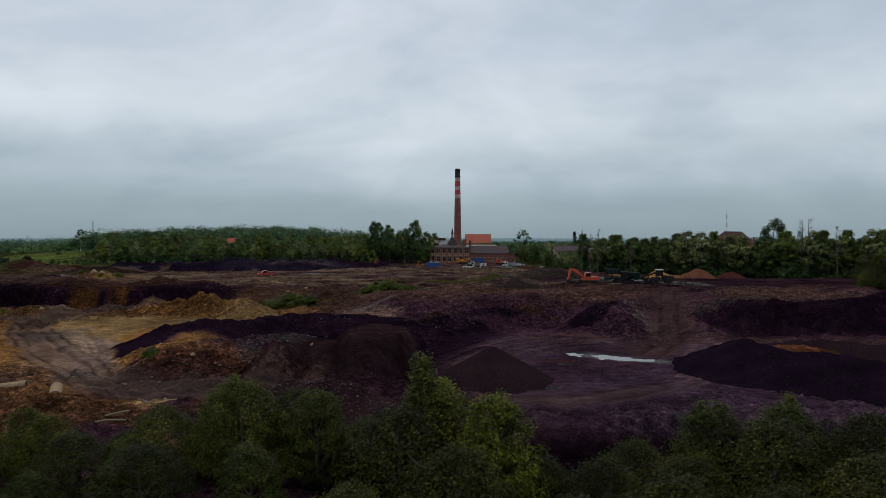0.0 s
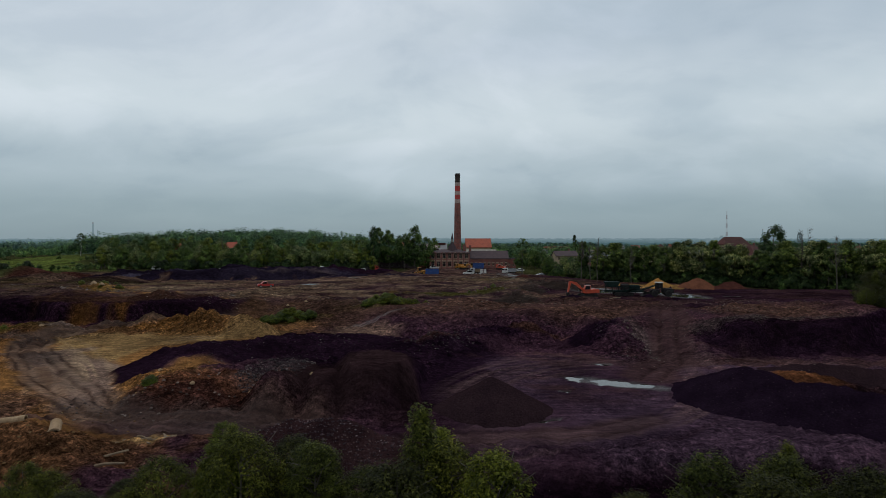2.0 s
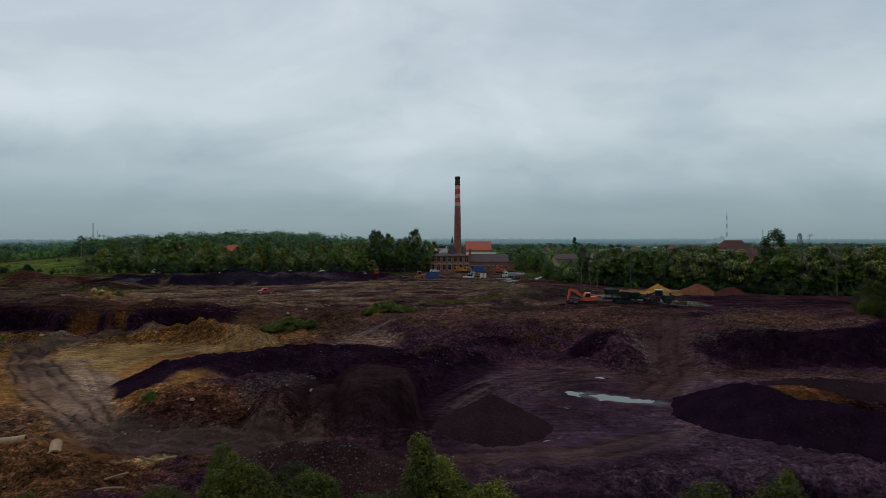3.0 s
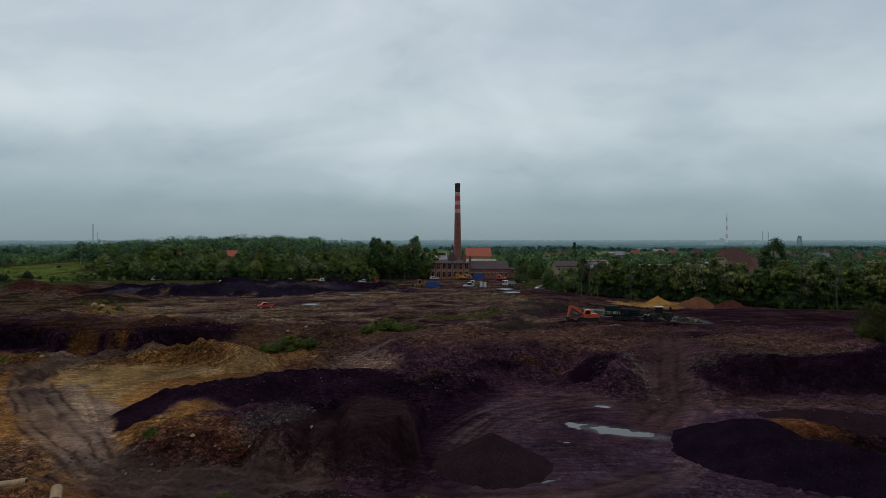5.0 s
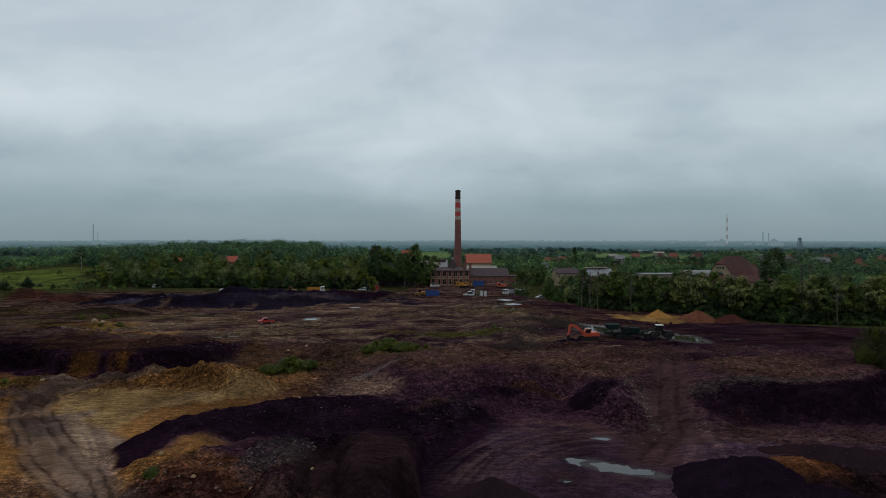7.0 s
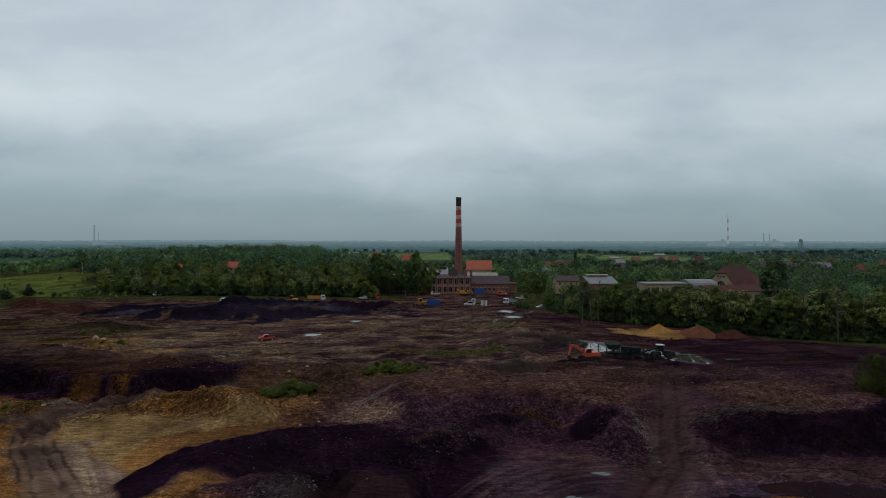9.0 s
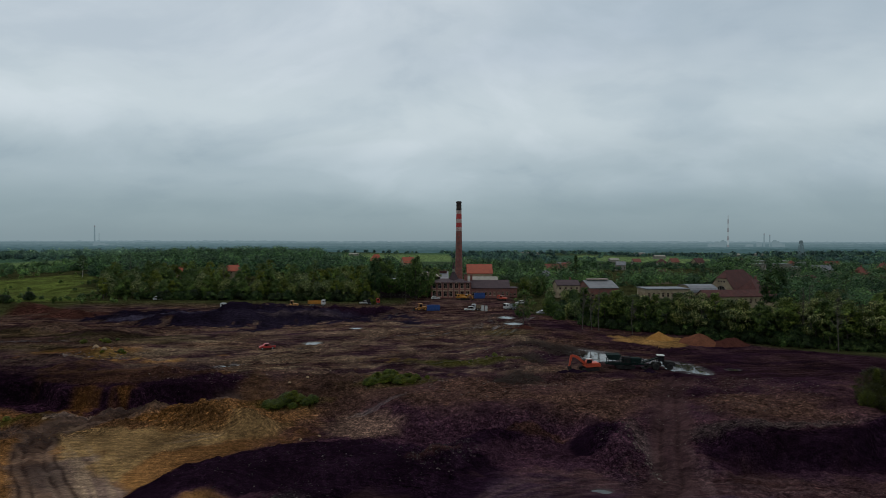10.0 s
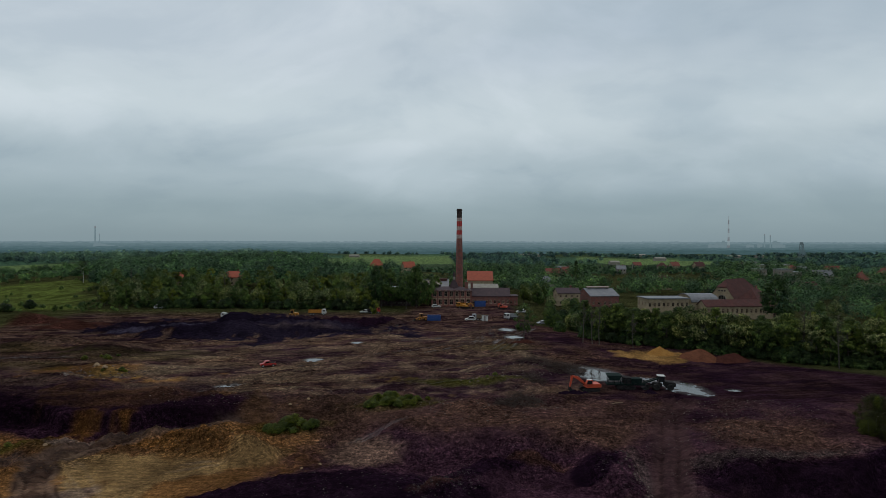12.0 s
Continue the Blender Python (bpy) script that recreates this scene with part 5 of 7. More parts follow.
soil_heap("fines_heap", 3.9, 48.3, 4.8, 4.4, 2.75, G_DUST, "smooth conical heap of dark brown-black fines", 3, rough=0.015, sharp=1.0, wob=0.07)
soil_heap("coal_heap", 25.8, 52.2, 6.0, 7.4, 2.75, G_COAL, "broad dark coal heap on the pit floor", 5, -10, 0.1, 0.05)
soil_heap("coal_heap", 32.0, 45.6, 10.5, 4.6, 2.55, G_COAL, "long coal bank on the pit floor", 7, -33, 0.6, 0.07)
soil_heap("coal_heap", 38.0, 59.4, 7.5, 2.2, 0.7, G_DUST, "low dark coal heap beside the long one", 6, -10, 0.4, 0.12)
soil_heap("gravel_heap", -7.2, 37.8, 6.8, 4.4, 2.7, G_GRAVEL, "coarse dark shale gravel heap beside the thicket", 8, 6, 0.3, 0.10)
soil_heap("sand_heap", 56.4, 160, 3.4, 3.6, 2.0, G_SAND, "small pointed heap of yellow sand", 10, 0, 0.0, 0.04, sharp=1.0)
soil_heap("shale_heap", 64.8, 154.6, 5.0, 4.8, 2.6, G_RED, "pointed heap of reddish burnt shale", 11, 0, 0.05, 0.04, sharp=1.0)
soil_heap("shale_heap", 71.5, 152.0, 4.8, 4.2, 1.7, G_BROWN, "low heap of dark red burnt shale", 12, 0, 0.2, 0.05)


def stone_mesh(seed, n=1):
    bm = bmesh.new()
    bmesh.ops.create_icosphere(bm, subdivisions=1, radius=0.5)
    r = random.Random(seed)
    for v in bm.verts:
        v.co = Vector((v.co.x * r.uniform(0.7, 1.2), v.co.y * r.uniform(0.7, 1.2), v.co.z * r.uniform(0.45, 0.8)))
    me = bpy.data.meshes.new("stone")
    bm.to_mesh(me)
    bm.free()
    return me


def rubble(name, spots, mat, seed, label):
    """Loose stones and crumbs, far too many to count, as one mesh."""
    src = stone_mesh(seed)
    v0 = np.array([v.co for v in src.vertices])
    f0 = np.array([p.vertices for p in src.polygons])
    bpy.data.meshes.remove(src)
    r = np.random.RandomState(seed)
    vs, fs = [], []
    for k, (x, y, size) in enumerate(spots):
        a, b = r.uniform(0, 6.28), r.uniform(0.6, 1.5)
        v = v0 * size * np.array([b, 1 / b, 1]) * r.uniform(0.8, 1.2, v0.shape)
        v = np.stack([v[:, 0] * math.cos(a) - v[:, 1] * math.sin(a), v[:, 0] * math.sin(a) + v[:, 1] * math.cos(a), v[:, 2]], 1)
        vs.append(v + np.array([x, y, surface_z(x, y) + size * 0.08]))
        fs.append(f0 + k * len(v0))
    ob = mesh_part(name, fast_mesh(name, np.concatenate(vs), np.concatenate(fs)), mat)
    return tagged(ob, label, "rubble", kind="stuff")


def spread(n, cx, cy, rx, ry, lo, hi, turn=0.0, power=2.5):
    out = []
    for _ in range(n):
        a, r = rng.uniform(0, 6.28), rng.rand() ** 0.6
        u, v = rx * r * math.cos(a), ry * r * math.sin(a)
        c, s = math.cos(radians(turn)), math.sin(radians(turn))
        out.append((cx + u * c - v * s, cy + u * s + v * c, lo + (hi - lo) * rng.rand() ** power))
    return out


def island_mat(name, stops, rough=0.9):
    m, n, l, s = tree_of(name)
    isl = n.new("ShaderNodeNewGeometry").outputs["Random Per Island"]
    co = n.new("ShaderNodeTexCoord").outputs["Object"]
    col = mix(n, l, "MULTIPLY", 0.7, ramp(n, l, isl, stops), ramp(n, l, noise_tex(n, l, co, 9, 4, 0.7), [(0.3, (0.5, 0.5, 0.5)), (0.7, (1.5, 1.5, 1.5))]))
    l.new(col, s.inputs["Base Color"])
    s.inputs["Roughness"].default_value, s.inputs["Specular IOR Level"].default_value = rough, 0.15
    return m


M_SHARDS = island_mat("grey_black_shale", [(0.0, (0.007, 0.005, 0.006)), (0.55, (0.022, 0.015, 0.017)), (0.9, (0.048, 0.035, 0.036)), (1.0, (0.12, 0.095, 0.092))])
M_PEBBLE = island_mat("shale_pebbles", [(0.0, (0.008, 0.005, 0.008)), (0.5, (0.026, 0.017, 0.022)), (0.88, (0.070, 0.050, 0.058)), (1.0, (0.17, 0.135, 0.14))])
M_PALE = island_mat("pale_rubble", [(0.0, (0.025, 0.017, 0.015)), (0.6, (0.055, 0.039, 0.034)), (1.0, (0.15, 0.118, 0.104))])
M_CLODS = island_mat("ochre_clods", [(0.0, (0.03, 0.014, 0.007)), (0.6, (0.075, 0.038, 0.014)), (1.0, (0.16, 0.10, 0.045))])
rubble("shale_rubble", spread(1500, -15.3, 56, 3.4, 5.5, 0.07, 0.30) + spread(500, 0, 74, 5, 3, 0.06, 0.28, 30) + spread(500, -14, 70, 16, 9, 0.06, 0.3, 15)
       + spread(500, 22.3, 76, 2.8, 6.5, 0.05, 0.22, 8) + spread(300, 8, 86, 12, 4, 0.05, 0.22), M_SHARDS, 41, "grey-black broken shale strewn over the banks")
rubble("gravel_pebbles", spread(5200, -7.2, 37.4, 7.0, 4.6, 0.05, 0.15), M_PEBBLE, 44, "lilac-grey coarse shale pebbles on the gravel heap")
rubble("pale_rubble", spread(700, 41, 78.3, 13, 0.9, 0.04, 0.15) + spread(700, 38, 86, 12, 3, 0.05, 0.18, 15) + spread(160, 24.6, 75, 0.8, 6, 0.1, 0.4, 8) + spread(500, 50, 103, 14, 6, 0.08, 0.3) + spread(1300, 42, 79.5, 12, 1.6, 0.04, 0.16) + spread(500, 46, 95, 14, 8, 0.06, 0.24) + spread(240, 30, 64, 26, 8, 0.05, 0.18) + spread(300, 12, 122, 9, 7, 0.1, 0.4) + spread(350, 17, 133, 10, 6, 0.1, 0.45)
       + spread(150, -24, 50, 7, 5, 0.08, 0.35) + spread(420, 5, 104, 20, 8, 0.08, 0.35) + spread(160, -40, 108, 14, 8, 0.1, 0.4) + spread(120, -72, 128, 10, 6, 0.2, 0.8) + spread(200, -10, 112, 16, 6, 0.1, 0.35), M_PALE, 42, "pale broken rock and rubble on the ground")
rubble("ochre_clods", spread(700, -40, 94, 14, 5, 0.07, 0.34) + spread(800, -32, 40, 12, 10, 0.05, 0.26) + spread(300, -25, 56, 4, 6, 0.06, 0.24, -20) + spread(300, -62, 88, 12, 6, 0.07, 0.34) + spread(300, -30, 92, 8, 6, 0.07, 0.36), M_CLODS, 43, "ochre clods of clay and sandstone")

# ---- buildings ----
def box(bm, x, y, z, sx, sy, sz, m=None, bevel=0.0):
    """A box around (x, y), standing on z."""
    r = bmesh.ops.create_cube(bm, size=1.0)
    vs = r["verts"]
    bmesh.ops.scale(bm, vec=(sx, sy, sz), verts=vs)
    bmesh.ops.translate(bm, vec=(x, y, z + sz / 2), verts=vs)
    if bevel:
        e = list({e for v in vs for e in v.link_edges})
        vs = list({v for f in bmesh.ops.bevel(bm, geom=e, offset=bevel, segments=1, affect="EDGES")["faces"] for v in f.verts} | {v for v in vs if v.is_valid})
    if m is not None:
        bmesh.ops.transform(bm, matrix=m, verts=vs)
    return vs


def tube(bm, a, b, r0, r1=None, sides=12, caps=True):
    """A straight round bar or cone from a to b."""
    a, b = Vector(a), Vector(b)
    r1 = r0 if r1 is None else r1
    axis = (b - a).normalized()
    side = axis.orthogonal().normalized()
    other = axis.cross(side)
    p, q = ([bm.verts.new(c + (side * math.cos(2 * math.pi * i / sides) + other * math.sin(2 * math.pi * i / sides)) * r) for i in range(sides)] for c, r in ((a, r0), (b, max(r1, 1e-3))))
    for i in range(sides):
        bm.faces.new((p[i], p[(i + 1) % sides], q[(i + 1) % sides], q[i]))
    if caps:
        bm.faces.new(p[::-1]), bm.faces.new(q)


def prism(bm, outline, y0, y1):
    """A slab with an outline in x and z, from y0 to y1."""
    p, q = ([bm.verts.new((x, y, z)) for x, z in outline] for y in (y0, y1))
    n = len(outline)
    for i in range(n):
        bm.faces.new((p[i], p[(i + 1) % n], q[(i + 1) % n], q[i]))
    bm.faces.new(p[::-1]), bm.faces.new(q)


def pierced_wall(bm, w, h, t, holes, m):
    """A wall w by h, t thick, with openings (x0, x1, z0, z1) through it; its front looks to -y."""
    gx = sorted({-w / 2, w / 2, *(v for o in holes for v in o[:2])})
    gz = sorted({0.0, h, *(v for o in holes for v in o[2:])})
    shut = [[not any(o[0] <= (a + b) / 2 <= o[1] and o[2] <= (c + d) / 2 <= o[3] for o in holes) for a, b in zip(gx, gx[1:])] for c, d in zip(gz, gz[1:])]
    memo = {}

    def v(i, j, k):
        if (i, j, k) not in memo:
            memo[i, j, k] = bm.verts.new(m @ Vector((gx[i], (0.0, t)[k], gz[j])))
        return memo[i, j, k]

    for j in range(len(gz) - 1):
        for i in range(len(gx) - 1):
            if not shut[j][i]:
                continue
            bm.faces.new((v(i, j, 0), v(i + 1, j, 0), v(i + 1, j + 1, 0), v(i, j + 1, 0)))
            bm.faces.new((v(i, j, 1), v(i, j + 1, 1), v(i + 1, j + 1, 1), v(i + 1, j, 1)))
            for ni, nj, e in ((i - 1, j, ((i, j), (i, j + 1))), (i + 1, j, ((i + 1, j + 1), (i + 1, j))), (i, j - 1, ((i + 1, j), (i, j))), (i, j + 1, ((i, j + 1), (i + 1, j + 1)))):
                if not (0 <= ni < len(gx) - 1 and 0 <= nj < len(gz) - 1) or not shut[nj][ni]:
                    (a, b), (c, d) = e
                    bm.faces.new((v(a, b, 0), v(a, b, 1), v(c, d, 1), v(c, d, 0)))


def bays_of(w, h, n, floors, win, sill):
    out, fh = [], h / floors
    for f in range(floors):
        for k in range(n):
            c = -w / 2 + w * (k + 0.5) / n
            out.append((c - win[0] / 2, c + win[0] / 2, f * fh + sill, min(f * fh + sill + win[1], (f + 1) * fh - 0.25)))
    return out


def add_window(root, hole, m, frame_mat, trim_mat, arched):
    x0, x1, z0, z1 = hole
    w, h = x1 - x0, z1 - z0
    bm = bmesh.new()
    for bx, bz, sx, sz in ((x0 + 0.05, z0, 0.1, h), (x1 - 0.05, z0, 0.1, h), ((x0 + x1) / 2, z0, w, 0.1), ((x0 + x1) / 2, z1 - 0.1, w, 0.1), ((x0 + x1) / 2, z0, 0.07, h), ((x0 + x1) / 2, z0 + h * 0.62, w, 0.07)):
        box(bm, bx, 0.16, bz, sx, 0.08, sz)
    bmesh.ops.transform(bm, matrix=m, verts=bm.verts)
    win = part("window", bm, frame_mat, root)
    bm = bmesh.new()
    box(bm, (x0 + x1) / 2, 0.19, z0 + 0.03, w - 0.06, 0.02, h - 0.06)
    bmesh.ops.transform(bm, matrix=m, verts=bm.verts)
    part("pane", bm, M_GLASS, win)
    if trim_mat:
        bm = bmesh.new()
        if arched:
            n = 8
            c, r0, r1 = (x0 + x1) / 2, w / 2, w / 2 + 0.28
            ring = [(c - r1 * math.cos(math.pi * k / n), z1 - 0.1 + 0.55 * r1 * math.sin(math.pi * k / n)) for k in range(n + 1)]
            inner = [(c - r0 * math.cos(math.pi * k / n), z1 - 0.1 + 0.55 * r0 * math.sin(math.pi * k / n)) for k in range(n + 1)]
            prism(bm, ring + inner[::-1], -0.09, 0.05)
        else:
            box(bm, (x0 + x1) / 2, -0.02, z1, w + 0.3, 0.14, 0.2)
        bmesh.ops.transform(bm, matrix=m, verts=bm.verts)
        part("lintel", bm, trim_mat, win)
        bm = bmesh.new()
        box(bm, (x0 + x1) / 2, -0.03, z0 - 0.14, w + 0.25, 0.2, 0.13)
        bmesh.ops.transform(bm, matrix=m, verts=bm.verts)
        part("sill", bm, trim_mat, win)
    return win


def roof_mesh(bm, w, d, h, rise, kind, over, thick=0.22):
    W, D = w / 2 + over, d / 2 + over
    if kind == "flat":
        box(bm, 0, 0, h, 2 * W, 2 * D, thick + 0.1)
        return
    lift = -over * rise / (d / 2)
    if kind == "barrel":
        n = 10
        top = [(D * -math.cos(math.pi * k / n), h + rise * math.sin(math.pi * k / n)) for k in range(n + 1)]
        low = [(a * 0.97, b - thick) for a, b in top]
    else:
        top = [(-D, h + lift), (0, h + rise), (D, h + lift)]
        low = [(a, b - thick) for a, b in top]
    if kind == "half":
        # Half-hip: the gable is cut off and a small hip leans back to the ridge.
        k, ins = 0.36, d * 0.30
        zc = h + rise * (1 - k)
        for off in (0.0, -thick):
            e = [[bm.verts.new((sx * W, sy * D, h + lift + off)) for sy in (-1, 1)] for sx in (-1, 1)]
            c = [[bm.verts.new((sx * W, sy * k * d / 2, zc + off)) for sy in (-1, 1)] for sx in (-1, 1)]
            r = [bm.verts.new((sx * (W - ins), 0, h + rise + off)) for sx in (-1, 1)]
            for j in (0, 1):
                bm.faces.new((e[0][j], e[1][j], c[1][j], r[1], r[0], c[0][j]))
                bm.faces.new((c[j][0], c[j][1], r[j]))
        return
    inset = {"hip": min(0.9 * d / 2, w / 2 - 0.1)}.get(kind, 0.0)
    ring = []
    for sx in (-1, 1):
        ring.append([bm.verts.new((sx * (W - (inset if (0 < k < len(top) - 1) else 0)), y, z)) for k, (y, z) in enumerate(top)])
        ring.append([bm.verts.new((sx * (W - (inset if (0 < k < len(top) - 1) else 0)), y, z)) for k, (y, z) in enumerate(low)])
    a, al, b, bl = ring
    for k in range(len(top) - 1):
        bm.faces.new((a[k], b[k], b[k + 1], a[k + 1]))
        bm.faces.new((al[k], al[k + 1], bl[k + 1], bl[k]))
        if inset and kind == "hip":
            continue
        bm.faces.new((a[k], a[k + 1], al[k + 1], al[k]))
        bm.faces.new((b[k], bl[k], bl[k + 1], b[k + 1]))
    if inset and kind == "hip":
        for r, rl in ((a, al), (b, bl)):
            bm.faces.new(r), bm.faces.new(rl)
    for k in (0, len(top) - 1):
        bm.faces.new((a[k], al[k], bl[k], b[k]))


def building(name, label, category, x, y, turn, w, d, h, wall, roof_mat, roof="gable", rise=3.0, bays=4, floors=2, win=(1.1, 1.6), side=2, trim=None, arched=False, over=0.35, sill=0.9, base=None, frame_mat=None, group="", stack=0, cornice=False, across=False):
    z = (min(ground_z(x + a, y + b) for a in (-w / 3, w / 3) for b in (-d / 3, d / 3)) - 0.1) if base is None else base
    root = thing(name, pose(x, y, z, 0, 0, turn), label, category, group)
    frame_mat = frame_mat or M_TRIM
    bm = bmesh.new()
    sides = []
    for ang, width, off, n in ((0, w, d / 2, bays), (180, w, d / 2, 0), (90, d, w / 2, side), (-90, d, w / 2, side)):
        m = Matrix.Rotation(radians(ang), 4, "Z") @ Matrix.Translation((0, -off, 0))
        holes = bays_of(width if ang in (0, 180) else width - 0.7, h, n, floors, win, sill) if n else []
        pierced_wall(bm, width if ang in (0, 180) else width - 0.72, h, 0.35, holes, m)
        sides += [(o, m) for o in holes]
    part("wall", bm, wall, root)
    if roof in ("gable", "half", "barrel"):
        for sx in (-1, 1):
            bm = bmesh.new()
            if roof == "barrel":
                out = [(-(d / 2) * math.cos(math.pi * k / 10), h + (rise - 0.2) * math.sin(math.pi * k / 10)) for k in range(11)]
            elif roof == "half":
                k = 0.36
                out = [(-d / 2, h), (d / 2, h), (d / 2 * k, h + (rise - 0.25) * (1 - k)), (-d / 2 * k, h + (rise - 0.25) * (1 - k))]
            else:
                out = [(-d / 2, h), (d / 2, h), (0, h + rise - 0.25)]
            prism(bm, out, sx * (w / 2 - 0.35), sx * (w / 2))
            bmesh.ops.transform(bm, matrix=Matrix.Rotation(radians(90), 4, "Z") @ Matrix.Scale(-1, 4, (0, 1, 0)), verts=bm.verts)
            bmesh.ops.recalc_face_normals(bm, faces=bm.faces)
            part("gable", bm, wall, root)
    bm = bmesh.new()
    roof_mesh(bm, w, d, h, rise, roof, over)
    bmesh.ops.recalc_face_normals(bm, faces=bm.faces)
    part("roof", bm, roof_mat, root)
    for o, m in sides:
        add_window(root, o, m, frame_mat, trim, arched)
    if cornice:
        for zc, pr in ((h - 0.35, 0.16), (h / floors - 0.1, 0.1)):
            bm = bmesh.new()
            box(bm, 0, 0, zc, w + 2 * pr, d + 2 * pr, 0.3)
            part("cornice", bm, trim or wall, root)
    for k in range(stack):
        bm = bmesh.new()
        box(bm, w * (0.2 - 0.4 * k), 0.8, h + rise * 0.4, 0.7, 0.7, rise * 0.6 + 0.9, bevel=0.04)
        box(bm, w * (0.2 - 0.4 * k), 0.8, h + rise + 0.85, 0.9, 0.9, 0.18)
        part("chimney_stack", bm, M_BRICK, root)
    return root


# The works chimney: tapering round brick shaft with painted bands.
CH_X, CH_Y, CH_TOP = 7.5, 313.0, 47.6
works_chimney = thing("factory_chimney", pose(CH_X, CH_Y, ground_z(CH_X, CH_Y)), "tall round brick chimney with red and white bands", "chimney")
ch_h = CH_TOP - ground_z(CH_X, CH_Y)


def ch_r(z):
    return 2.1 - 0.85 * z / ch_h


def drum(name, z0, z1, mat, grow=0.0, label=""):
    bm = bmesh.new()
    n = max(int((z1 - z0) / 2), 1)
    for k in range(n):
        a, b = z0 + (z1 - z0) * k / n, z0 + (z1 - z0) * (k + 1) / n
        tube(bm, (0, 0, a), (0, 0, b), ch_r(a) + grow, ch_r(b) + grow, 28, False)
    bmesh.ops.remove_doubles(bm, verts=bm.verts, dist=1e-4)
    ob = part(name, bm, mat, works_chimney, label)
    for p in ob.data.polygons:
        p.use_smooth = True
    return ob


drum("shaft", -0.5, ch_h - 18.2, M_STACK)
for k, (a, b, mt) in enumerate(((18.2, 15.2, M_BAND_R), (15.2, 13.2, M_BAND_W), (13.2, 11.0, M_BAND_R), (11.0, 9.0, M_BAND_W), (9.0, 6.4, M_BAND_R), (6.4, 4.6, M_BAND_W))):
    if k == 0:
        drum("shaft", ch_h - 18.2, ch_h - 15.2, M_STACK)
    else:
        drum("painted_band", ch_h - a, ch_h - b, mt, 0.012, "faded white painted band" if mt is M_BAND_W else "faded red painted band")
drum("shaft_top", ch_h - 4.6, ch_h, M_SOOT, 0.0, "soot-blackened brick top")
for zz, g in ((ch_h - 0.9, 0.22), (ch_h - 4.2, 0.10), (ch_h - 2.3, 0.10)):
    bm = bmesh.new()
    tube(bm, (0, 0, zz), (0, 0, zz + 0.45), ch_r(zz) + g, ch_r(zz) + g, 28)
    part("collar", bm, M_SOOT, works_chimney)
bm = bmesh.new()
for k in range(int(ch_h / 0.9)):
    z = 1.0 + k * 0.9
    if z < ch_h - 0.5:
        box(bm, 0.0, -ch_r(z) - 0.12, z, 0.5, 0.04, 0.05)
box(bm, -0.25, -1.9, 0.5, 0.04, 0.04, 0.04)
part("climbing_irons", bm, M_SLATE, works_chimney)

# The engine house: two brick storeys with arched windows and a hipped dark roof.
engine_house = building("engine_house", "old two-storey brick engine house with arched windows", "factory building", 3.2, 296, 0, 18.6, 13, 7.6, M_TANBRICK, M_SLATE, "hip", 1.5, 7, 2, (1.6, 2.5), 4, M_TRIM, True, 0.5, 0.9, -0.1, cornice=True)
bm = bmesh.new()
for k in range(8):
    box(bm, -9.3 + 18.6 * k / 7, -6.56, 0, 0.5, 0.28, 7.7)
part("pilasters", bm, M_BRICK, engine_house)
bm = bmesh.new()
for k in range(14):
    box(bm, -8.6 + 17.2 * k / 13, -6.6, 7.55, 0.32, 0.3, 0.4)
part("corbel_course", bm, M_BRICK, engine_house)
# Ridge turret: slate pyramid, louvred lantern and needle.
bm = bmesh.new()
tube(bm, (1.3, -1.0, 8.3), (1.3, -1.0, 12.6), 2.7, 0.5, 4)
bmesh.ops.rotate(bm, cent=(1.3, -1.0, 0), matrix=Matrix.Rotation(radians(45), 3, "Z"), verts=bm.verts)
part("turret_roof", bm, M_SLATE, engine_house)
bm = bmesh.new()
tube(bm, (1.3, -1.0, 12.5), (1.3, -1.0, 13.9), 0.5, 0.5, 8)
part("lantern", bm, M_WHITEWALL, engine_house, "pale louvred lantern")
bm = bmesh.new()
tube(bm, (1.3, -1.0, 13.9), (1.3, -1.0, 17.2), 0.66, 0.03, 8)
part("lantern_cap", bm, M_SLATE, engine_house)
for x0, y0, z0, sx, sy, sz in ((7.2, -2.5, 8.2, 1.6, 1.2, 3.0), (10.0, 1, 7.6, 1.0, 1.0, 3.2)):
    bm = bmesh.new()
    box(bm, x0, y0, z0, sx, sy, sz, bevel=0.05)
    box(bm, x0, y0, z0 + sz, sx + 0.25, sy + 0.25, 0.2)
    part("chimney_stack", bm, M_BRICK, engine_house)
# Left wing: grey sheet roof with bright skylights.
left_wing = building("workshop_wing", "low brick workshop wing with grey sheet roof and skylight", "factory building", -5.2, 309, 0, 14, 13, 8.6, M_BRICK, M_GREYROOF, "gable", 3.4, 4, 1, (1.4, 2.2), 4, M_TRIM, True, base=-0.1)
for cx, cw in ((-4.2, 4.2), (1.6, 3.0)):
    bm = bmesh.new()
    box(bm, cx, -3.2, 10.38, cw, 4.2, 0.16)
    bmesh.ops.rotate(bm, cent=(cx, -3.2, 10.38), matrix=Matrix.Rotation(radians(27.6), 3, "X"), verts=bm.verts)
    part("skylight", bm, M_BAND_W, left_wing, "bright glazed skylight")
bm = bmesh.new()
box(bm, 4.0, -0.6, 11.1, 5.0, 2.6, 1.1, bevel=0.05)
part("roof_monitor", bm, M_REDTILE, left_wing, "rusty red roof monitor")
bm = bmesh.new()
box(bm, -1.0, -6.2, 8.6, 8.5, 1.0, 0.7)
part("roof_vent", bm, M_SLATE, left_wing)
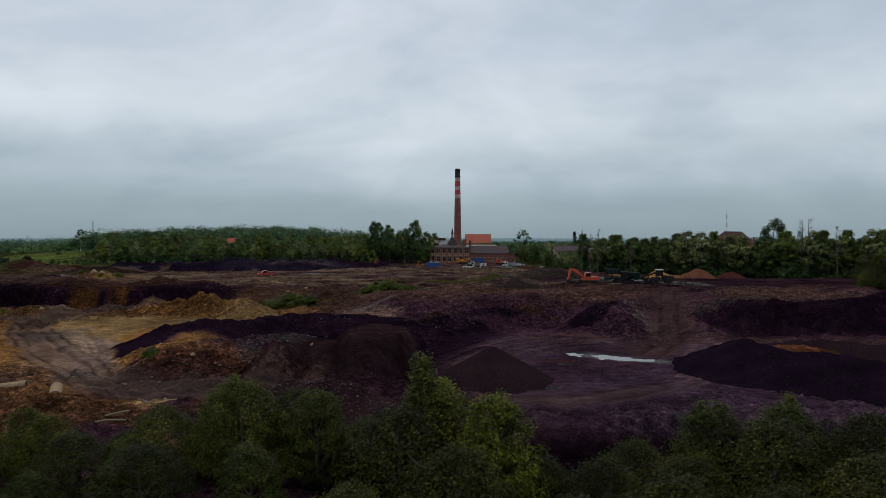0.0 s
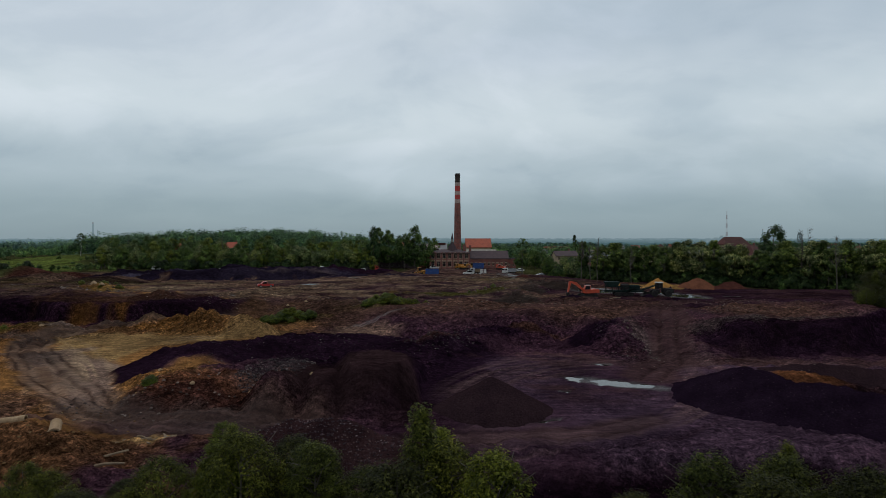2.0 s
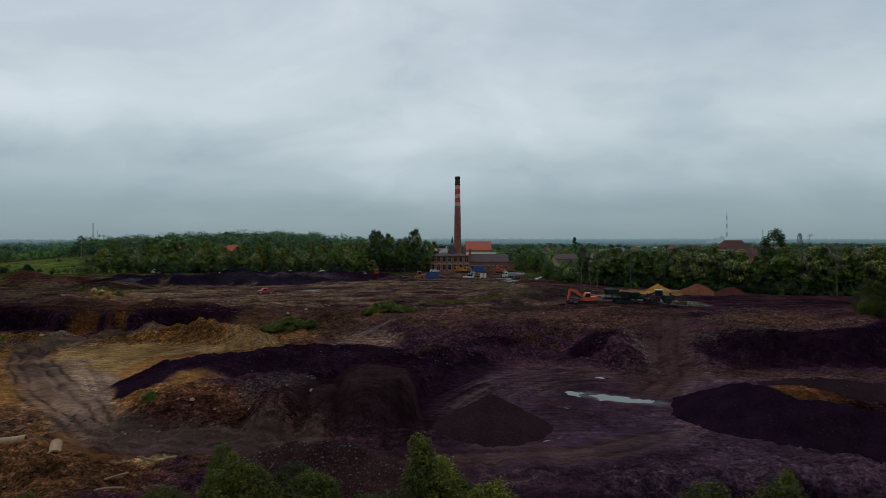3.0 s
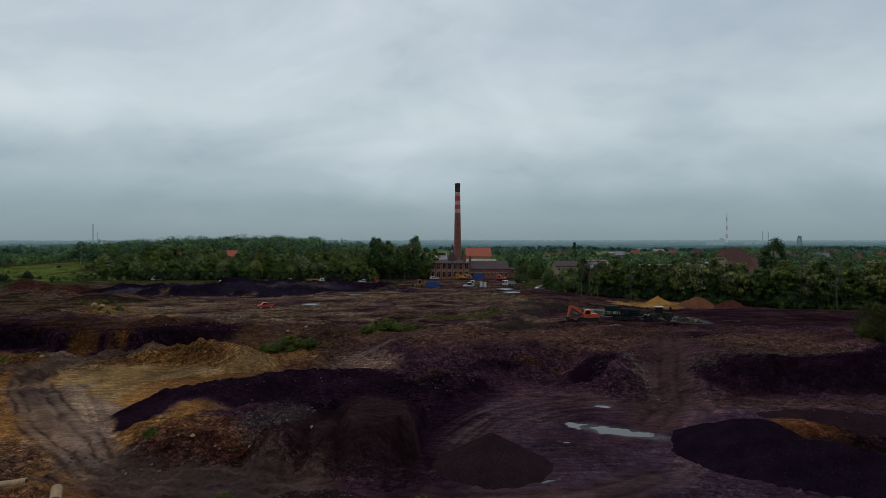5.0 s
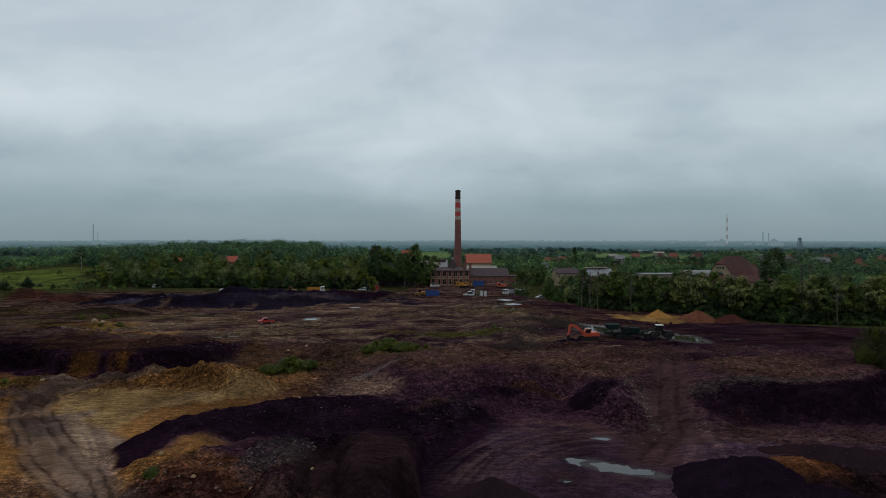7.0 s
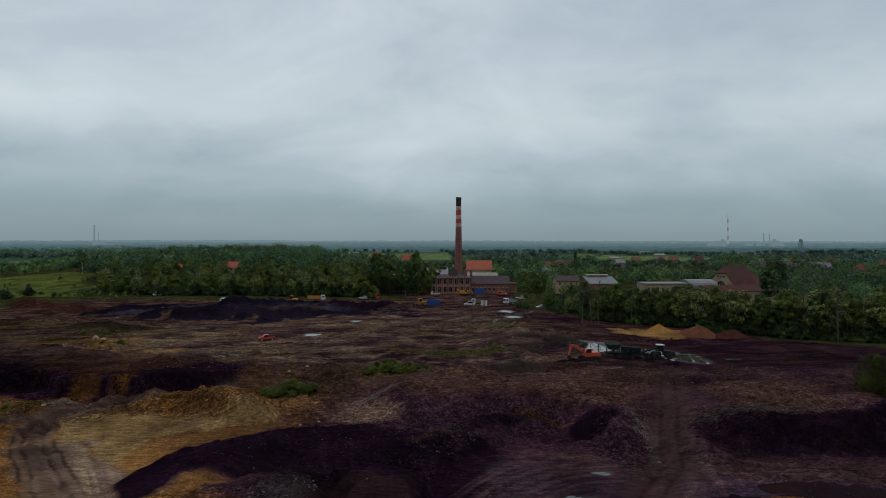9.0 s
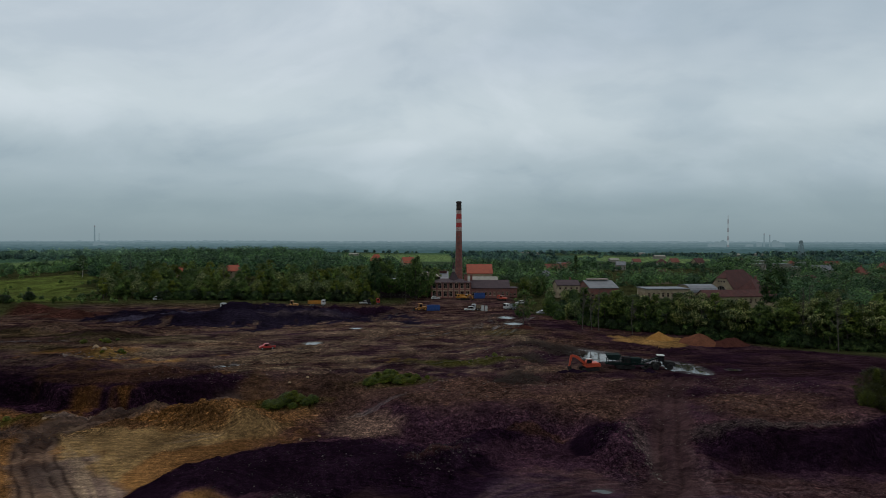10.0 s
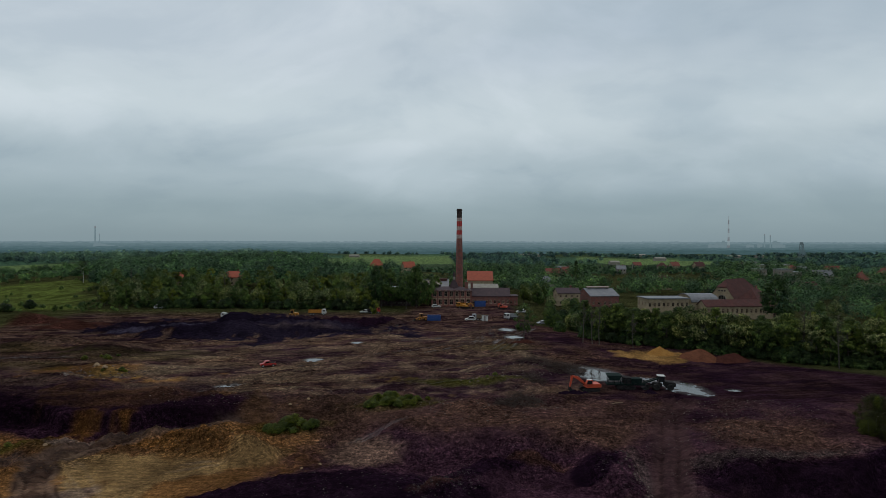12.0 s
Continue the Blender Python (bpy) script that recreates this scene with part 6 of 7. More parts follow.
# Long annex with a dark roof, and its lower lean-to.
building("boiler_annex", "long low brick annex with a dark felt roof", "factory building", 22.0, 297, 0, 18.4, 11, 5.0, M_BRICK, M_SLATE, "gable", 3.4, 9, 1, (1.0, 1.5), 3, M_TRIM, False, base=-0.1, sill=1.3)
building("lean_to", "brick lean-to at the end of the annex", "factory building", 33.2, 299, 0, 4.2, 8, 4.4, M_BRICK, M_SLATE, "flat", 0.2, 2, 1, (0.9, 1.2), 2, None, False, base=-0.1)
building("tiled_hall", "tall cream hall with a bright orange tiled roof", "factory building", 19.5, 340, 0, 13.6, 14, 10.2, M_CREAM, M_TILE, "gable", 4.6, 4, 2, (1.0, 1.6), 3, None, False, base=-0.3)
building("pale_shed", "shed with a pale sheet roof between brick halls", "factory building", 20.0, 322, 0, 15.5, 13, 6.2, M_BRICK, M_WHITEWALL, "gable", 2.6, 4, 1, (1.0, 1.4), 3, None, False, base=-0.2)
building("loading_shed", "grey concrete shed with pale window strips among trees", "shed", -21.5, 297, 0, 19, 8, 8.5, M_SLATE, M_GREYROOF, "flat", 0.3, 7, 3, (1.5, 0.8), 2, None, False, base=-0.1, frame_mat=M_WHITEWALL)

# The mining offices beyond the tree row.
offices = building("gabled_hall", "cream hall with a steep red half-hipped roof and arched window", "hall", 126.5, 266, 38, 22, 12.6, 6.0, M_CREAM, M_REDTILE, "half", 9.0, 5, 1, (1.2, 2.4), 3, None, False, base=-0.3, sill=2.0)
bm = bmesh.new()
for k in range(13):
    a = math.pi * k / 12
    tube(bm, (-11.06, -1.9 * math.cos(a), 6.6 + 1.8 * math.sin(a)), (-11.06, -1.9 * math.cos(math.pi * min(k + 1, 12) / 12), 6.6 + 1.8 * math.sin(math.pi * min(k + 1, 12) / 12) + 0.001), 0.12, 0.12, 6)
for k in range(-2, 3):
    box(bm, -11.06, k * 0.75, 6.6, 0.1, 0.1, 1.7 - 0.3 * abs(k))
arch = part("arched_window", bm, M_WHITEWALL, offices)
bm = bmesh.new()
prism(bm, [(-1.85 * math.cos(math.pi * k / 12), 6.6 + 1.75 * math.sin(math.pi * k / 12)) for k in range(13)], 10.96, 11.03)
bmesh.ops.rotate(bm, cent=(0, 0, 0), matrix=Matrix.Rotation(radians(90), 3, "Z"), verts=bm.verts)
part("pane", bm, M_GLASS, arch)
bm = bmesh.new()
for k in (-1, 0, 1):
    box(bm, -11.0, k * 1.2, 9.9, 0.12, 0.7, 0.7)
part("attic_windows", bm, M_GLASS, offices)
building("office_wing", "low cream wing with rows of windows and red roof", "hall", 117, 246, 6, 28, 7, 5.6, M_CREAM, M_REDTILE, "gable", 2.2, 14, 1, (0.9, 1.7), 2, None, False, base=-0.3, sill=2.6)
building("red_roofed_house", "brick house with a big red hipped roof", "house", 130, 256, 38, 15, 12, 5.4, M_BRICK, M_REDTILE, "hip", 6.0, 4, 2, (1.1, 1.5), 3, None, False, base=-0.3, stack=1)
building("long_hall", "long grey-white works hall with a row of windows", "hall", 89.5, 250, 3, 17, 11, 8.0, M_CREAM, M_GREYROOF, "flat", 0.4, 9, 2, (1.0, 1.7), 3, None, False, base=-0.3)
building("barrel_hall", "hall with a rounded grey roof beside the long one", "hall", 106, 256, 3, 11, 14, 6.4, M_CREAM, M_GREYROOF, "barrel", 3.0, 5, 1, (1.0, 1.6), 3, None, False, base=-0.3)
grey_hall = building("grey_hall", "grey sheet-roofed hall with a bright ridge light", "hall", 76, 303, 6, 14, 20, 5.2, M_BRICK, M_GREYROOF, "gable", 3.0, 5, 1, (1.2, 1.6), 4, None, False, base=-0.4)
bm = bmesh.new()
box(bm, 0, 0, 8.5, 11, 1.8, 0.5, bevel=0.05)
part("ridge_light", bm, M_BAND_W, grey_hall, "long white ridge light")
building("tan_house", "tan two-storey house among trees", "house", 60, 300, 4, 11, 9, 6.4, M_CREAM, M_SLATE, "gable", 2.2, 4, 2, (1.0, 1.4), 3, None, False, base=-0.4, stack=1)

# ---- vehicles and machines ----
P_ORANGE = surf("orange_machine_paint", (0.46, 0.062, 0.024), (0.36, 0.05, 0.02), 1.2, 6, 0.45, soil=0.5)
P_YELLOW = surf("yellow_machine_paint", (0.40, 0.17, 0.012), (0.30, 0.125, 0.012), 1.2, 6, 0.45, soil=0.5)
P_RED = surf("red_vehicle_paint", (0.36, 0.022, 0.018), (0.27, 0.018, 0.015), 1.2, 6, 0.4, soil=0.4)
P_BLUE = surf("blue_container_paint", (0.012, 0.055, 0.22), (0.010, 0.042, 0.16), 1.0, 6, 0.5, soil=0.4)
P_WHITE = surf("white_vehicle_paint", (0.48, 0.48, 0.47), (0.38, 0.38, 0.37), 1.2, 6, 0.4, soil=0.35)
P_SILVER = surf("silver_vehicle_paint", (0.3, 0.31, 0.33), (0.24, 0.25, 0.27), 1.2, 6, 0.35, 0.3, soil=0.3)
P_GREEN = surf("dark_green_machine_paint", (0.006, 0.014, 0.013), (0.011, 0.021, 0.019), 1.2, 6, 0.8, soil=0.5, dirt=(0.03, 0.026, 0.024))
P_STEEL = surf("worn_dark_steel", (0.012, 0.011, 0.012), (0.026, 0.024, 0.024), 1.5, 8, 0.8, 0.0, soil=0.5)
for oily in (P_GREEN, P_STEEL):
    oily.node_tree.nodes["Principled BSDF"].inputs["Specular IOR Level"].default_value = 0.04
P_RUBBER = surf("black_rubber", (0.012, 0.012, 0.012), (0.022, 0.021, 0.02), 2, 9, 0.85, soil=0.5)
P_WOOD = surf("weathered_wood", (0.12, 0.085, 0.055), (0.2, 0.15, 0.1), 1.5, 9, 0.9)
P_BRANCH = surf("dead_branch_wood", (0.03, 0.02, 0.017), (0.06, 0.042, 0.034), 1.5, 9, 0.95)
P_CONCRETE = surf("pale_concrete", (0.19, 0.125, 0.07), (0.27, 0.19, 0.115), 1.5, 8, 0.9, soil=0.5, dirt=(0.1, 0.06, 0.03))


def wheel(root, x, y, r, w, rim_mat):
    bm = bmesh.new()
    n = 18
    prof = ((-w / 2, r * 0.62), (-w / 2, r * 0.92), (-w * 0.36, r), (w * 0.36, r), (w / 2, r * 0.92), (w / 2, r * 0.62))
    rings = [[bm.verts.new((x + q * math.cos(2 * math.pi * k / n), y + p, r + q * math.sin(2 * math.pi * k / n))) for k in range(n)] for p, q in prof]
    for a, b in zip(rings, rings[1:] + rings[:1]):
        for k in range(n):
            bm.faces.new((a[k], a[(k + 1) % n], b[(k + 1) % n], b[k]))
    tyre = part("wheel", bm, P_RUBBER, root)
    bm = bmesh.new()
    tube(bm, (x, y - w * 0.42, r), (x, y + w * 0.42, r), r * 0.63, r * 0.63, 14)
    part("rim", bm, rim_mat, tyre)


def car(x, y, turn, paint, label, tall=1.0, category="car"):
    """A saloon or van, 4.3 m long, nose to +x."""
    root = thing("parked_car", pose(x, y, ground_z(x, y), 0, 0, turn), label, category, "vehicles on the site")
    bm = bmesh.new()
    prism(bm, [(-2.1, 0.35), (2.1, 0.35), (2.15, 0.72), (1.9, 0.86), (0.95, 0.95), (0.35, 1.42 * tall), (-1.35, 1.46 * tall), (-2.05, 0.98), (-2.15, 0.7)], -0.85, 0.85)
    bmesh.ops.bevel(bm, geom=list(bm.edges), offset=0.06, segments=1, affect="EDGES")
    part("body", bm, paint, root)
    bm = bmesh.new()
    prism(bm, [(0.78, 0.98), (0.33, 1.36 * tall), (-1.3, 1.39 * tall), (-1.8, 1.0)], -0.865, 0.865)
    part("side_window", bm, M_GLASS, root)
    bm = bmesh.new()
    prism(bm, [(1.0, 0.955), (0.4, 1.40 * tall), (0.36, 1.36 * tall), (0.93, 0.94)], -0.72, 0.72)
    part("windscreen", bm, M_GLASS, root)
    for wx in (-1.3, 1.35):
        for wy in (-0.78, 0.78):
            wheel(root, wx, wy, 0.31, 0.2, P_SILVER)
    for wy in (-0.6, 0.6):
        bm = bmesh.new()
        box(bm, 2.13, wy, 0.62, 0.05, 0.3, 0.12)
        part("headlight", bm, P_WHITE, root)
    return root


def pickup(x, y, turn, paint, label):
    root = thing("pickup_truck", pose(x, y, ground_z(x, y), 0, 0, turn), label, "truck", "vehicles on the site")
    bm = bmesh.new()
    prism(bm, [(-2.3, 0.45), (2.2, 0.45), (2.25, 0.9), (2.0, 1.02), (1.2, 1.08), (0.7, 1.72), (-0.45, 1.74), (-0.5, 1.1), (-2.3, 1.08)], -0.9, 0.9)
    bmesh.ops.bevel(bm, geom=list(bm.edges), offset=0.05, segments=1, affect="EDGES")
    part("body", bm, paint, root)
    bm = bmesh.new()
    prism(bm, [(1.02, 1.12), (0.62, 1.64), (-0.36, 1.66), (-0.4, 1.14)], -0.915, 0.915)
    part("side_window", bm, M_GLASS, root)
    bm = bmesh.new()
    box(bm, -1.4, 0, 1.085, 1.6, 1.5, 0.04)
    part("load_bed", bm, P_STEEL, root)
    for wx in (-1.45, 1.45):
        for wy in (-0.82, 0.82):
            wheel(root, wx, wy, 0.38, 0.24, P_SILVER)
    return root


def lorry(x, y, turn, cab_paint, body_paint, label, length=7.5, tip=True):
    """A tipper lorry, nose to +x."""
    root = thing("tipper_lorry", pose(x, y, ground_z(x, y), 0, 0, turn), label, "truck", "vehicles on the site")
    L = length
    bm = bmesh.new()
    box(bm, 0, 0, 0.75, L, 0.9, 0.28)
    part("chassis", bm, P_STEEL, root)
    bm = bmesh.new()
    prism(bm, [(L / 2 - 2.0, 0.7), (L / 2, 0.7), (L / 2 + 0.05, 1.8), (L / 2 - 0.15, 2.9), (L / 2 - 1.9, 2.95), (L / 2 - 2.0, 2.7)], -1.2, 1.2)
    bmesh.ops.bevel(bm, geom=list(bm.edges), offset=0.08, segments=1, affect="EDGES")
    cab = part("cab", bm, cab_paint, root)
    bm = bmesh.new()
    prism(bm, [(L / 2 + 0.065, 1.85), (L / 2 - 0.09, 2.68), (L / 2 - 0.13, 2.66), (L / 2, 1.82)], -1.05, 1.05)
    part("windscreen", bm, M_GLASS, cab)
    bm = bmesh.new()
    box(bm, L / 2 - 0.85, 0, 1.85, 0.95, 2.42, 0.75)
    part("side_window", bm, M_GLASS, cab)
    if tip:
        bm = bmesh.new()
        t = 0.1
        b0, b1 = -L / 2, L / 2 - 2.25
        box(bm, (b0 + b1) / 2, 0, 1.08, b1 - b0, 2.4, t)
        for s in (-1, 1):
            box(bm, (b0 + b1) / 2, s * 1.2, 1.08, b1 - b0, t, 1.45)
            for k in range(6):
                box(bm, b0 + 0.15 + (b1 - b0 - 0.3) * k / 5, s * 1.28, 1.08, 0.12, 0.1, 1.45)
        for e in (b0, b1):
            box(bm, e, 0, 1.08, t, 2.4, 1.55)
        part("tipper_body", bm, body_paint, root)
    for wx in (L / 2 - 1.1, -L / 2 + 2.5, -L / 2 + 1.15):
        for wy in (-1.05, 1.05):
            wheel(root, wx, wy, 0.5, 0.34, P_SILVER)
    return root


def wheel_loader(x, y, turn, paint, roof_paint, label):
    root = thing("wheel_loader", pose(x, y, ground_z(x, y), 0, 0, turn), label, "loader", "vehicles on the site")
    bm = bmesh.new()
    prism(bm, [(-2.9, 0.8), (-0.6, 0.8), (-0.6, 1.9), (-2.6, 1.75), (-2.95, 1.5)], -0.95, 0.95)
    box(bm, 0.8, 0, 0.7, 1.6, 1.0, 0.8)
    bmesh.ops.bevel(bm, geom=list(bm.edges), offset=0.06, segments=1, affect="EDGES")
    part("body", bm, paint, root)
    bm = bmesh.new()
    for px, py in ((-0.5, -0.65), (-0.5, 0.65), (0.7, -0.65), (0.7, 0.65)):
        box(bm, px, py, 1.5, 0.1, 0.1, 1.55)
    cab = part("cab_frame", bm, paint, root)
    bm = bmesh.new()
    box(bm, 0.1, 0, 1.75, 1.16, 1.26, 1.2)
    part("cab_glass", bm, M_GLASS, cab)
    bm = bmesh.new()
    box(bm, 0.1, 0, 3.0, 1.6, 1.65, 0.16, bevel=0.04)
    part("cab_roof", bm, roof_paint, cab)
    bm = bmesh.new()
    for s in (-0.45, 0.45):
        box(bm, 2.0, s, 0.0, 2.3, 0.16, 0.36, Matrix.Translation((0, 0, 1.0)) @ Matrix.Rotation(radians(10), 4, "Y"))
    part("lift_arm", bm, paint, root)
    bm = bmesh.new()
    prism(bm, [(3.0, 0.15), (4.1, 0.1), (4.15, 0.18), (3.25, 0.35), (3.1, 0.9), (3.5, 1.25), (3.4, 1.3), (2.9, 0.9)], -1.3, 1.3)
    part("bucket", bm, P_STEEL, root)
    for wx in (-1.75, 1.25):
        for wy in (-1.0, 1.0):
            wheel(root, wx, wy, 0.72, 0.5, paint)
    return root


def excavator(x, y, turn, paint, label, boom=((0.9, 1.5), (3.1, 4.0), (4.4, 4.15), (5.1, 1.0)), scale=1.0, category="excavator"):
    """A tracked excavator, its boom to +x."""
    z = ground_z(x, y)
    root = thing("tracked_excavator", pose(x, y, z, 0, 0, turn), label, category, "vehicles on the site")
    for s in (-1, 1):
        bm = bmesh.new()
        prism(bm, [(-2.1, 0.3), (-1.8, 0.02), (1.8, 0.02), (2.1, 0.3), (2.1, 0.62), (1.8, 0.88), (-1.8, 0.88), (-2.1, 0.62)], s * 1.15 - 0.28, s * 1.15 + 0.28)
        for k in range(15):
            box(bm, -1.75 + 0.25 * k, s * 1.15, 0.87, 0.12, 0.6, 0.05)
        part("crawler_track", bm, P_STEEL, root)
    bm = bmesh.new()
    tube(bm, (0, 0, 0.6), (0, 0, 1.05), 0.75, 0.75, 16)
    part("slew_ring", bm, P_STEEL, root)
    bm = bmesh.new()
    prism(bm, [(-2.45, 1.15), (0.4, 1.05), (1.25, 1.05), (1.25, 1.55), (0.2, 1.95), (-2.2, 2.05), (-2.5, 1.8)], -1.3, 1.3)
    bmesh.ops.bevel(bm, geom=list(bm.edges), offset=0.1, segments=2, affect="EDGES")
    part("upper_body", bm, paint, root)
    bm = bmesh.new()
    box(bm, -2.3, 0, 1.1, 0.55, 2.5, 0.75, bevel=0.1)
    part("counterweight", bm, paint, root)
    bm = bmesh.new()
    prism(bm, [(-0.35, 1.5), (1.15, 1.35), (1.3, 2.1), (0.95, 2.95), (-0.35, 2.98)], 0.35, 1.3)
    bmesh.ops.bevel(bm, geom=list(bm.edges), offset=0.06, segments=1, affect="EDGES")
    cab = part("cab", bm, paint, root)
    bm = bmesh.new()
    prism(bm, [(-0.2, 2.0), (1.2, 2.0), (0.9, 2.82), (-0.2, 2.85)], 0.32, 1.33)
    part("cab_glass", bm, M_GLASS, cab)
    bm = bmesh.new()
    box(bm, 0.3, 0.82, 2.98, 1.25, 0.9, 0.07)
    part("cab_roof", bm, P_WHITE, cab)

    def beam(name, a, b, h0, h1, w, mat, par):
        ux, uz = b[0] - a[0], b[1] - a[1]
        n = math.hypot(ux, uz)
        px, pz = -uz / n, ux / n
        b2 = bmesh.new()
        prism(b2, [(a[0] + px * h0, a[1] + pz * h0), (a[0] - px * h0, a[1] - pz * h0), (b[0] - px * h1, b[1] - pz * h1), (b[0] + px * h1, b[1] + pz * h1)], -w / 2, w / 2)
        bmesh.ops.recalc_face_normals(b2, faces=b2.faces)
        return part(name, b2, mat, par)

    a, b, c, d = boom
    bo = beam("boom", a, b, 0.24, 0.34, 0.42, paint, root)
    beam("boom_head", b, c, 0.34, 0.2, 0.40, paint, bo)
    st = beam("stick", c, d, 0.3, 0.15, 0.34, paint, root)
    beam("boom_ram", (a[0] + 0.3, a[1] - 0.1), ((a[0] + b[0]) / 2 + 0.35, (a[1] + b[1]) / 2 - 0.25), 0.08, 0.08, 0.16, P_STEEL, bo)
    beam("stick_ram", ((b[0] + c[0]) / 2, c[1] + 0.35), (c[0] + 0.35, c[1] + 0.1), 0.08, 0.08, 0.16, P_STEEL, st)
    bm = bmesh.new()
    prism(bm, [(d[0] - 0.1, d[1] + 0.15), (d[0] + 0.25, d[1]), (d[0] + 0.1, d[1] - 0.9), (d[0] - 0.6, d[1] - 1.0), (d[0] - 0.95, d[1] - 0.6), (d[0] - 0.55, d[1] - 0.62)], -0.6, 0.6)
    part("bucket", bm, P_STEEL, root)
    root.matrix_world = pose(x, y, z, 0, 0, turn) @ Matrix.Scale(scale, 4)
    return root


excavator(27.4, 115.2, 188, P_ORANGE, "orange tracked excavator with lowered bucket on black waste", ((0.9, 1.6), (2.9, 3.3), (4.4, 3.9), (5.0, 1.2)), 0.78)


def screening_plant(x, y, turn):
    """A crawler-mounted crusher and screen: hopper, frame, discharge belts."""
    root = thing("mobile_crusher", pose(x, y, ground_z(x, y), 0, 0, turn), "dark green mobile crusher with discharge conveyors", "crusher", "vehicles on the site")
    for s in (-1, 1):
        bm = bmesh.new()
        prism(bm, [(-1.9, 0.3), (-1.6, 0.02), (1.6, 0.02), (1.9, 0.3), (1.9, 0.6), (1.6, 0.85), (-1.6, 0.85), (-1.9, 0.6)], s * 1.1 - 0.25, s * 1.1 + 0.25)
        part("crawler_track", bm, P_STEEL, root)
    bm = bmesh.new()
    box(bm, 0, 0, 0.95, 7.6, 1.7, 0.35)
    for k in range(7):
        box(bm, -3.4 + 1.15 * k, -0.85, 0.95, 0.12, 0.12, 1.3)
        box(bm, -3.4 + 1.15 * k, 0.85, 0.95, 0.12, 0.12, 1.3)
    box(bm, 0, -0.85, 2.2, 7.2, 0.12, 0.12)
    box(bm, 0, 0.85, 2.2, 7.2, 0.12, 0.12)
    part("frame", bm, P_GREEN, root)
    bm = bmesh.new()
    prism(bm, [(-3.7, 3.4), (-0.9, 3.4), (-1.4, 2.2), (-3.2, 2.2)], -1.45, 1.45)
    part("hopper", bm, P_GREEN, root)
    bm = bmesh.new()
    box(bm, 0.3, 0, 1.3, 1.5, 1.6, 1.5, bevel=0.08)
    part("crusher_box", bm, P_STEEL, root)
    bm = bmesh.new()
    box(bm, 2.1, 0, 1.4, 1.9, 1.7, 1.2, bevel=0.08)
    part("engine_cover", bm, P_GREEN, root)
    for nm, a, b, w in (("discharge_conveyor", (2.2, 0.0, 0.8), (7.4, 0.3, 2.9), 0.9), ("side_conveyor", (0.4, -0.9, 1.0), (1.2, -4.0, 2.2), 0.6)):
        a, b = Vector(a), Vector(b)
        n = (b - a).length
        m = Matrix.Translation(a) @ (b - a).to_track_quat("X", "Z").to_matrix().to_4x4()
        bm = bmesh.new()
        for s in (-1, 1):
            box(bm, n / 2, s * w / 2, -0.1, n, 0.08, 0.25, m)
        for k in range(int(n / 0.6)):
            box(bm, 0.3 + k * 0.6, 0, -0.12, 0.06, w, 0.06, m)
        con = part(nm, bm, P_GREEN, root)
        bm = bmesh.new()
        box(bm, n / 2, 0, 0.0, n, w * 0.8, 0.05, m)
        part("belt", bm, P_RUBBER, con)
        bm = bmesh.new()
        tube(bm, m @ Vector((n * 0.6, 0, -0.1)), m @ Vector((n * 0.25, 0, -1.2)), 0.05, 0.05, 6)
        part("prop", bm, P_STEEL, con)
    return root


plant = screening_plant(34.6, 116.8, -4)
plant.matrix_world = plant.matrix_world @ Matrix.Diagonal((0.95, 0.9, 0.78, 1))
wheel_loader(41.4, 116.4, 175, P_STEEL, P_WHITE, "dark wheel loader with a white cab roof")
soil_heap("coal_heap", 38.4, 113.5, 1.6, 1.3, 0.8, G_COAL, "small fresh coal heap under the conveyor", 33)
soil_heap("coal_heap", 24.3, 113.2, 3.6, 1.2, 0.7, G_COAL, "low coal heap before the excavator", 34)
small_truck = pickup(-39.6, 136.0, 205, P_RED, "red pickup truck driving on wet ground")
small_truck.matrix_world = small_truck.matrix_world @ Matrix.Scale(0.76, 4)
lorry(-87, 246, 184, P_WHITE, P_SILVER, "grey tipper lorry behind the coal stock", 7.4)
lorry(-53.5, 256, 3, P_WHITE, P_YELLOW, "yellow tipper lorry with a white cab", 8.4)
wheel_loader(-63.0, 252, 185, P_YELLOW, P_YELLOW, "yellow wheel loader beside the coal stock")
lorry(-30.5, 262, 30, P_RED, P_STEEL, "red lorry at the edge of the wood", 6.0)
car(-34.5, 263, 160, P_WHITE, "white car parked by the wood")
car(-131, 279, 10, P_WHITE, "white van parked on the track", 1.25, "van")
car(-126.5, 282, 10, P_SILVER, "dark car parked beside the van")
car(-4.0, 284, 8, P_WHITE, "white car parked before the engine house")
lorry(8.2, 284.5, 200, P_YELLOW, P_YELLOW, "yellow machine lorry before the engine house", 6.2)
excavator(9.8, 281.5, -30, P_YELLOW, "yellow tracked excavator before the engine house", ((0.9, 1.5), (2.4, 3.0), (3.8, 2.6), (4.6, 0.9)), 0.85)
excavator(26.6, 279, 150, P_ORANGE, "orange tracked excavator in the yard", ((0.9, 1.5), (2.2, 3.2), (3.0, 2.4), (2.6, 0.9)), 0.8)
car(9.9, 237, 176, P_WHITE, "white van parked in the yard", 1.25, "van")
lorry(12.9, 238, 178, P_SILVER, P_WOOD, "small flatbed lorry beside the van", 5.2)
lorry(26.4, 243, 205, P_WHITE, P_SILVER, "white lorry standing in the yard", 6.2)
car(37.0, 231, 200, P_SILVER, "silver car parked under the trees")
car(40.6, 234, 195, P_SILVER, "grey car parked under the trees")
car(33.5, 268, 190, P_WHITE, "white car parked behind the lone tree")


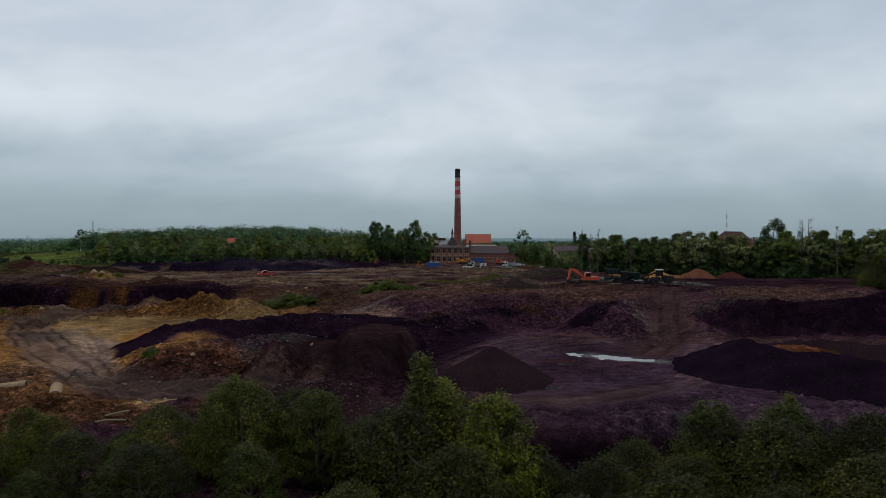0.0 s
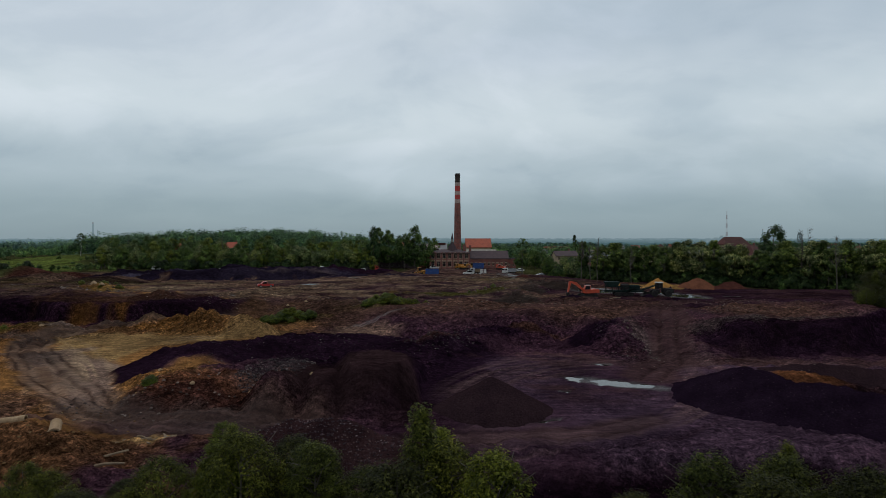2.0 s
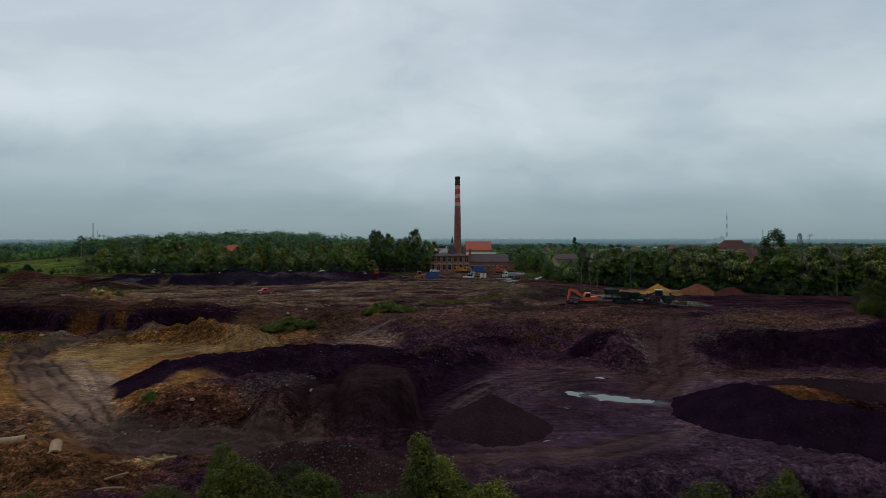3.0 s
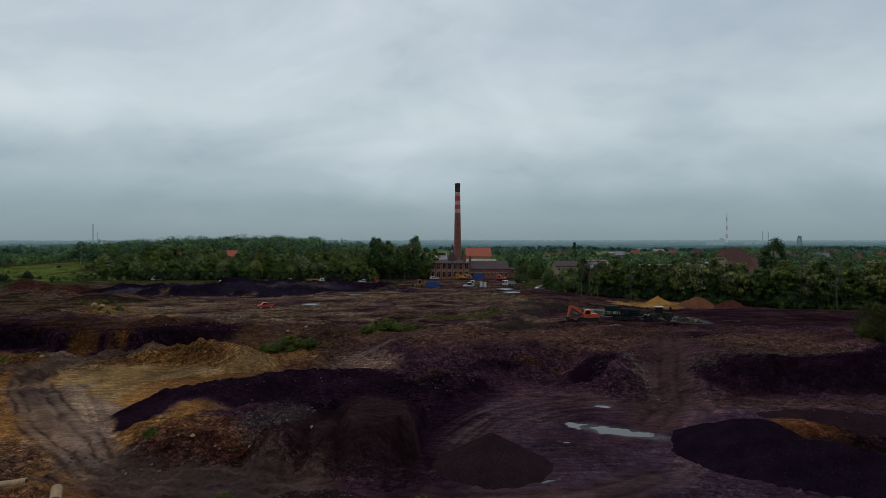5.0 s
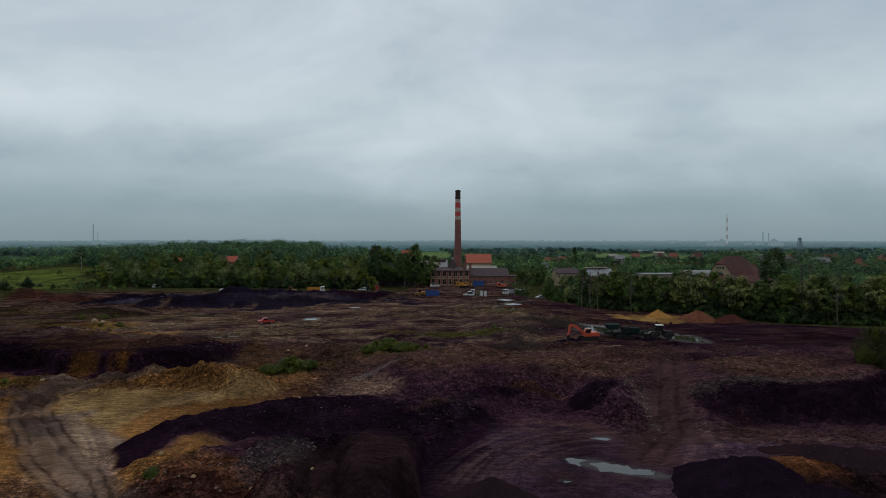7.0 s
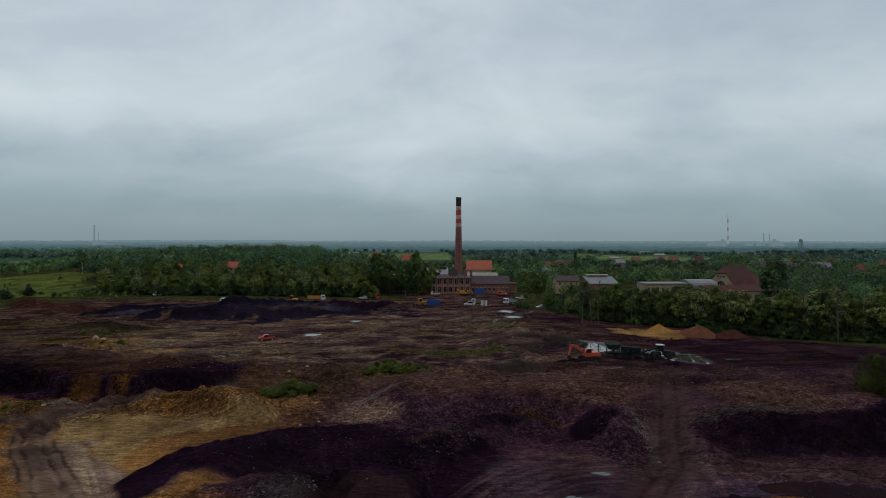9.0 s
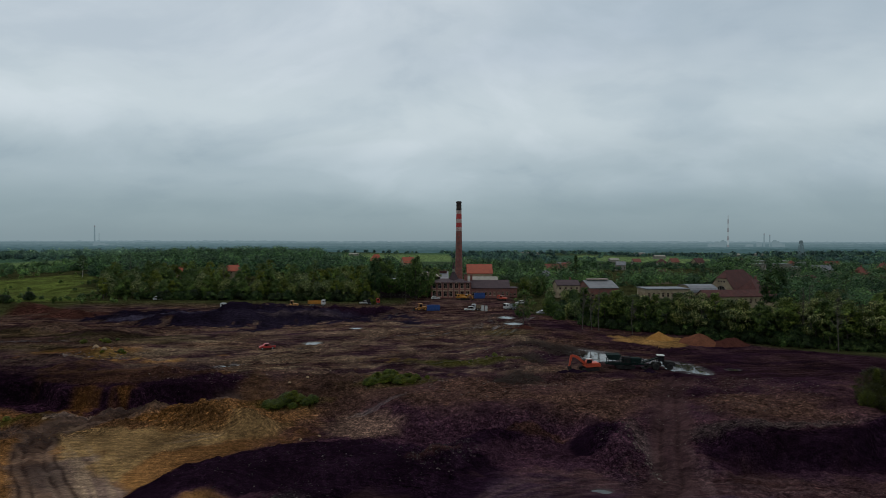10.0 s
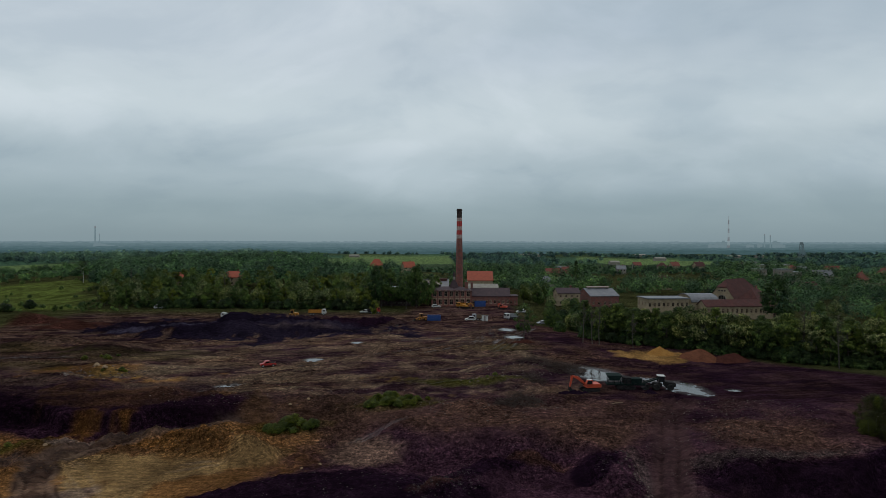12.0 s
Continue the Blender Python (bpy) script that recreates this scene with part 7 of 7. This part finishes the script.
def skip_container(x, y, turn, paint, label, L=6.0, H=2.3):
    root = thing("roll_off_container", pose(x, y, ground_z(x, y), 0, 0, turn), label, "container")
    bm = bmesh.new()
    box(bm, 0, 0, 0.15, L, 2.3, 0.12)
    for s in (-1, 1):
        box(bm, 0, s * 1.15, 0.15, L, 0.08, H)
    for e in (-1, 1):
        box(bm, e * L / 2, 0, 0.15, 0.08, 2.3, H)
    part("shell", bm, paint, root)
    bm = bmesh.new()
    for k in range(9):
        for s in (-1, 1):
            box(bm, -L / 2 + 0.2 + (L - 0.4) * k / 8, s * 1.23, 0.2, 0.12, 0.1, H - 0.1)
    part("ribs", bm, paint, root)
    bm = bmesh.new()
    for s in (-1, 1):
        box(bm, 0, s * 1.17, H + 0.12, L + 0.1, 0.16, 0.12)
        box(bm, 0, s * 0.5, 0, L, 0.12, 0.15)
    part("top_rail", bm, paint, root)
    return root


skip_container(-4.2, 236.5, 4, P_BLUE, "blue steel roll-off container standing in the yard", 5.0, 1.9)
wheel_loader(-9.1, 237, 200, P_YELLOW, P_YELLOW, "yellow wheel loader beside the blue container")
skip_container(16.8, 290, 3, P_BLUE, "blue container against the brick annex", 5.0, 2.4)
for k, x in enumerate((14.9, 16.3)):
    tank = thing("white_tank", pose(x, 236.5, ground_z(x, 236.5)), "upright white plastic tank in the yard", "tank", "white tanks")
    bm = bmesh.new()
    tube(bm, (0, 0, 0), (0, 0, 2.1), 0.55, 0.55, 16)
    part("drum", bm, P_WHITE, tank)
    bm = bmesh.new()
    tube(bm, (0, 0, 2.1), (0, 0, 2.3), 0.5, 0.2, 16)
    part("lid", bm, P_STEEL, tank)


def pipe(x, y, turn, pitch, r, L, label):
    bm = bmesh.new()
    n = 20
    rings = []
    for px, pr in ((0, r), (L * 0.86, r), (L * 0.87, r * 1.15), (L, r * 1.15), (L, r * 0.82), (0, r * 0.82)):
        rings.append([bm.verts.new((px - L / 2, pr * math.cos(2 * math.pi * k / n), pr * math.sin(2 * math.pi * k / n))) for k in range(n)])
    for a, b in zip(rings, rings[1:] + rings[:1]):
        for k in range(n):
            bm.faces.new((a[k], a[(k + 1) % n], b[(k + 1) % n], b[k]))
    bmesh.ops.recalc_face_normals(bm, faces=bm.faces)
    ob = part("concrete_pipe", bm, P_CONCRETE)
    ob.matrix_world = pose(x, y, ground_z(x, y) + r * 0.75, 0, pitch, turn)
    return tagged(ob, label, "pipe", "concrete pipes")


pipe(-25.6, 40.2, -62, 10, 0.36, 1.7, "pale concrete pipe half sunk in ochre soil")
pipe(-30.9, 42.6, 8, -4, 0.27, 3.2, "long pale concrete pipe lying on ochre soil")


def stick_heap(x, y, rx, ry, tall, n, seed, label, mat, name="brush_pile", long=3.0, thick=0.05):
    """A tangle of branches, roots and lengths of timber."""
    r = random.Random(seed)
    bm = bmesh.new()
    z0 = ground_z(x, y)
    for _ in range(n):
        a, q = r.uniform(0, 6.28), r.random() ** 0.6
        px, py = rx * q * math.cos(a), ry * q * math.sin(a)
        pz = ground_z(x + px, y + py) - z0 + tall * (1 - q) * r.uniform(0.2, 1.0)
        d, e, L = r.uniform(0, 6.28), r.uniform(-0.5, 0.7) * min(1.0, tall), long * r.uniform(0.4, 1.0)
        v = Vector((math.cos(d) * math.cos(e), math.sin(d) * math.cos(e), math.sin(e))) * L / 2
        c = Vector((px, py, pz + abs(v.z) * 0.6))
        limb(bm, c - v, c + v, thick * r.uniform(0.6, 1.6), thick * 0.5, 5, 0.05)
    ob = part(name, bm, mat)
    ob.matrix_world = pose(x, y, z0)
    return tagged(ob, label, "wood pile")


stick_heap(25.5, 133, 5.5, 3.6, 2.0, 300, 51, "dark tangled heap of uprooted branches", P_BRANCH)
stick_heap(13.0, 106.5, 4.2, 2.6, 1.7, 230, 55, "dark tangled mound of roots and branches", P_BRANCH)
stick_heap(18.0, 121, 2.4, 2.0, 1.7, 90, 52, "uprooted stump and branches on the bank", P_BRANCH)
stick_heap(20, 142, 3.5, 2.5, 1.0, 70, 53, "scattered dark branches on the waste", P_BRANCH)
stick_heap(-20.0, 40.7, 2.2, 0.6, 0.08, 12, 54, "pale broken planks lying by the track", P_WOOD, "plank_pile", 1.6, 0.07)
for x, y, t, p, L in ((-9.0, 105.8, -60, 20, 1.9), (-20.0, 36.5, 40, 8, 2.2), (-18.6, 34.0, 5, 3, 1.6), (29.2, 103.0, 20, 2, 2.2)):
    bm = bmesh.new()
    limb(bm, (-L / 2, 0, 0.1), (L / 2, 0, 0.14), 0.1, 0.06, 6, 0.03)
    ob = part("dead_log", bm, P_WOOD)
    ob.matrix_world = pose(x, y, ground_z(x, y), 0, -p, t)
    tagged(ob, "pale dead log lying on the waste", "log", "dead logs")
# White lumps: broken concrete and rags among the soil.
lump = stone_mesh(77)
lump.materials.append(P_CONCRETE)
for x, y, s in ((-27.6, 108.5, 0.7), (-24.8, 110.5, 0.75), (-58.8, 89.2, 0.8), (-10.9, 50.8, 0.45), (-42.2, 96, 0.5), (-3.2, 33.2, 0.45), (-17.4, 84.5, 0.6), (-19.5, 82.5, 0.5), (-15.8, 50.0, 0.4), (-21.2, 51.6, 0.5), (-75, 131, 1.6), (-72.5, 129.5, 1.3), (-7.2, 57.4, 0.4), (-27, 58.2, 0.5)):
    ob = new("pale_boulder", lump)
    ob.matrix_world = pose(x, y, ground_z(x, y) + 0.12 * s, rng.uniform(-15, 15), rng.uniform(-15, 15), rng.uniform(0, 360)) @ Matrix.Scale(s, 4)
    tagged(ob, "pale broken boulder lying on the waste", "boulder", "pale boulders")
# Machines of the smaller classes.
for ob in [o for o in scene.objects if o.parent is None and o.name.split(".")[0] in ("tipper_lorry", "wheel_loader")]:
    ob.matrix_world = ob.matrix_world @ Matrix.Scale(0.86, 4)

# ---- lone and dead trees ----
lone = make_tree("lone_tree", 401, 10.2, 6.2, 0.3, 0.38, 46, 22, M_LEAF, "sparse young tree standing alone in the yard", "tree", taper=0.9, clump=0.85, limbs=14)
lone.matrix_world = pose(21.8, 168, ground_z(21.8, 168))
soil_heap("soil_mound", 21.8, 167.4, 3.6, 2.6, 0.7, G_BROWN, "low earth mound at the foot of the lone tree", 61, category="soil mound")


def dead_tree(x, y, tall, seed, label="bare dead tree with thin twigs"):
    r = random.Random(seed)
    root = thing("bare_tree", pose(x, y, ground_z(x, y), 0, 0, r.uniform(0, 360)), label, "tree")
    bm = bmesh.new()
    limb(bm, (0, 0, -0.2), (0.2, 0.1, tall), tall * 0.013, 0.03, 6, 0.02)
    part("trunk", bm, M_BARK, root)
    bm = bmesh.new()
    for k in range(26):
        z = tall * r.uniform(0.4, 0.97)
        a, q = r.uniform(0, 6.28), r.uniform(0.6, 2.0) * (1.25 - z / tall)
        e = Vector((q * math.cos(a), q * math.sin(a), z + q * r.uniform(0.5, 1.3)))
        limb(bm, (0.2 * z / tall, 0.1 * z / tall, z), e, 0.06, 0.02, 4, 0.05)
        for _ in range(2):
            limb(bm, e * 0.5 + Vector((0, 0, z * 0.5)), e + Vector((r.uniform(-0.6, 0.6), r.uniform(-0.6, 0.6), r.uniform(0.1, 0.8))), 0.03, 0.012, 3, 0.05)
    part("branch_tangle", bm, M_BARK, root)
    return root


for k, (x, y, h) in enumerate(((39.0, 172, 11.5), (41.2, 170, 10.5), (43.4, 171, 12), (52, 168, 9.5), (88, 150, 14.5), (91.5, 152, 15), (90, 139, 12), (-105, 290, 15), (-170, 330, 16))):
    dead_tree(x, y, h, 70 + k)
# The tree with a pale trunk by the meadow.
pale = make_tree("pale_trunk_tree", 420, 14, 7.5, 0.45, 0.6, 34, 22, M_LEAF_D, "tree with a pale trunk beside the meadow", "tree", bark=M_BIRCH, taper=0.8, clump=1.1)
pale.matrix_world = pose(-233, 392, ground_z(-233, 392))

# ---- houses of the town ----
HOUSES = [  # place, turn, width, roof rise, kind of wall, kind of roof
    (-58, 520, 10, 11, 5.0, 0, 0), (-31, 520, 25, 10, 4.6, 0, 0), (-162, 376, 10, 7, 3, 0, 0), (-131, 378, 4, 13, 3.4, 0, 0),
    (92, 520, 5, 12, 4.0, 0, 0), (112, 560, 0, 9, 4.0, 2, 0), (178, 500, -10, 11, 4.5, 1, 1), (192, 510, 5, 10, 4.5, 0, 0), (208, 500, 15, 12, 5.0, 0, 1), (216, 520, 0, 9, 4.5, 2, 2), (170, 540, 0, 10, 4.0, 1, 0),
    (228, 470, 10, 12, 5.0, 0, 0), (250, 440, -5, 10, 5.0, 0, 0), (262, 450, 12, 12, 4.0, 1, 2), (290, 470, 0, 14, 4.0, 1, 2), (300, 440, 20, 10, 5.0, 0, 0), (222, 372, 10, 8, 3.4, 0, 1), (262, 368, -15, 9, 3.4, 0, 1),
    (150, 420, 5, 11, 4.5, 0, 1), (130, 450, -8, 10, 4.0, 1, 2), (330, 520, 0, 12, 5.0, 0, 0), (345, 480, 15, 10, 5.0, 2, 0), (120, 620, 0, 16, 3.0, 1, 2), (280, 560, 0, 18, 3.0, 1, 2), (70, 420, 0, 9, 3.5, 1, 2)]
for k, (x, y, t, w, rise, wm, rm) in enumerate(HOUSES):
    if 0.2 < x / y < 0.6 and y > 430:
        x, y, w, rise = x * 1.28, y * 1.28, w * 0.85, rise * 0.8
    building("town_house", ("cream house with an orange tiled roof", "cream house with a dark red roof", "pale house with a grey roof")[rm] if wm != 2 else "red brick house among the trees", "house", x, y, t, w, 8.5, 5.4, (M_CREAM, M_WHITEWALL, M_BRICK)[wm], (M_DULLTILE if x > 60 else M_TILE, M_REDTILE, M_GREYROOF)[rm],
             "gable" if k % 3 else "hip", rise, 3, 2, (1.1, 1.3), 2, None, False, group="town houses", stack=k % 2)
for x, y, w, h in ((252, 455, 9, 11), (266, 470, 12, 8), (238, 462, 6, 10), (322, 600, 30, 8)):
    building("apartment_block", "plain white flat-roofed block among trees", "apartment block", x, y, 4, w, 10, h, M_WHITEWALL, M_GREYROOF, "flat", 0.3, max(int(w / 2.6), 2), max(int(h / 2.8), 2), (1.2, 1.3), 3, None, False)


# ---- winding tower, masts and far stacks ----

# Far surfaces glow in the haze's colour instead of taking the light.
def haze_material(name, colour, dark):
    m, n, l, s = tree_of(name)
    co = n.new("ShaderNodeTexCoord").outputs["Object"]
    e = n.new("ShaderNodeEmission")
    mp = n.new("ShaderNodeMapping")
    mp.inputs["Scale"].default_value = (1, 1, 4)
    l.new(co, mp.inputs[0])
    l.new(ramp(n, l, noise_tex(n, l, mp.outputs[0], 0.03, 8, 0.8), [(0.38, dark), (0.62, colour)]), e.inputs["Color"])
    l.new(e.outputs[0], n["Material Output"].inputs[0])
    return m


# Haze is already in these glowing colours of mast, stacks and blocks.
FAR_R = haze_material("haze_glow_red", (0.155, 0.168, 0.182), (0.140, 0.156, 0.170))
FAR_W = haze_material("haze_glow_white", (0.235, 0.29, 0.31), (0.22, 0.272, 0.292))
FAR_D = haze_material("haze_glow_dark", (0.055, 0.080, 0.090), (0.045, 0.068, 0.076))
FAR_G = haze_material("haze_glow_grey", (0.150, 0.212, 0.236), (0.132, 0.192, 0.215))

def lattice(name, x, y, z, tall, w0, w1, mats, label, category, panels=14, bar=0.5):
    root = thing(name, pose(x, y, z), label, category)
    for b in range(len(mats)):
        bm = bmesh.new()
        n = max(panels // len(mats), 1)
        for k in range(n):
            t0, t1 = (b * n + k) / (n * len(mats)), (b * n + k + 1) / (n * len(mats))
            a0, a1 = (w0 + (w1 - w0) * t0) / 2, (w0 + (w1 - w0) * t1) / 2
            for sx, sy in ((1, 1), (1, -1), (-1, -1), (-1, 1)):
                tube(bm, (sx * a0, sy * a0, tall * t0), (sx * a1, sy * a1, tall * t1), bar, bar, 4, False)
                tube(bm, (sx * a0, sy * a0, tall * t0), (-sy * a1, sx * a1, tall * t1), bar * 0.6, bar * 0.6, 4, False)
        part("mast_section", bm, mats[b], root)
    return root


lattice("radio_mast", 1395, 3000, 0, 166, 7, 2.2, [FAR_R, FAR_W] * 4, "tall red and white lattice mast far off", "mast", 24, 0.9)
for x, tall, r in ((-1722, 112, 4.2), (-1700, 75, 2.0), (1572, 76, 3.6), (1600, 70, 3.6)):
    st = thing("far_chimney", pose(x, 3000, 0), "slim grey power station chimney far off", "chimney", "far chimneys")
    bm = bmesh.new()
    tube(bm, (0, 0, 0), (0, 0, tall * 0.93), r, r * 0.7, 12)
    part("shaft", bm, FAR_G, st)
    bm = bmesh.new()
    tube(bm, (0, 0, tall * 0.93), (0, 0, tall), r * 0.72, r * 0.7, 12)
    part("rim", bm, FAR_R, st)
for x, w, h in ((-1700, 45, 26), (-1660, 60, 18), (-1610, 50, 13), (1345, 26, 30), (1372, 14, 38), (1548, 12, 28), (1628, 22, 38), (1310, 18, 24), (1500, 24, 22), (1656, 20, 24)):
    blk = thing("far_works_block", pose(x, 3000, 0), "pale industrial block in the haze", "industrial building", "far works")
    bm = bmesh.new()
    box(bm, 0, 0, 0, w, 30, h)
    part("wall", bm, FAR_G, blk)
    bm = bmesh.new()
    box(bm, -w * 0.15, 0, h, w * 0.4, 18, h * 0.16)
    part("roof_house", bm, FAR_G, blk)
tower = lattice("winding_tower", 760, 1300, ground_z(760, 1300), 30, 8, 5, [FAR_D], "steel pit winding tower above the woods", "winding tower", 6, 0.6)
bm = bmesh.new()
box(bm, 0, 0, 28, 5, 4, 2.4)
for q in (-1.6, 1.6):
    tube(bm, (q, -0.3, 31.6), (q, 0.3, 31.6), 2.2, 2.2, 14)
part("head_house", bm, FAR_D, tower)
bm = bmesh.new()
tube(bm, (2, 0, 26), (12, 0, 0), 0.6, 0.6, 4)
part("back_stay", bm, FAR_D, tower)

# ---- distant ridges, their haze put into a glow ----
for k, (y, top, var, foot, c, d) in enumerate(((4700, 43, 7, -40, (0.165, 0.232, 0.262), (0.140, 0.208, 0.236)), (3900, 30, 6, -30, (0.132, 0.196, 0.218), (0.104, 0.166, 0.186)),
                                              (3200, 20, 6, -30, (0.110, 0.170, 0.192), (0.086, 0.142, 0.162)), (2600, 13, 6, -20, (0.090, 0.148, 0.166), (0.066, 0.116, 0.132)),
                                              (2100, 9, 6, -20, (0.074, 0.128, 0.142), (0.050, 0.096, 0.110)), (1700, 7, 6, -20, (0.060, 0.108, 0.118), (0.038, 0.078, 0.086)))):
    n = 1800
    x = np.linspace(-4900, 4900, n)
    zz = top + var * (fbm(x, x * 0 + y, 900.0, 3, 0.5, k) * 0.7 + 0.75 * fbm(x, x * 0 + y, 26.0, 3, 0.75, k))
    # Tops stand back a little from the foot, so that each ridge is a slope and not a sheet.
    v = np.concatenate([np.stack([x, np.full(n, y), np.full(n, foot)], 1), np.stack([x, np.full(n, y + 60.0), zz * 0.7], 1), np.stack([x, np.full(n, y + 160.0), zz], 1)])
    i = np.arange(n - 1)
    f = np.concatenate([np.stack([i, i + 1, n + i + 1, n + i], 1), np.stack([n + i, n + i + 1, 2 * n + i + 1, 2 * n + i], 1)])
    ob = mesh_part("backdrop", fast_mesh("backdrop", v, f, True), haze_material("haze_glow_ridge", c, d))
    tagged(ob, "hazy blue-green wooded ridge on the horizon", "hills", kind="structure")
# White farm and works roofs that glint in the plain.
for x, y, w in ((-560, 1500, 40), (170, 1300, 60), (195, 1300, 30), (480, 1500, 40), (640, 1350, 45), (700, 1360, 25), (370, 1050, 30), (-200, 1350, 36), (250, 900, 22)):
    building("far_shed", "white shed roof far off among fields", "shed", x, y, 0, w * 0.6, 14, 4.5, M_WHITEWALL, M_WHITEWALL, "gable", 2, 0, 1, (1, 1), 0, None, False, group="far sheds", base=ground_z(x, y) - 0.2)
